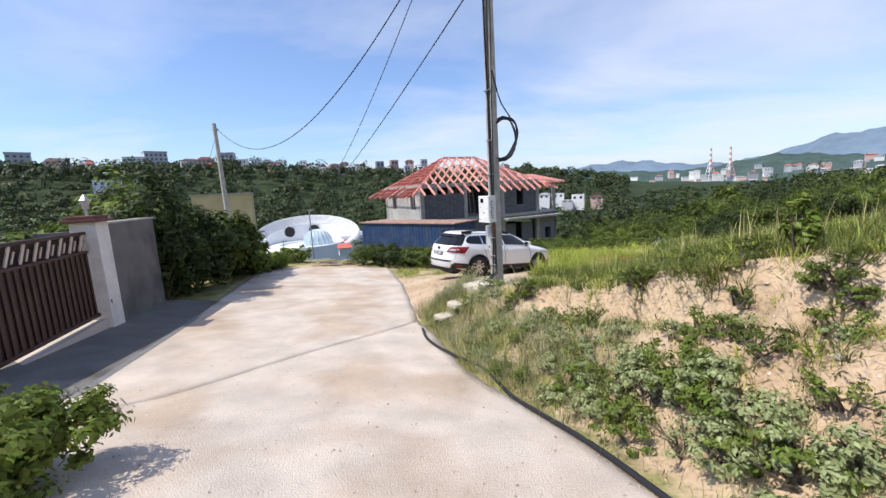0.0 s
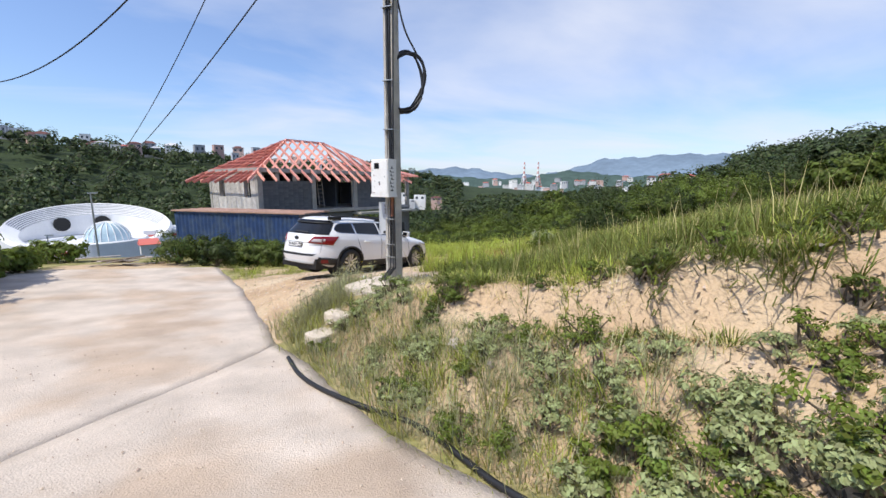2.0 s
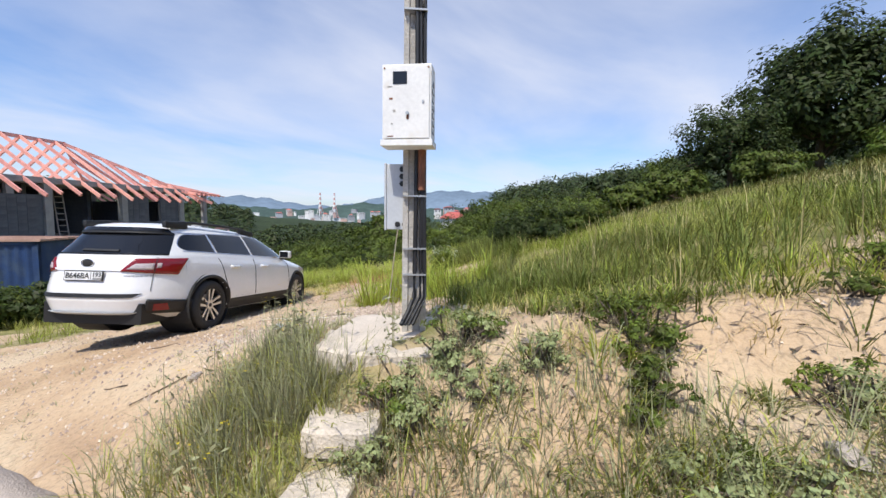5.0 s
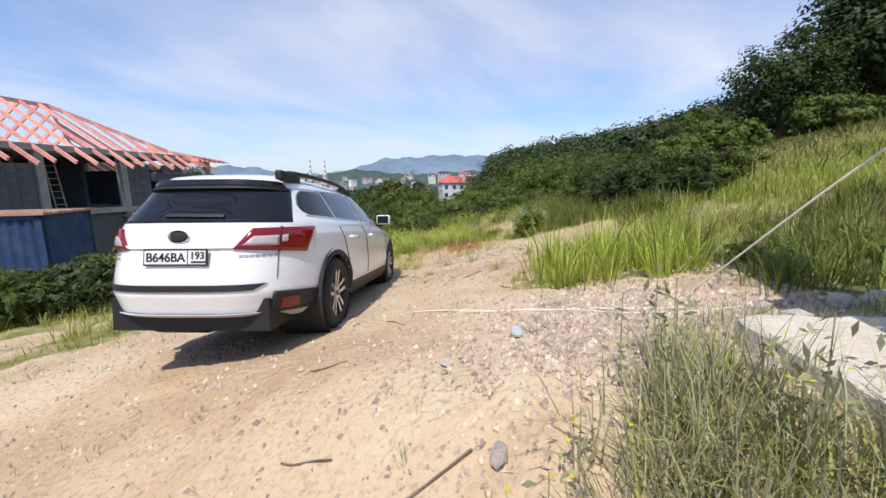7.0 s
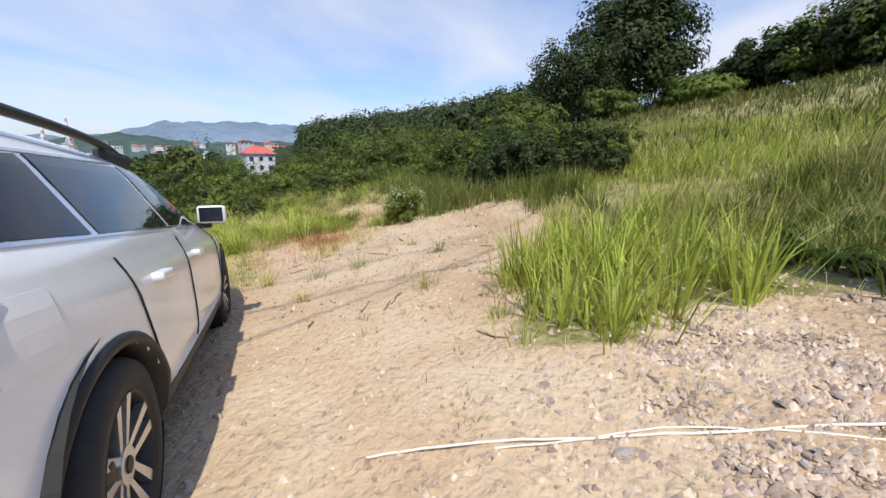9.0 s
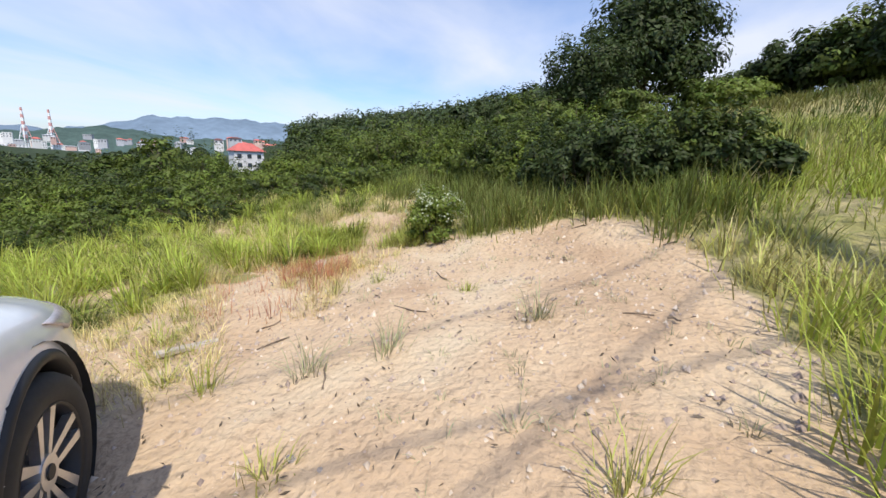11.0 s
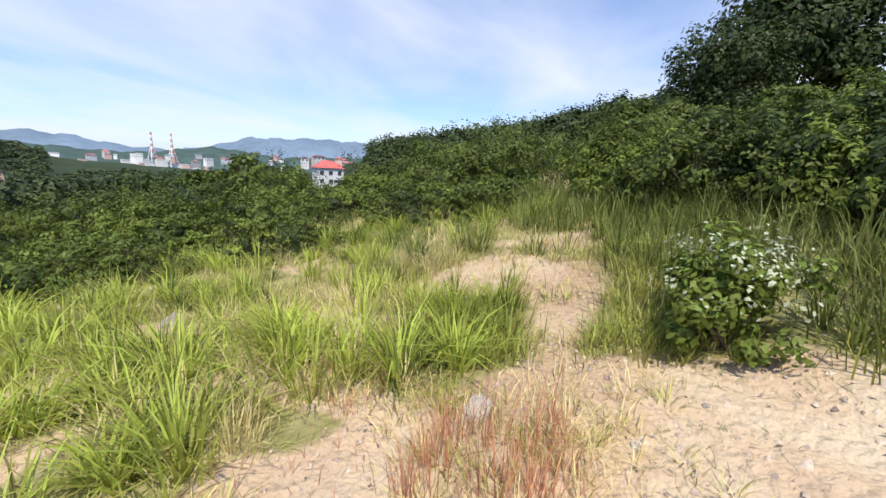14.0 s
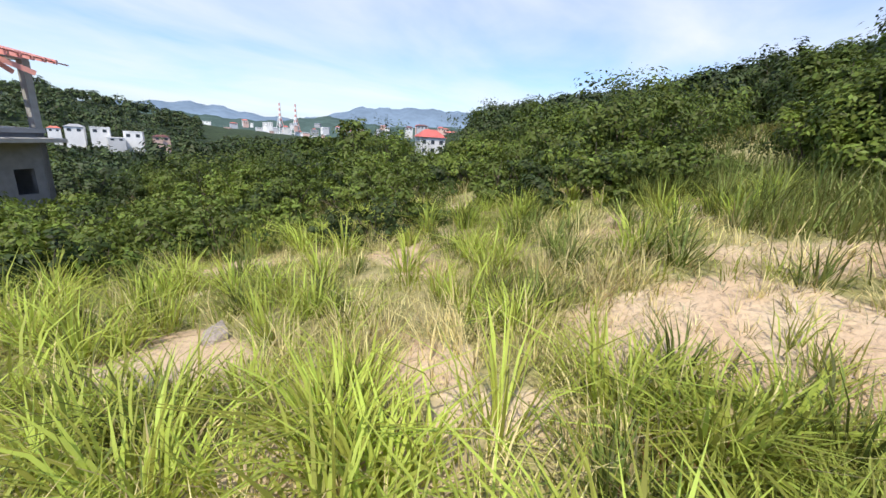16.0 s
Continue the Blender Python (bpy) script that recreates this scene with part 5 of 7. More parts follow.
def build_container():
    a, b = Vector((0.79, 26.7, 0)), Vector((-6.4, 32.2, 0))
    ang = math.degrees(math.atan2(b.y - a.y, b.x - a.x))
    ln, W, top, lo = (b - a).length, 2.44, -0.92, -3.5
    c = empty("shipping_container", pose(a.x, a.y, 0, 0, 0, ang), "long blue corrugated steel container with boarded top", "container")
    n = int(ln / 0.28)
    for y, s in ((0.0, 1), (-W, -1)):
        V, F = [], []
        xs = []
        for i in range(n):
            x = ln * i / n
            d = ln / n
            xs += [(x, 0), (x + d * 0.35, 0), (x + d * 0.5, 0.045), (x + d * 0.85, 0.045)]
        xs.append((ln, 0))
        for x, o in xs:
            V += [(x, y - s * o, lo), (x, y - s * o, top)]
        for i in range(len(xs) - 1):
            F.append((2 * i, 2 * i + 2, 2 * i + 3, 2 * i + 1))
        link("side_wall", fast_mesh("side_wall", V, F), M["container_blue"], c)
    part("end_wall", boxed(0, 0.06, -W, 0, lo, top), M["container_blue"], c)
    part("end_wall", boxed(ln - 0.06, ln, -W, 0, lo, top), M["container_blue"], c)
    for x in (0, ln - 0.16):
        for y in (-0.14, -W - 0.02):
            part("corner_post", boxed(x, x + 0.16, y, y + 0.16, lo, top), M["container_blue"], c)
    for y in (-0.1, -W - 0.02):
        part("top_rail", boxed(0, ln, y, y + 0.12, top - 0.1, top + 0.02), M["container_blue"], c)
    for i in range(12):
        y = -W - 0.1 + (W + 0.25) * i / 12
        part("board", boxed(-0.15, ln + 0.15, y, y + 0.19, top + 0.03, top + 0.09 + 0.012 * (i % 3)), M["rust_top"], c)


build_container()


# ---- plants ----
def blades(pos, height, width, lean, az, rng, curve=0.5):
    """Grass blades as arrays: three triangles each, bent over their lean."""
    n = len(pos)
    dx, dy = np.cos(az), np.sin(az)
    sx, sy = -dy, dx
    V = np.zeros((n, 5, 3))
    for i, (t, w) in enumerate(((0.0, 1.0), (0.55, 0.8))):
        b = lean * (t ** (1 + curve)) * height
        for k, s in ((0, -0.5), (1, 0.5)):
            V[:, 2 * i + k, 0] = pos[:, 0] + dx * b + sx * width * w * s
            V[:, 2 * i + k, 1] = pos[:, 1] + dy * b + sy * width * w * s
            V[:, 2 * i + k, 2] = pos[:, 2] + height * t * (1 - 0.10 * lean)
    V[:, 4, 0] = pos[:, 0] + dx * lean * height
    V[:, 4, 1] = pos[:, 1] + dy * lean * height
    V[:, 4, 2] = pos[:, 2] + height * (1 - 0.35 * np.minimum(lean, 1.5))
    base = np.arange(n)[:, None] * 5
    F = np.concatenate([base + np.array([0, 1, 3]), base + np.array([0, 3, 2]), base + np.array([2, 3, 4])], 0)
    return V.reshape(-1, 3), F


def grass(name, pts, n_blades, h, w, lean, material, label, rng, spread=0.06, category="grass", curve=0.5, group="", kind="stuff"):
    """Tufts of blades at the given places, as one piece of ground cover."""
    m = len(pts)
    counts = rng.integers(max(1, int(n_blades * 0.6)), int(n_blades * 1.4) + 1, m)
    rep = np.repeat(np.arange(m), counts)
    tuft_h = rng.uniform(0.65, 1.3, m)[rep]
    az = rng.uniform(0, 2 * np.pi, len(rep))
    r = np.abs(rng.normal(0, spread, len(rep)))
    x, y = pts[rep, 0] + r * np.cos(az), pts[rep, 1] + r * np.sin(az)
    P = np.stack([x, y, land(x, y) - 0.02], -1)
    H = h * tuft_h * rng.uniform(0.5, 1.15, len(rep))
    V, F = blades(P, H, w * rng.uniform(0.6, 1.3, len(rep)), lean * rng.uniform(0.2, 1.3, len(rep)), az + rng.normal(0, 0.5, len(rep)), rng, curve)
    return tagged(link(name, fast_mesh(name, V, F), material), label, category, group, kind)


def leaf_quads(C, N, size, rng, long=1.5):
    """Leaf cards: pointed quads, folded a little, at centres C facing about N."""
    n = len(C)
    N = N / np.maximum(np.linalg.norm(N, axis=1, keepdims=True), 1e-6)
    a = rng.normal(0, 1, (n, 3))
    T = np.cross(N, a)
    T /= np.maximum(np.linalg.norm(T, axis=1, keepdims=True), 1e-6)
    B = np.cross(N, T)
    s = (size * rng.uniform(0.6, 1.35, n))[:, None]
    V = np.stack([C - T * s * long * 0.5, C - B * s * 0.36 + N * s * 0.1, C + T * s * long * 0.5, C + B * s * 0.36 + N * s * 0.1], 1)
    F = np.arange(n * 4).reshape(n, 4)
    return V.reshape(-1, 3), F


def crown_points(centre, radii, clumps, per, rng, fill=0.5, low=-0.5):
    """Leaf centres in uneven clumps over a lumpy ellipsoid."""
    d = rng.normal(0, 1, (clumps * 2, 3))
    d /= np.linalg.norm(d, axis=1, keepdims=True)
    d = d[d[:, 2] > low][:clumps]
    k = len(d)
    rad = rng.uniform(fill, 1.0, k)[:, None] * (1 + 0.14 * np.sin(d[:, :1] * 5 + d[:, 1:2] * 4 + rng.uniform(0, 6)))
    C = np.array(centre) + d * rad * np.array(radii)
    cs = (0.17 + 0.15 * rng.random(k))[:, None, None] * np.array(radii)
    P = C[:, None, :] + np.clip(rng.normal(0, 0.45, (k, per, 3)), -0.8, 0.8) * cs
    Nn = (P - C[:, None, :]) + 0.35 * d[:, None, :] * np.array(radii) * 0.3 + np.array([0, 0, 0.12]) * np.mean(radii)
    Nn = Nn + rng.normal(0, 0.25, Nn.shape) * np.mean(radii) * 0.2
    return P.reshape(-1, 3), Nn.reshape(-1, 3), C


def tree(x, y, height, radius, material, label, rng, leaf=0.18, clumps=70, per=70, trunk=0.16, name="tree", category="tree", low=-0.5, base=0.28, group="", squash=1.0):
    z = float(land(x, y))
    t = empty(name, pose(x, y, z), label, category, group)
    ch = height * (1 - base) / 2
    cz = height - ch
    P, N, C = crown_points((0, 0, cz), (radius, radius * squash, ch), clumps, per, rng, 0.45, low)
    V, F = leaf_quads(P, N, leaf, rng)
    link("crown", fast_mesh("crown", V, F), material, t)
    bm = bmesh.new()
    pts = [Vector((0, 0, -0.3))]
    for k in range(1, 6):
        pts.append(Vector((rng.normal(0, 0.02) * height * k / 5, rng.normal(0, 0.02) * height * k / 5, height * 0.75 * k / 5)))
    for k in range(5):
        r0, r1 = trunk * (1 - 0.16 * k), trunk * (1 - 0.16 * (k + 1))
        cyl(bm, pts[k], pts[k + 1], r0, r1, 8, False)
    for c in C[:: max(1, len(C) // 14)]:
        p = pts[int(rng.integers(1, 5))]
        cyl(bm, p, Vector(c), trunk * 0.32, trunk * 0.08, 5, False)
    part("trunk", bm, M["bark"], t)
    return t


def shrub(x, y, height, radius, material, label, rng, leaf=0.08, clumps=45, per=60, name="bush", category="bush", group="", squash=1.0):
    z = float(land(x, y))
    t = empty(name, pose(x, y, z), label, category, group)
    P, N, C = crown_points((0, 0, height * 0.5), (radius, radius * squash, height * 0.52), clumps, per, rng, 0.35, -0.85)
    P[:, 2] = np.maximum(P[:, 2], 0.02)
    V, F = leaf_quads(P, N, leaf, rng)
    link("foliage", fast_mesh("foliage", V, F), material, t)
    bm = bmesh.new()
    for c in C[:: max(1, len(C) // 9)]:
        cyl(bm, (rng.normal(0, 0.05), rng.normal(0, 0.05), -0.05), Vector(c), 0.012 + 0.006 * height, 0.004, 5, False)
    tagged(part("branchwork", bm, M["bark"], t), kind="stuff")
    return t


def spots(n, x0, x1, y0, y1, rng, test=None):
    x, y = rng.uniform(x0, x1, n), rng.uniform(y0, y1, n)
    if test is not None:
        k = test(x, y)
        x, y = x[k], y[k]
    return np.stack([x, y], -1)


def off_road(x, y):
    return ((x > road_edge(y) + 0.06) | (y > ROAD_END + 0.6)) & (np.hypot(x - 1.15, y - 9.55) > 0.5)


def clear_of_car(x, y):
    a = (x - 0.7) * 0.819 + (y - 14.1) * 0.574
    b = -(x - 0.7) * 0.574 + (y - 14.1) * 0.819
    return ~((a > -1.3) & (a < 4.2) & (np.abs(b) < 1.2))


PATHWAY = np.array([(0.2, 0.9), (-0.77, 5.5), (-1.13, 8.75), (-1.1, 10.2), (-0.1, 11.8), (2.5, 13.4), (4.3, 14.7), (5.6, 15.6), (6.64, 16.5)])


def from_path(x, y):
    best = np.full(np.shape(x), 1e9)
    for (ax, ay), (bx, by) in zip(PATHWAY, PATHWAY[1:]):
        t = np.clip(((x - ax) * (bx - ax) + (y - ay) * (by - ay)) / ((bx - ax) ** 2 + (by - ay) ** 2), 0, 1)
        best = np.minimum(best, np.hypot(x - ax - t * (bx - ax), y - ay - t * (by - ay)))
    return best


def turf(lo, hi=2.0):
    def f(x, y):
        c, w = cover_at(x, y)
        c = c + 0.25 * wave(x, y, 0.7, 9)
        return off_road(x, y) & clear_of_car(x, y) & (c > lo) & (c < hi) & (x > road_left(y))
    return f


def plant_meadow():
    g = np.random.default_rng(21)
    near = lambda f, a, b: (lambda x, y: f(x, y) & (from_path(x, y) < b) & (from_path(x, y) > a))
    patchy = lambda f: (lambda x, y: f(x, y) & ((wave(x, y, 0.62, 13) > 0.05) | (np.hypot(x - 7.5, y - 18) > 6.5)))
    grass("meadow_grass", spots(9500, -3, 17, 1.5, 24, g, near(patchy(turf(0.55)), 0.5, 7.5)), 12, 0.28, 0.009, 0.8, M["grass"], "green meadow grass", g, 0.09)
    grass("matted_grass", spots(7000, 3.5, 14, 14.5, 23.5, g, near(turf(0.34), 0.25, 7.0)), 12, 0.11, 0.007, 1.3, M["grass_mat"], "short matted yellow-green grass", g, 0.10)
    grass("meadow_grass", spots(9000, -5, 34, -6, 34, g, near(turf(0.6), 6.5, 24)), 10, 0.36, 0.026, 0.7, M["grass_far"], "green meadow grass on the slope", g, 0.16)
    grass("meadow_grass", spots(5500, -5, 48, -14, 36, g, near(turf(0.6), 16, 42)), 8, 0.45, 0.065, 0.7, M["grass_far"], "green meadow grass further off", g, 0.25)
    grass("dry_grass", spots(2600, -3, 17, 1.5, 24, g, near(turf(0.3, 0.85), 0.4, 8)), 9, 0.22, 0.006, 0.8, M["grass_dry"], "straw-coloured dry grass at the turf's edge", g, 0.07)
    grass("dry_grass", spots(1700, 4, 26, 2, 24, g, near(turf(0.6), 2.0, 16)), 7, 0.42, 0.008, 0.6, M["grass_dry"], "seeding straw-coloured grass stalks", g, 0.12)
    # small seedlings on the bare soil
    grass("seedling_grass", spots(1500, -2, 12, 9.5, 18, g, near(turf(-1, 0.45), 0.3, 6)), 9, 0.09, 0.005, 1.0, M["weed"], "small dusty tufts on bare soil", g, 0.03)
    grass("dry_grass", spots(300, 4.0, 7.4, 15.0, 17.0, g, near(off_road, 0.3, 4)), 16, 0.17, 0.006, 0.9, M["grass_dry"], "sparse straw grass on sand", g, 0.09)
    grass("meadow_grass", spots(90, 3.8, 7.4, 15.1, 17.0, g, near(off_road, 0.4, 4)), 18, 0.2, 0.007, 1.0, M["grass"], "green tufts on sand", g, 0.06)
    # tall bright clumps: beside the track, and where the walk ends
    tall = lambda x, y: turf(0.35)(x, y) & ((np.hypot((x - 3.6) / 1.35, (y - 11.4) / 1.05) < 1) | ((x - 4.4) * -0.6 + (y - 16.0) * 0.8 > 0.1) & (x > 3.6) & (y < 22)) & (from_path(x, y) > 0.55) & ((wave(x, y, 0.5, 23) > 0.1) | (y < 13))
    grass("tall_grass", spots(1500, 1.5, 12, 9.3, 22, g, tall), 20, 0.52, 0.013, 0.75, M["grass_tall"], "tall bright green grass clumps", g, 0.09)
    clump = lambda x, y: (np.hypot((x - 3.7) / 1.25, (y - 11.35) / 0.85) < 1) & (clearing_gap(x, y) > 0.0)
    grass("tall_grass", spots(130, 1.8, 5.2, 9.8, 12.6, g, clump), 16, 0.66, 0.015, 0.6, M["grass_tall"], "tall bright grass blades beside the track", g, 0.06)
    slope = lambda x, y: turf(0.5)(x, y) & (from_path(x, y) > 2.4) & (y < 12.6 + 0.35 * (x - 5)) & (x > 4.6) & (y > 6.5)
    grass("meadow_grass", spots(3600, 2.6, 17, 3.5, 14, g, slope), 13, 0.34, 0.012, 0.8, M["grass"], "yellow-green meadow grass up the slope", g, 0.12)
    # reeds and tall grass in front of the thicket
    reed = lambda x, y: (sand_strip(x, y) < 0.2) & (cover_at(x, y)[0] > 0.4) & (np.hypot(x - 7.95, y - 14.5) > 0.5) & (((x - 7.5) * -0.54 + (y - 11.2) * 0.84) < 2.4) & (((x - 7.5) * -0.54 + (y - 11.2) * 0.84) > 0.6)
    grass("tall_grass", spots(2600, 6.4, 15, 10.5, 19, g, reed), 18, 0.5, 0.012, 0.6, M["grass_shade"], "tall dark green grass before the thicket", g, 0.10)
    fill = lambda x, y: (sand_strip(x, y) < 0.6) & (clearing_gap(x, y) > 0.12) & (np.hypot((x - 9.1) / 0.6, (y - 16.2) / 0.9) > 1)
    grass("tall_grass", spots(420, 7.5, 9.6, 14.4, 16.4, g, fill), 20, 0.28, 0.009, 0.8, M["grass"], "grass behind the flowering bush", g, 0.09)
    grass("dry_grass", spots(70, 8.4, 9.8, 15.2, 17.2, g), 14, 0.2, 0.006, 1.0, M["grass_dry"], "sparse straw tufts on a bare patch", g, 0.05)
    grass("meadow_grass", spots(30, 8.4, 9.8, 15.2, 17.2, g), 20, 0.26, 0.008, 0.9, M["grass"], "green tufts on a bare patch", g, 0.05)
    # separate coarse clumps and dead straw in the end meadow
    end = lambda x, y: (sand_strip(x, y) < 0.4) & turf(0.25)(x, y) & (from_path(x, y) > 0.6)
    named = np.array([(6.9, 18.5), (6.6, 18.0), (7.2, 17.2), (7.5, 17.5), (8.5, 16.05), (8.9, 17.4), (8.0, 17.9)])
    for p in np.concatenate([named, spots(110, 5.2, 13, 15.4, 22.5, g, end)]):
        grass("grass_clump", p[None, :], 66, 0.5, 0.017, 1.1, M["grass_tall"], "coarse bright green grass clump in the meadow", g, 0.06, "grass clump", group="coarse grass clumps", kind="")
    for p in spots(150, 5.2, 14, 15.0, 22.5, g, end):
        grass("grass_clump", p[None, :], 52, 0.40, 0.012, 1.0, M["grass_shade"], "dark green grass clump in the meadow", g, 0.07, "grass clump", group="dark grass clumps", kind="")
    grass("dry_grass", spots(420, 5.0, 13, 15.2, 22, g, lambda x, y: end(x, y) & (wave(x, y, 0.9, 17) > 0.1)), 22, 0.30, 0.007, 1.2, M["grass_dry"], "matted patches of yellow dead grass", g, 0.12)
    fore = lambda x, y: (sand_strip(x, y) < 0.4) & (from_path(x, y) > 0.35) & ((clearing_gap(x, y) > 0.05) & (np.hypot((x - 9.0) / 0.6, (y - 16.2) / 1.0) > 1) & (np.hypot((x - 7.55) / 0.4, (y - 19.2) / 0.7) > 1))
    grass("tall_grass", spots(34, 6.0, 9.6, 16.4, 19.0, g, fore), 40, 0.50, 0.014, 0.8, M["grass_tall"], "tall green grass round the end of the track", g, 0.10)
    grass("dry_grass", spots(110, 6.3, 10, 16.2, 18.6, g, fore), 24, 0.34, 0.008, 0.8, M["grass_dry"], "yellowing grass round the end of the track", g, 0.12)
    grass("red_grass", spots(30, 6.35, 7.0, 15.25, 15.95, g), 22, 0.30, 0.004, 0.45, M["grass_red"], "reddish-brown dry grass tuft", g, 0.09)
    grass("red_grass", spots(40, 5.4, 8.2, 15.2, 16.6, g), 14, 0.2, 0.005, 0.6, M["grass_red"], "thin reddish-brown dry grass", g, 0.12)
    side = lambda x, y: (clearing_gap(x, y) < -0.1) & (clearing_gap(x, y) > -1.0) & clear_of_car(x, y) & (from_path(x, y) > 0.35)
    grass("dry_grass", spots(170, 4.0, 7.6, 14.6, 17.0, g, side), 16, 0.15, 0.005, 1.1, M["grass_dry"], "sparse yellowing weeds on the sand's edge", g, 0.06)
    grass("meadow_grass", spots(110, 4.0, 7.6, 14.4, 17.0, g, side), 18, 0.14, 0.006, 1.1, M["grass"], "low green weeds on the sand's edge", g, 0.06)
    # single tufts that stand on the bare track
    for x, y, h in ((5.88, 13.77, 0.2), (4.72, 14.12, 0.42), (3.65, 13.0, 0.24), (4.3, 15.1, 0.26), (6.3, 14.74, 0.2), (4.5, 14.55, 0.3), (5.1, 13.2, 0.3), (1.0, 10.5, 0.3), (0.35, 10.2, 0.34), (2.9, 12.3, 0.18), (3.7, 14.3, 0.16)):
        grass("grass_tuft", np.array([(x, y), (x + 0.04, y - 0.03)]), 26, h, 0.006, 0.85, M["weed"] if h > 0.28 else M["grass"], "single dusty grass tuft on the sandy track", g, 0.05, "grass tuft")


def plant_bank():
    g = np.random.default_rng(33)
    band = lambda lo, hi, y0, y1: (lambda x, y: (x > road_edge(y) + lo) & (x < road_edge(y) + hi) & (y > y0) & (y < y1) & (np.hypot(x - 1.15, y - 9.5) > 0.55))
    grass("bank_weeds", spots(2600, -1.2, 4, 0.5, 10.6, g, band(0.05, 0.7, 0.5, 6.0)), 9, 0.26, 0.006, 0.75, M["weed"], "dusty grey-green weeds along the lane's edge", g, 0.09, "weeds")
    grass("bank_weeds", spots(2600, -1.2, 3, 4.6, 10.6, g, band(0.05, 1.2, 5.0, 10.6)), 9, 0.36, 0.006, 0.85, M["weed"], "tall dusty weeds below the pole", g, 0.09, "weeds")
    grass("bank_weeds", spots(1500, -1.2, 3, 4.0, 10.6, g, band(0.05, 1.0, 4.6, 10.6)), 8, 0.30, 0.009, 0.8, M["grass"], "green weeds along the lane's edge", g, 0.10, "weeds")
    tuft_band = lambda x, y: band(0.7, 2.6, 1.0, 9.2)(x, y) & (wave(x, y, 0.75, 31) > -0.2)
    grass("bank_grass", spots(620, 0, 5.5, 1.0, 9.3, g, tuft_band), 30, 0.20, 0.010, 1.2, M["grass_shade"], "grass tufts hanging on the sandy bank", g, 0.05)
    grass("bank_grass", spots(300, 0, 5.5, 1.0, 9.3, g, tuft_band), 26, 0.20, 0.010, 1.2, M["grass_tall"], "bright grass tufts on the sandy bank", g, 0.05)
    grass("bank_grass", spots(700, 0, 5.5, 1.0, 9.3, g, band(0.5, 2.8, 1.0, 9.4)), 14, 0.20, 0.006, 1.1, M["grass_dry"], "dry grass tufts on the sandy bank", g, 0.06)
    grass("bank_weeds", spots(1500, 0, 5, 0.8, 8.8, g, lambda x, y: band(0.5, 1.9, 0.8, 8.8)(x, y) & (wave(x, y, 0.55, 51) > -0.1)), 8, 0.19, 0.006, 0.9, M["weed"], "short dusty weeds over the sandy bank", g, 0.08, "weeds")
    grass("bank_grass", spots(420, 0, 6, 1.0, 9.3, g, lambda x, y: band(1.75, 2.8, 1.0, 9.2)(x, y) & (wave(x, y, 0.6, 61) > -0.1)), 26, 0.24, 0.010, 1.1, M["grass_shade"], "grass tufts on the sand above the bank", g, 0.06)
    for k in range(34):
        y = g.uniform(1.6, 8.2)
        x = float(road_edge(y)) + g.uniform(1.2, 2.7)
        hgt = g.uniform(0.12, 0.26)
        shrub(x, y, hgt, hgt * 1.1, M["leaf_mid"] if k % 3 else M["leaf_yellow"], "dark leafy weed on the sandy face of the bank", g, 0.02, 14, 40, "weed", "weed", "leafy weeds on the bank's face")
    # turf that hangs over the cut's lip, with roots showing under it
    lip = spots(4200, 0.5, 5.5, 0.8, 8.4, g, lambda x, y: (np.abs(x - road_edge(y) + 0.22 * wave(x, y, 0.9, 6) - 1.98) < 0.09) & (wave(x, y, 0.6, 41) > 0.12))
    grass("bank_grass", lip, 30, 0.24, 0.012, 1.5, M["grass_shade"], "drooping grass on the bank's broken lip", g, 0.07)
    grass("bank_grass", lip[::2] + np.array([0.06, 0]), 16, 0.26, 0.011, 1.1, M["grass_tall"], "bright grass on the bank's broken lip", g, 0.07)
    roots = lip + np.array([-0.16, 0.0]) + g.normal(0, 0.05, lip.shape)
    grass("bank_roots", roots, 12, 0.12, 0.007, 1.4, M["twig"], "dry roots and dead stems under the lip", g, 0.07, "roots")
    grass("bank_grass", spots(2700, 1, 8, 0.0, 10.5, g, band(2.6, 5.8, 0.0, 10.2)), 16, 0.38, 0.011, 0.8, M["grass_shade"], "tall green grass on the bank's crest", g, 0.12)
    grass("bank_grass", spots(200, 1, 8, 0.0, 10.5, g, band(2.4, 5.2, 0.0, 9.4)), 22, 0.36, 0.012, 0.8, M["grass_tall"], "bright grass clumps on the bank's crest", g, 0.08)
    grass("bank_grass", spots(200, 1, 8, 0.0, 10.5, g, band(2.4, 5.8, 0.0, 9.6)), 5, 0.66, 0.007, 0.35, M["grass_dry"], "seeding stalks above the crest grass", g, 0.10)
    # thick stand of weeds between the steps and the track
    stand = lambda x, y: (np.hypot((x - 0.35) / 0.62, (y - 9.95) / 0.5) + 0.2 * wave(x, y, 0.4, 3) < 1) & (np.hypot(x - 1.14, y - 9.62) > 0.6)
    grass("bank_weeds", spots(420, -0.5, 1.2, 9.2, 10.7, g, stand), 10, 0.40, 0.006, 0.6, M["weed"], "thick stand of dusty weeds by the concrete steps", g, 0.06, "weeds")
    grass("bank_weeds", spots(300, -0.5, 1.2, 9.2, 10.7, g, stand), 12, 0.24, 0.010, 1.0, M["grass"], "green undergrowth among the weeds by the steps", g, 0.07, "weeds")
    # weeds crowding round the concrete pad and steps
    ring = lambda x, y: (np.hypot(x - 1.04, y - 9.66) > 0.56) & (np.hypot(x - 1.04, y - 9.66) < 0.95) & (x > road_edge(y) + 0.05) & (np.hypot(x - 0.46, y - 9.34) > 0.28)
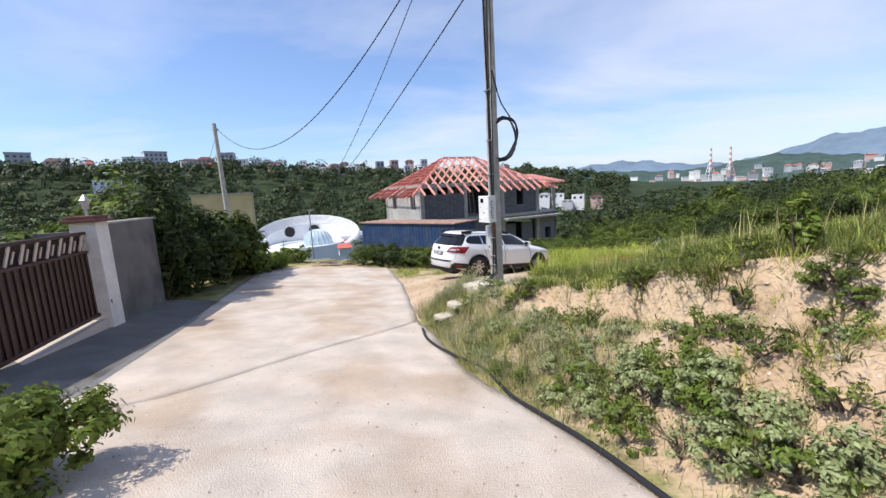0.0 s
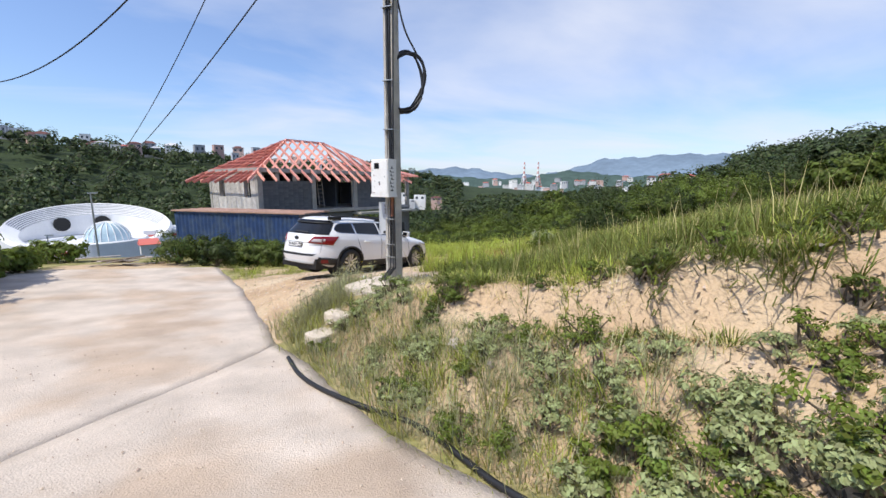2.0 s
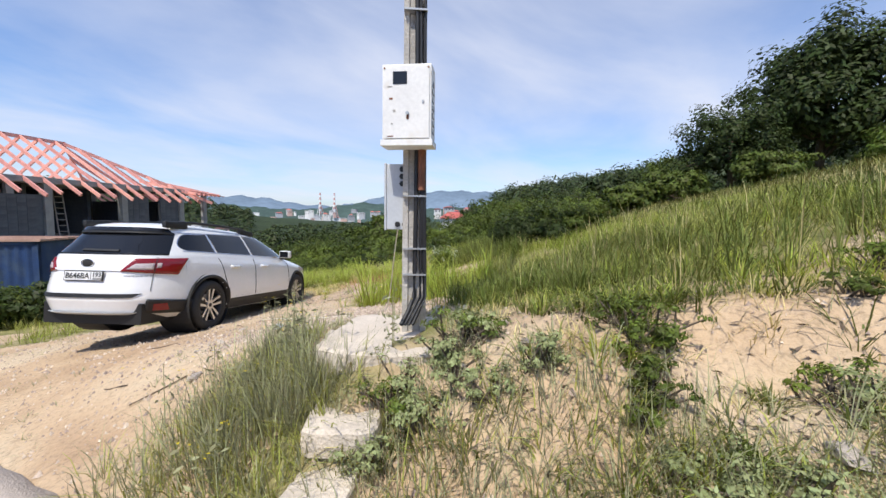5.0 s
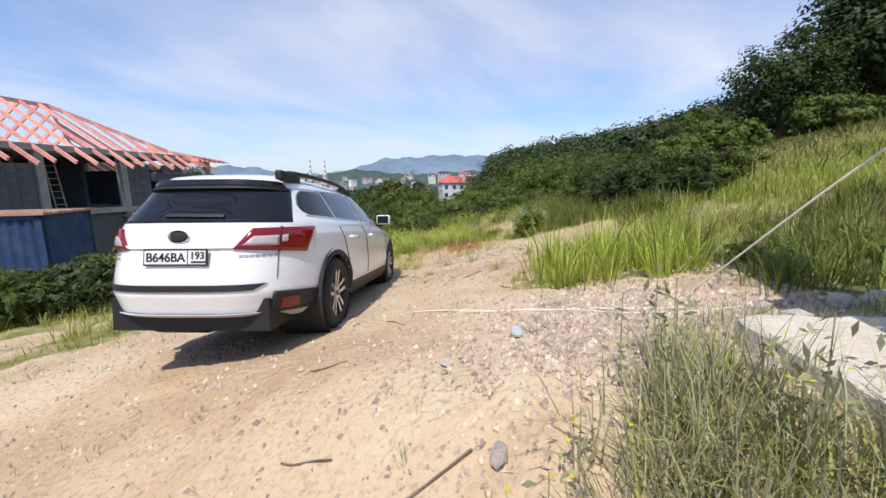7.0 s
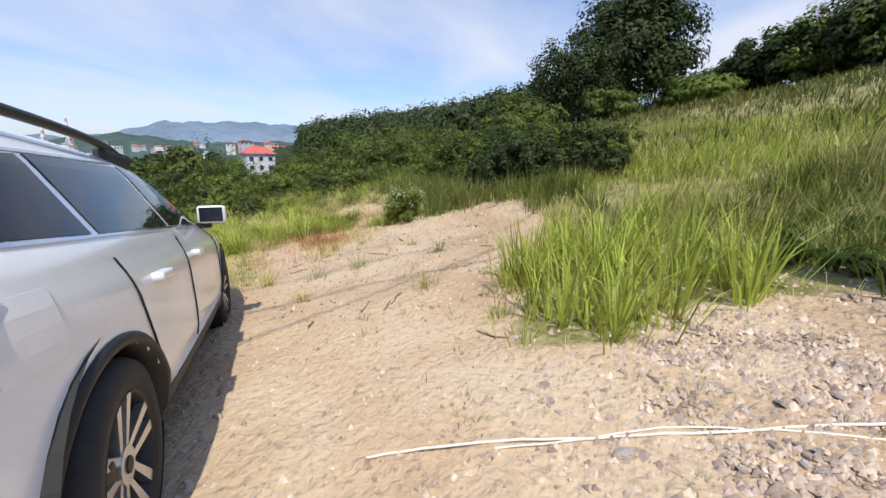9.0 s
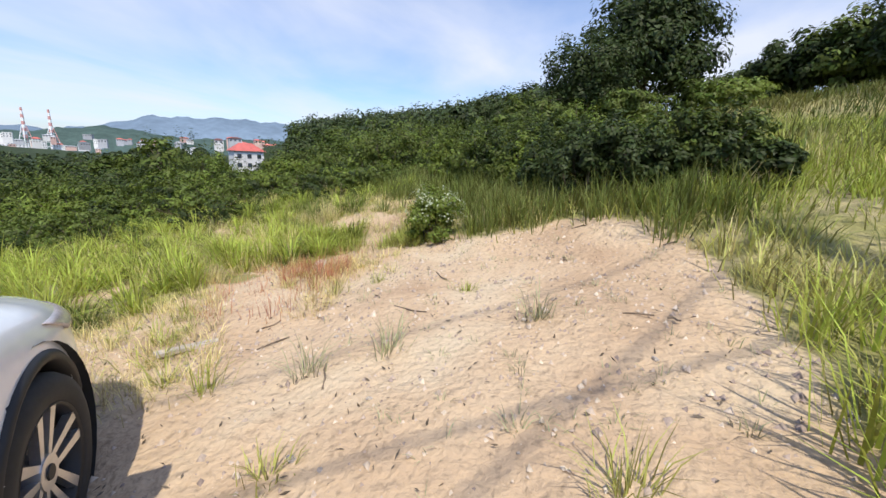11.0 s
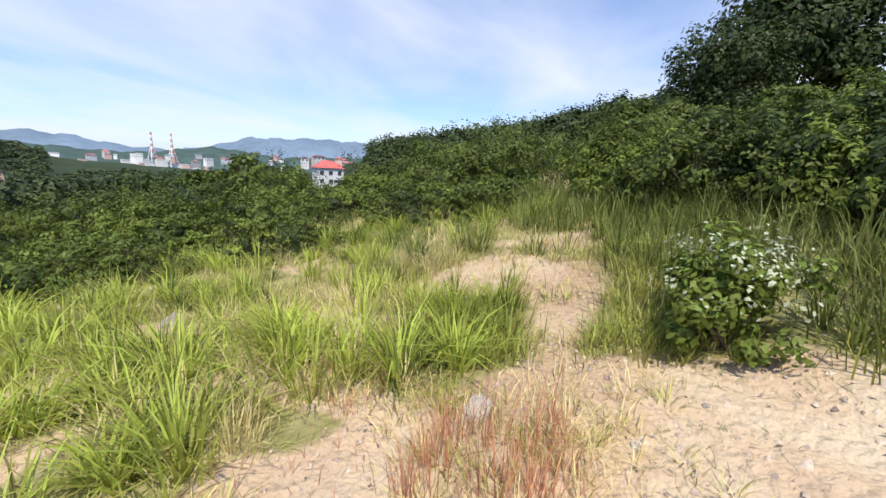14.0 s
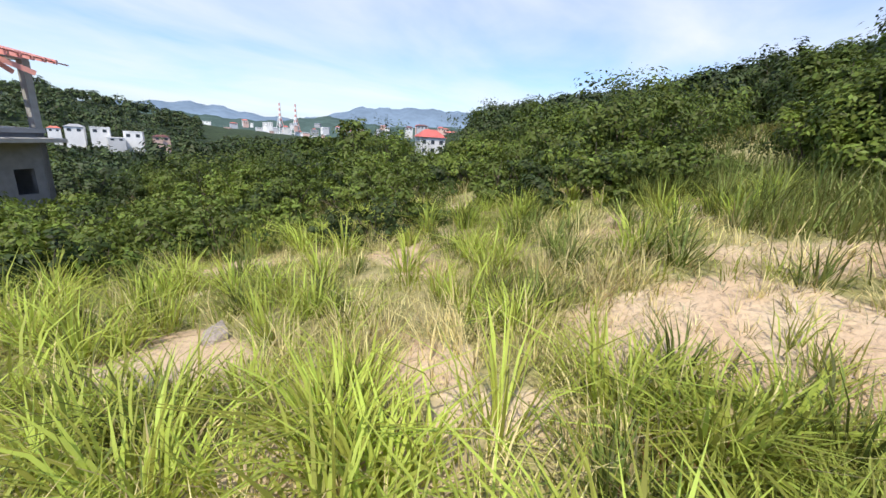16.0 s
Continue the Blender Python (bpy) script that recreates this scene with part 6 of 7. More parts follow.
    grass("bank_weeds", spots(420, 0, 2.2, 8.5, 10.8, g, ring), 12, 0.15, 0.006, 0.8, M["weed"], "dusty weeds round the concrete pad", g, 0.06, "weeds")
    # leafy weeds
    for k in range(74):
        y = g.uniform(1.6, 9.1)
        x = float(road_edge(y)) + g.uniform(0.25, 1.5) * (1.0 if y > 4.5 else 1.3)
        hgt = g.uniform(0.10, 0.26)
        shrub(x, y, hgt, hgt * g.uniform(0.8, 1.5), M["leaf_grey"] if k % 3 else M["leaf_yellow"], "leafy grey-green weed on the sandy bank", g, 0.018, 16, 46, "weed", "weed", "leafy weeds on the bank")
    for k in range(22):
        y = g.uniform(2.3, 5.4)
        x = float(road_edge(y)) + g.uniform(0.2, 1.05)
        hgt = g.uniform(0.16, 0.36)
        shrub(x, y, hgt, hgt * 0.95, M["leaf_yellow"] if k % 4 == 0 else M["leaf_grey"], "broad-leaved pale green creeper on the bank's foot", g, 0.027, 18, 54, "creeper", "creeper", "creepers at the bank's foot")
    for k in range(11):
        x, y = g.uniform(2.6, 4.4), g.uniform(9.3, 10.2)
        if clearing_gap(x, y) < 0.1:
            continue
        hgt = g.uniform(0.10, 0.2)
        shrub(x, y, hgt, hgt * 1.2, M["leaf_yellow"], "low leafy weed at the edge of the rubble", g, 0.04, 20, 36, "weed", "weed", "leafy weeds by the rubble")
    for k in range(10):
        y = g.uniform(3.0, 4.8)
        x = float(road_edge(y)) + g.uniform(0.25, 1.3)
        hgt = g.uniform(0.16, 0.32)
        shrub(x, y, hgt, hgt * 1.1, M["leaf_yellow"] if k % 2 else M["leaf_grey"], "pale green leafy creeper at the lane's edge", g, 0.028, 18, 50, "creeper", "creeper", "creepers at the lane's edge")
    # yellow-flowered weeds by the steps
    for k in range(16):
        x, y = g.uniform(-0.3, 0.9), g.uniform(9.3, 10.7)
        h = g.uniform(0.3, 0.5)
        z = float(land(x, y))
        t = empty("flowering_weed", pose(x, y, z), "thin weed with small yellow flowers by the concrete steps", "weed", "flowering weeds")
        P = np.stack([g.normal(0, 0.05, 26), g.normal(0, 0.05, 26), g.uniform(0, h, 26)], -1)
        V, F = leaf_quads(P, g.normal(0, 1, (26, 3)), 0.026, g, 2.2)
        link("leaves", fast_mesh("leaves", V, F), M["weed"], t)
        P = np.stack([g.normal(0, 0.08, 5), g.normal(0, 0.08, 5), np.full(5, h) * g.uniform(0.8, 1.05, 5)], -1)
        V, F = leaf_quads(P, np.tile((0, 0, 1.0), (5, 1)), 0.018, g, 1.2)
        link("flowers", fast_mesh("flowers", V, F), M["petal_yellow"], t)
        bm = bmesh.new()
        cyl(bm, (0, 0, -0.02), (0.01, 0.01, h), 0.004, 0.002, 5)
        part("stem", bm, M["weed"], t)


def plant_bushes():
    g = np.random.default_rng(44)
    # white-flowering bush at the track's end
    b = shrub(7.88, 14.5, 0.72, 0.40, M["leaf_yellow"], "white-flowering bush on the edge of the clearing", g, 0.036, 60, 70, "flowering_bush")
    P, N, C = crown_points((0, 0, 0.44), (0.44, 0.44, 0.34), 46, 11, g, 0.75, -0.3)
    V, F = leaf_quads(P, N, 0.026, g, 1.1)
    link("blossom", fast_mesh("blossom", V, F), M["petal"], b, "clusters of small white blossom")
    # bramble and tall-weed thicket east of the clearing
    for k in range(120):
        t = g.random()
        x = 7.0 + 5.8 * t + g.normal(0, 0.4) + 1.2 * abs(g.normal(0, 1))
        y = 11.3 + 3.75 * t + g.normal(0, 0.5) + 0.1
        if np.hypot(x - 7.9, y - 14.5) < 0.8 or s_open(x, y) or clearing_gap(x, y) < 0.45 or np.hypot(x - 9.0, y - 16.2) < 1.3:
            continue
        h = g.uniform(0.6, 1.35) * (0.7 + 0.4 * min(1, (x - 7) / 6))
        shrub(x, y, h, h * g.uniform(0.45, 0.65), M[("leaf_mid", "leaf_dark", "leaf_mid", "leaf_dark", "leaf_yellow")[k % 5]], "thicket of brambles and tall green weeds", g, 0.046, 38, 64, "bramble", "bush", "thicket beyond the clearing")
    # scrub down the meadow's far edge
    for k in range(130):
        az, d = radians(g.uniform(2, 88)), g.uniform(11, 30)
        x, y = 6 + d * math.sin(az), 16 + d * math.cos(az)
        if (x < 13 and y > 24):
            continue
        h = min(g.uniform(1.0, 2.8), (float(top_cap(x, y) - land(x, y)) + 0.15) * g.uniform(0.55, 1.08))
        if h < 0.4:
            continue
        shrub(x, y, h, h * g.uniform(0.7, 1.1), M[("leaf_mid", "leaf_dark", "leaf_mid", "leaf_yellow", "leaf_dark")[k % 5]], "rounded green scrub bush down the slope", g, 0.085, 36, 56, "bush", "bush", "scrub down the slope")
    # low leafy growth where the meadow turns into scrub
    for k in range(210):
        az, d = radians(g.uniform(-12, 86)), g.uniform(6.5, 15)
        x, y = 6 + d * math.sin(az), 16 + d * math.cos(az)
        if np.hypot(x - 10.4, y - 15.9) < 1.7 or np.hypot(x - 8, y - 19) < 1.2:
            continue
        h = g.uniform(0.35, 0.85) * (0.6 + 0.05 * d)
        shrub(x, y, h, h * g.uniform(0.7, 1.2), M[("leaf_mid", "leaf_yellow", "leaf_mid", "leaf_yellow", "leaf_mid", "leaf_dark")[k % 6]], "low leafy weed at the meadow's edge", g, 0.042 + 0.002 * d, 20, 40, "weed", "weed", "leafy weeds at the meadow's edge")
    # hedge before the container and beyond the lane's end
    for k in range(34):
        x, y = g.uniform(-4.2, 2.6), g.uniform(19.4, 23.5)
        if y < 20.5 and x < -2.6:
            continue
        h = g.uniform(0.5, 1.35)
        shrub(x, y, h, h * 0.85, M[("leaf_mid", "leaf_dark", "leaf_mid")[k % 3]], "leafy green hedge bush behind the parking spot", g, 0.07, 36, 60, "bush", "bush", "hedge behind the parking spot")
    for k in range(12):
        x, y = g.uniform(-11, -7.2), g.uniform(17.5, 23)
        shrub(x, y, g.uniform(0.6, 1.0), 0.7, M["leaf_yellow"], "low yellow-green bush by the lane's end", g, 0.09, 30, 40, "bush", "bush", "bushes by the lane's end")
    # laurel and dark bush at the wall's end
    for x, y, h, r, m, lab, lf in ((-8.0, 12.0, 3.4, 1.25, "leaf_dark", "dense dark bush at the wall's end", 0.12), (-8.3, 13.9, 3.0, 1.4, "leaf_dark", "dense dark bush beside the lane", 0.12), (-8.4, 16.0, 2.6, 1.4, "leaf_mid", "long-leaved oleander bush beside the lane", 0.16), (-8.9, 17.6, 2.3, 1.2, "leaf_mid", "long-leaved oleander bush beside the lane", 0.16), (-9.4, 13.2, 3.7, 1.6, "leaf_yellow", "yellow-green young tree behind the wall", 0.14)):
        shrub(x, y, h, r, M[m], lab, g, lf, 70, 90, "bush", "bush", "bushes at the wall's end")
    for x, y, h, r, m in ((-10.5, 9.5, 3.2, 2.0, "leaf_yellow"), (-12.5, 11.5, 3.6, 2.2, "leaf_mid"), (-10.8, 6.8, 3.0, 1.9, "leaf_dark"), (-13.5, 8.0, 3.6, 2.3, "leaf_mid"), (-12.6, 15.5, 4.2, 2.0, "leaf_yellow"), (-11.0, 4.0, 3.0, 2.0, "leaf_dark"), (-15.5, 14.0, 4.4, 2.2, "leaf_dark"), (-16, 19, 4.0, 2.3, "leaf_mid"), (-12.5, 19.5, 3.2, 1.8, "leaf_mid")):
        tree(x, y, h * 0.78, r, M[m], "garden tree with sunlit yellow-green leaves behind the wall", g, 0.15, 70, 60, 0.09, "garden_tree", "tree", -0.7, 0.1, "garden trees behind the wall")
    # leafy bush at the lane's near edge
    shrub(-2.92, 3.4, 0.74, 0.58, M["leaf_yellow"], "bright green leafy bush at the lane's edge", g, 0.042, 90, 110)
    shrub(-3.9, 2.6, 0.9, 0.9, M["leaf_mid"], "bright green leafy bush at the lane's edge", g, 0.10, 60, 70)
    # tall weed with bright leaves on the bank
    shrub(3.5, 4.6, 0.6, 0.22, M["leaf_yellow"], "bright yellow-green sapling on the bank", g, 0.05, 20, 30, "sapling", "sapling")


def s_open(x, y):
    return (x - 5.4) * 0.85 - (y - 11.6) * 0.53 > 5.5 and y < 9.5


def plant_trees():
    g = np.random.default_rng(55)
    tree(36.5, 4.6, 10.6, 4.8, M["leaf_dark"], "large dark broad-crowned tree on the hillside", g, 0.26, 150, 160, 0.35, low=-0.75, base=0.12)
    tree(31.5, 9.2, 6.3, 3.4, M["leaf_dark"], "dark rounded tree below the large one", g, 0.16, 100, 140, 0.2, low=-0.8, base=0.05)
    for x, y, h, r, m in ((28, 7.2, 3.4, 2.2, "leaf_mid"), (40, -5, 7, 4, "leaf_dark"), (36, -3, 5, 3, "leaf_mid"), (33, -8, 5.5, 3.4, "leaf_dark"), (30, -12, 6, 3.6, "leaf_mid"), (42, 1, 7, 4, "leaf_dark"), (30, 1.2, 2.8, 2.2, "leaf_yellow"), (33, 1.5, 3.2, 2.2, "leaf_mid"), (26, 11.5, 2.6, 2.0, "leaf_mid"), (24, 13.5, 2.2, 1.8, "leaf_mid"), (33, 13, 4.5, 2.6, "leaf_mid"), (37, 16, 5, 3, "leaf_dark"), (26, -13, 6, 3.5, "leaf_dark"), (20, -17, 6, 3.5, "leaf_mid"), (12, -20, 6, 3.5, "leaf_mid")):
        h = min(h * 0.8, max(1.2, float(top_cap(x, y) - land(x, y))))
        tree(x, y, h, r * 0.9, M[m], "leafy hillside tree at the meadow's upper edge", g, 0.15, 70, 90, 0.15, low=-0.8, base=0.05, group="hillside trees")
    for az, d, h in ((42.5, 78, 12), (44.5, 82, 13), (46.5, 80, 12.5), (48, 76, 10.5)):
        x, y = 6.6 + d * math.sin(radians(az)), 16.5 + d * math.cos(radians(az))
        tree(x, y, float(-0.6 + d * math.tan(radians(1.7 if 43 < az < 47.5 else 0.8)) - land(x, y)), 3.6, M["leaf_dark"], "tall dark tree standing above the valley woods", g, 0.34, 70, 60, 0.2, low=-0.7, base=0.1, group="valley trees")
    # trees along the ridge above the sloping meadow
    for az, el, d in ((111, 10.5, 36), (113, 12, 35), (115.5, 13.2, 34), (118, 14.2, 33), (121, 15.2, 32), (124, 15.5, 31), (127.5, 15, 31), (131, 15, 32)):
        x, y = -0.1 + d * math.sin(radians(az)), 11.8 + d * math.cos(radians(az))
        h = max(2.5, -0.2 + d * math.tan(radians(el)) - float(land(x, y)))
        tree(x, y, h, min(2.6, h * 0.6), M["leaf_dark" if int(az) % 2 else "leaf_mid"], "leafy tree on the ridge above the sloping meadow", g, 0.2, 80, 70, 0.14, low=-0.8, base=0.05, group="ridge trees")
    n = 0
    while n < 195:
        az, d = g.uniform(-4, 92), g.uniform(26, 75)
        x, y = 5 + d * math.sin(radians(az)), 14 + d * math.cos(radians(az))
        if x < 19 and y < 58:
            continue
        h = min(g.uniform(5, 11), float(top_cap(x, y) - land(x, y)) * g.uniform(0.6, 1.06))
        if h < 1.2:
            n += 1
            continue
        tree(x, y, h, h * g.uniform(0.36, 0.55), M[("leaf_dark", "leaf_mid", "leaf_dark", "leaf_far")[n % 4]], "leafy tree in the wooded valley", g, 0.26, 34, 44, 0.14, low=-0.7, base=0.1, group="valley trees")
        n += 1


def plant_forest():
    """Far woods as one mass of leaf clumps."""
    g = np.random.default_rng(66)
    n = 4000
    az = np.concatenate([g.uniform(-75, 96, n), g.uniform(55, 100, 1200), g.uniform(-100, -60, 300)])
    u = np.concatenate([g.random(n), g.random(1500)])
    rd = np.interp(az, AZ, RD)
    d = 62 + (rd * 1.12 - 62) * u ** 0.8
    x, y = 2 + d * np.sin(np.radians(az)), 12 + d * np.cos(np.radians(az))
    keep = ~((az > -30) & (az < -8) & (d < 185)) & ~((np.abs(x + 1) < 24) & (y < 62))
    x, y, d, az = x[keep], y[keep], d[keep], az[keep]
    z = land(x, y)
    h = g.uniform(4.5, 10, len(x)) * np.where(g.random(len(x)) < 0.18, 1.5, 1.0)
    room = top_cap(x, y) - z
    free = (az < 5) | ((d > 225) & ((az < 25) | (az > 59)))
    keep = (room > 1.5) | free
    x, y, d, az, z, h, room, free = (v[keep] for v in (x, y, d, az, z, h, room, free))
    h = np.where(free, h, np.minimum(h * 1.2, room * g.uniform(0.4, 1.08, len(h))))
    per = 74
    dirs = g.normal(0, 1, (len(x), per, 3))
    dirs /= np.linalg.norm(dirs, axis=2, keepdims=True)
    dirs[:, :, 2] = np.abs(dirs[:, :, 2]) * 1.1 - 0.25
    r = (h * g.uniform(0.4, 0.6, len(x)))[:, None]
    lobe = 1 + 0.22 * np.sin(4 * dirs[:, :, 0] + g.uniform(0, 6, (len(x), 1))) * np.cos(4 * dirs[:, :, 1] + 3 * dirs[:, :, 2])
    rad = g.uniform(0.78, 1.06, (len(x), per)) * lobe
    P = np.stack([x[:, None] + dirs[:, :, 0] * r * rad, y[:, None] + dirs[:, :, 1] * r * rad, z[:, None] + h[:, None] * 0.5 + dirs[:, :, 2] * h[:, None] * 0.5 * rad], -1)
    N = dirs + g.normal(0, 0.22, dirs.shape) + np.array([0, 0, 0.2])
    size = np.repeat(0.5 + d * 0.0030, per)
    V, F = leaf_quads(P.reshape(-1, 3), N.reshape(-1, 3), size, g, 1.4)
    tagged(link("forest", fast_mesh("forest", V, F), M["leaf_far"]), "dense green woods over the valley sides", "forest", kind="stuff")


plant_forest()
plant_trees()
plant_bushes()
plant_bank()
plant_meadow()


# ---- valley town, hall, far hills ----
def far_place(az, d, el):
    eye = (0.22, 0.94, 1.33) if az < 10 else (6.6, 16.5, -0.6)
    return Vector((eye[0] + d * math.sin(radians(az)), eye[1] + d * math.cos(radians(az)), eye[2] + d * math.tan(radians(el))))


WINDOW = {}


def town_house(az, d, el_top, wide, tall, wall, roof, label, rng, depth=None, group="valley town"):
    """A far building whose roofline stands at the given elevation; its walls run down to the slope."""
    p = far_place(az, d, el_top)
    w = d * math.tan(radians(wide))
    h = d * math.tan(radians(tall))
    dp = depth or w * 0.8
    b = empty("building", pose(p.x, p.y, p.z - h, 0, 0, -az + rng.uniform(-18, 18)), label, "building", group)
    part("wall", boxed(-w / 2, w / 2, -dp / 2, dp / 2, -h * 0.8 - 3, h * (0.72 if roof else 1.0)), M[wall], b)
    if roof:
        bm = bmesh.new()
        o = 0.06 * w
        lo, hi = h * 0.70, h
        vs = [bm.verts.new(v) for v in ((-w / 2 - o, -dp / 2 - o, lo), (w / 2 + o, -dp / 2 - o, lo), (w / 2 + o, dp / 2 + o, lo), (-w / 2 - o, dp / 2 + o, lo), (-w * 0.22, 0, hi), (w * 0.22, 0, hi))]
        for f in ((0, 1, 5, 4), (1, 2, 5), (2, 3, 4, 5), (3, 0, 4), (3, 2, 1, 0)):
            bm.faces.new([vs[i] for i in f])
        part("roof", bm, M[roof], b)
    else:
        part("parapet", boxed(-w / 2 - 0.02 * w, w / 2 + 0.02 * w, -dp / 2 - 0.02 * w, dp / 2 + 0.02 * w, h * 0.97, h * 1.03), M[wall], b)
    rows, cols = max(1, min(4, int(h / 3.0))), max(2, min(6, int(w / 2.8)))
    key = "pane"
    if key not in WINDOW:
        bm = boxed(-0.5, 0.5, -0.06, 0.06, 0, 1)
        WINDOW[key] = bpy.data.meshes.new("window")
        bm.to_mesh(WINDOW[key])
        bm.free()
        WINDOW[key].materials.append(M["town_glass"])
    top = h * (0.66 if roof else 0.9)
    for r in range(rows):
        for c in range(cols):
            o = new("window", WINDOW[key])
            o.parent = b
            o.location = (-w / 2 + w * (c + 0.5) / cols, -dp / 2, top - (r + 1) * top / rows + top / rows * 0.3)
            o.scale = (w / cols * 0.42, 1, top / rows * 0.48)
    return b


def build_town():
    g = random.Random(17)
    rows = ((-46.4, 5.5, 2.0, 1.2, "town_grey", ""), (-43.6, 5.0, 1.8, 0.8, "town_pink", ""), (-41.5, 4.6, 1.4, 0.6, "town_white", ""), (-37.2, 5.2, 2.4, 0.8, "town_white", ""), (-35.4, 5.8, 2.4, 1.3, "town_grey", ""), (-32.0, 5.1, 2.2, 0.9, "town_grey", "cap_brown"), (-30.4, 5.3, 2.0, 1.2, "town_pink", "cap_brown"), (-27.9, 5.7, 1.7, 1.3, "town_grey", ""), (-26.4, 4.9, 1.5, 0.5, "town_white", ""), (-24.0, 4.7, 1.2, 0.5, "town_white", ""), (-22.2, 4.6, 1.2, 0.6, "town_grey", "cap_brown"), (-19.0, 4.6, 0.9, 0.5, "town_white", ""), (-13.6, 4.3, 1.3, 0.8, "town_grey", "cap_brown"), (-11.4, 4.2, 1.6, 0.9, "town_white", "town_grey"), (-8.8, 4.1, 1.2, 0.7, "town_grey", ""), (-6.8, 4.2, 1.2, 0.6, "town_pink", ""), (-4.6, 4.2, 1.3, 0.7, "town_pink", "cap_brown"), (-2.6, 4.1, 1.0, 0.6, "town_grey", ""))
    for az, el, w, h, wall, roof in rows:
        town_house(az, 408, el + 0.35, w * 0.9, h * 1.2, wall, roof, "hilltop apartment house above the woods", g, group="hilltop houses")
    for k in range(30):
        az = g.uniform(-47, 12)
        el = float(np.interp(az, AZ, EL)) + g.uniform(0.5, 1.3)
        town_house(az, g.uniform(370, 405), el, g.uniform(0.6, 1.2), g.uniform(0.45, 0.85), g.choice(("town_white", "town_grey", "town_pink", "town_white")), g.choice(("cap_brown", "town_red", "", "town_grey")), "small hilltop house among trees", g, group="hilltop houses")
    town_house(-40.0, 300, 3.1, 2.2, 0.7, "town_white", "", "low white house on the wooded slope", g, group="hilltop houses")
    for az, el, w, h, wall, roof, d in ((13.6, -0.7, 1.5, 0.9, "town_white", "town_grey", 222), (15.6, -0.9, 1.6, 0.7, "town_white", "", 220), (18.4, -1.2, 1.7, 0.8, "town_white", "", 220), (20.9, -1.4, 1.6, 0.7, "town_pink", "cap_brown", 220), (16.8, -1.9, 1.5, 0.4, "town_white", "", 215), (12.0, -1.0, 1.0, 0.6, "town_white", "town_red", 222)):
        town_house(az, d, el, w, h, wall, roof, "white house on the valley slope", g)
    town_house(53.6, 150, 1.2, 3.6, 3.4, "town_white", "town_red", "white house with red hipped roof among trees", g, depth=7)
    for k in range(12):
        town_house(g.uniform(50.5, 57), g.uniform(330, 420), g.uniform(0.9, 1.9), g.uniform(0.7, 1.6), g.uniform(0.4, 0.8), g.choice(("town_pink", "town_white", "town_grey")), g.choice(("town_red", "cap_brown")), "town block with reddish roof in the valley", g)
    for k in range(56):
        az = g.uniform(22, 48)
        d = g.uniform(650, 1400)
        town_house(az, d, g.uniform(-0.7, 0.9) + 0.5 * (d > 1100), g.uniform(0.3, 0.9), g.uniform(0.18, 0.5), g.choice(("town_white", "town_white", "town_grey", "town_pink")), g.choice(("", "town_grey", "town_red")), "pale town building far down the valley", g)
    # power station: stacks on lattice legs, pale halls
    for az in (33.8, 35.7):
        top, foot = far_place(az, 1500, 3.25), far_place(az, 1500, -0.6)
        t = empty("chimney_stack", pose(foot.x, foot.y, foot.z), "red and white banded power-station chimney on lattice legs", "chimney", "power station chimneys")
        H = top.z - foot.z
        for k in range(9):
            z0, z1 = H * (0.25 + 0.75 * k / 9), H * (0.25 + 0.75 * (k + 1) / 9)
            r0 = 4.6 - 2.2 * k / 9
            part("band", cyl(bmesh.new(), (0, 0, z0), (0, 0, z1), r0, r0 - 0.24, 12), M["band_red"] if k % 2 == 0 else M["arena_white"], t)
        for sx in (-1, 1):
            for sy in (-1, 1):
                part("leg", cyl(bmesh.new(), (sx * 14, sy * 14, -10), (sx * 3, sy * 3, H * 0.55), 1.1, 0.8, 6), M["band_red"] if sx > 0 else M["arena_white"], t)
        for k in range(4):
            w = 13 - 2.4 * k
            part("ring", boxed(-w, w, -w, w, H * (0.05 + 0.12 * k), H * (0.05 + 0.12 * k) + 1.2), M["arena_white"], t)
    for az, el, w, h in ((33.0, -0.1, 1.6, 0.7), (34.6, 0.2, 1.0, 1.0), (36.2, -0.2, 0.9, 0.6), (31.6, -0.3, 1.2, 0.6)):
        town_house(az, 1420, el, w, h, "town_white", "", "pale power-station hall in the valley", g)


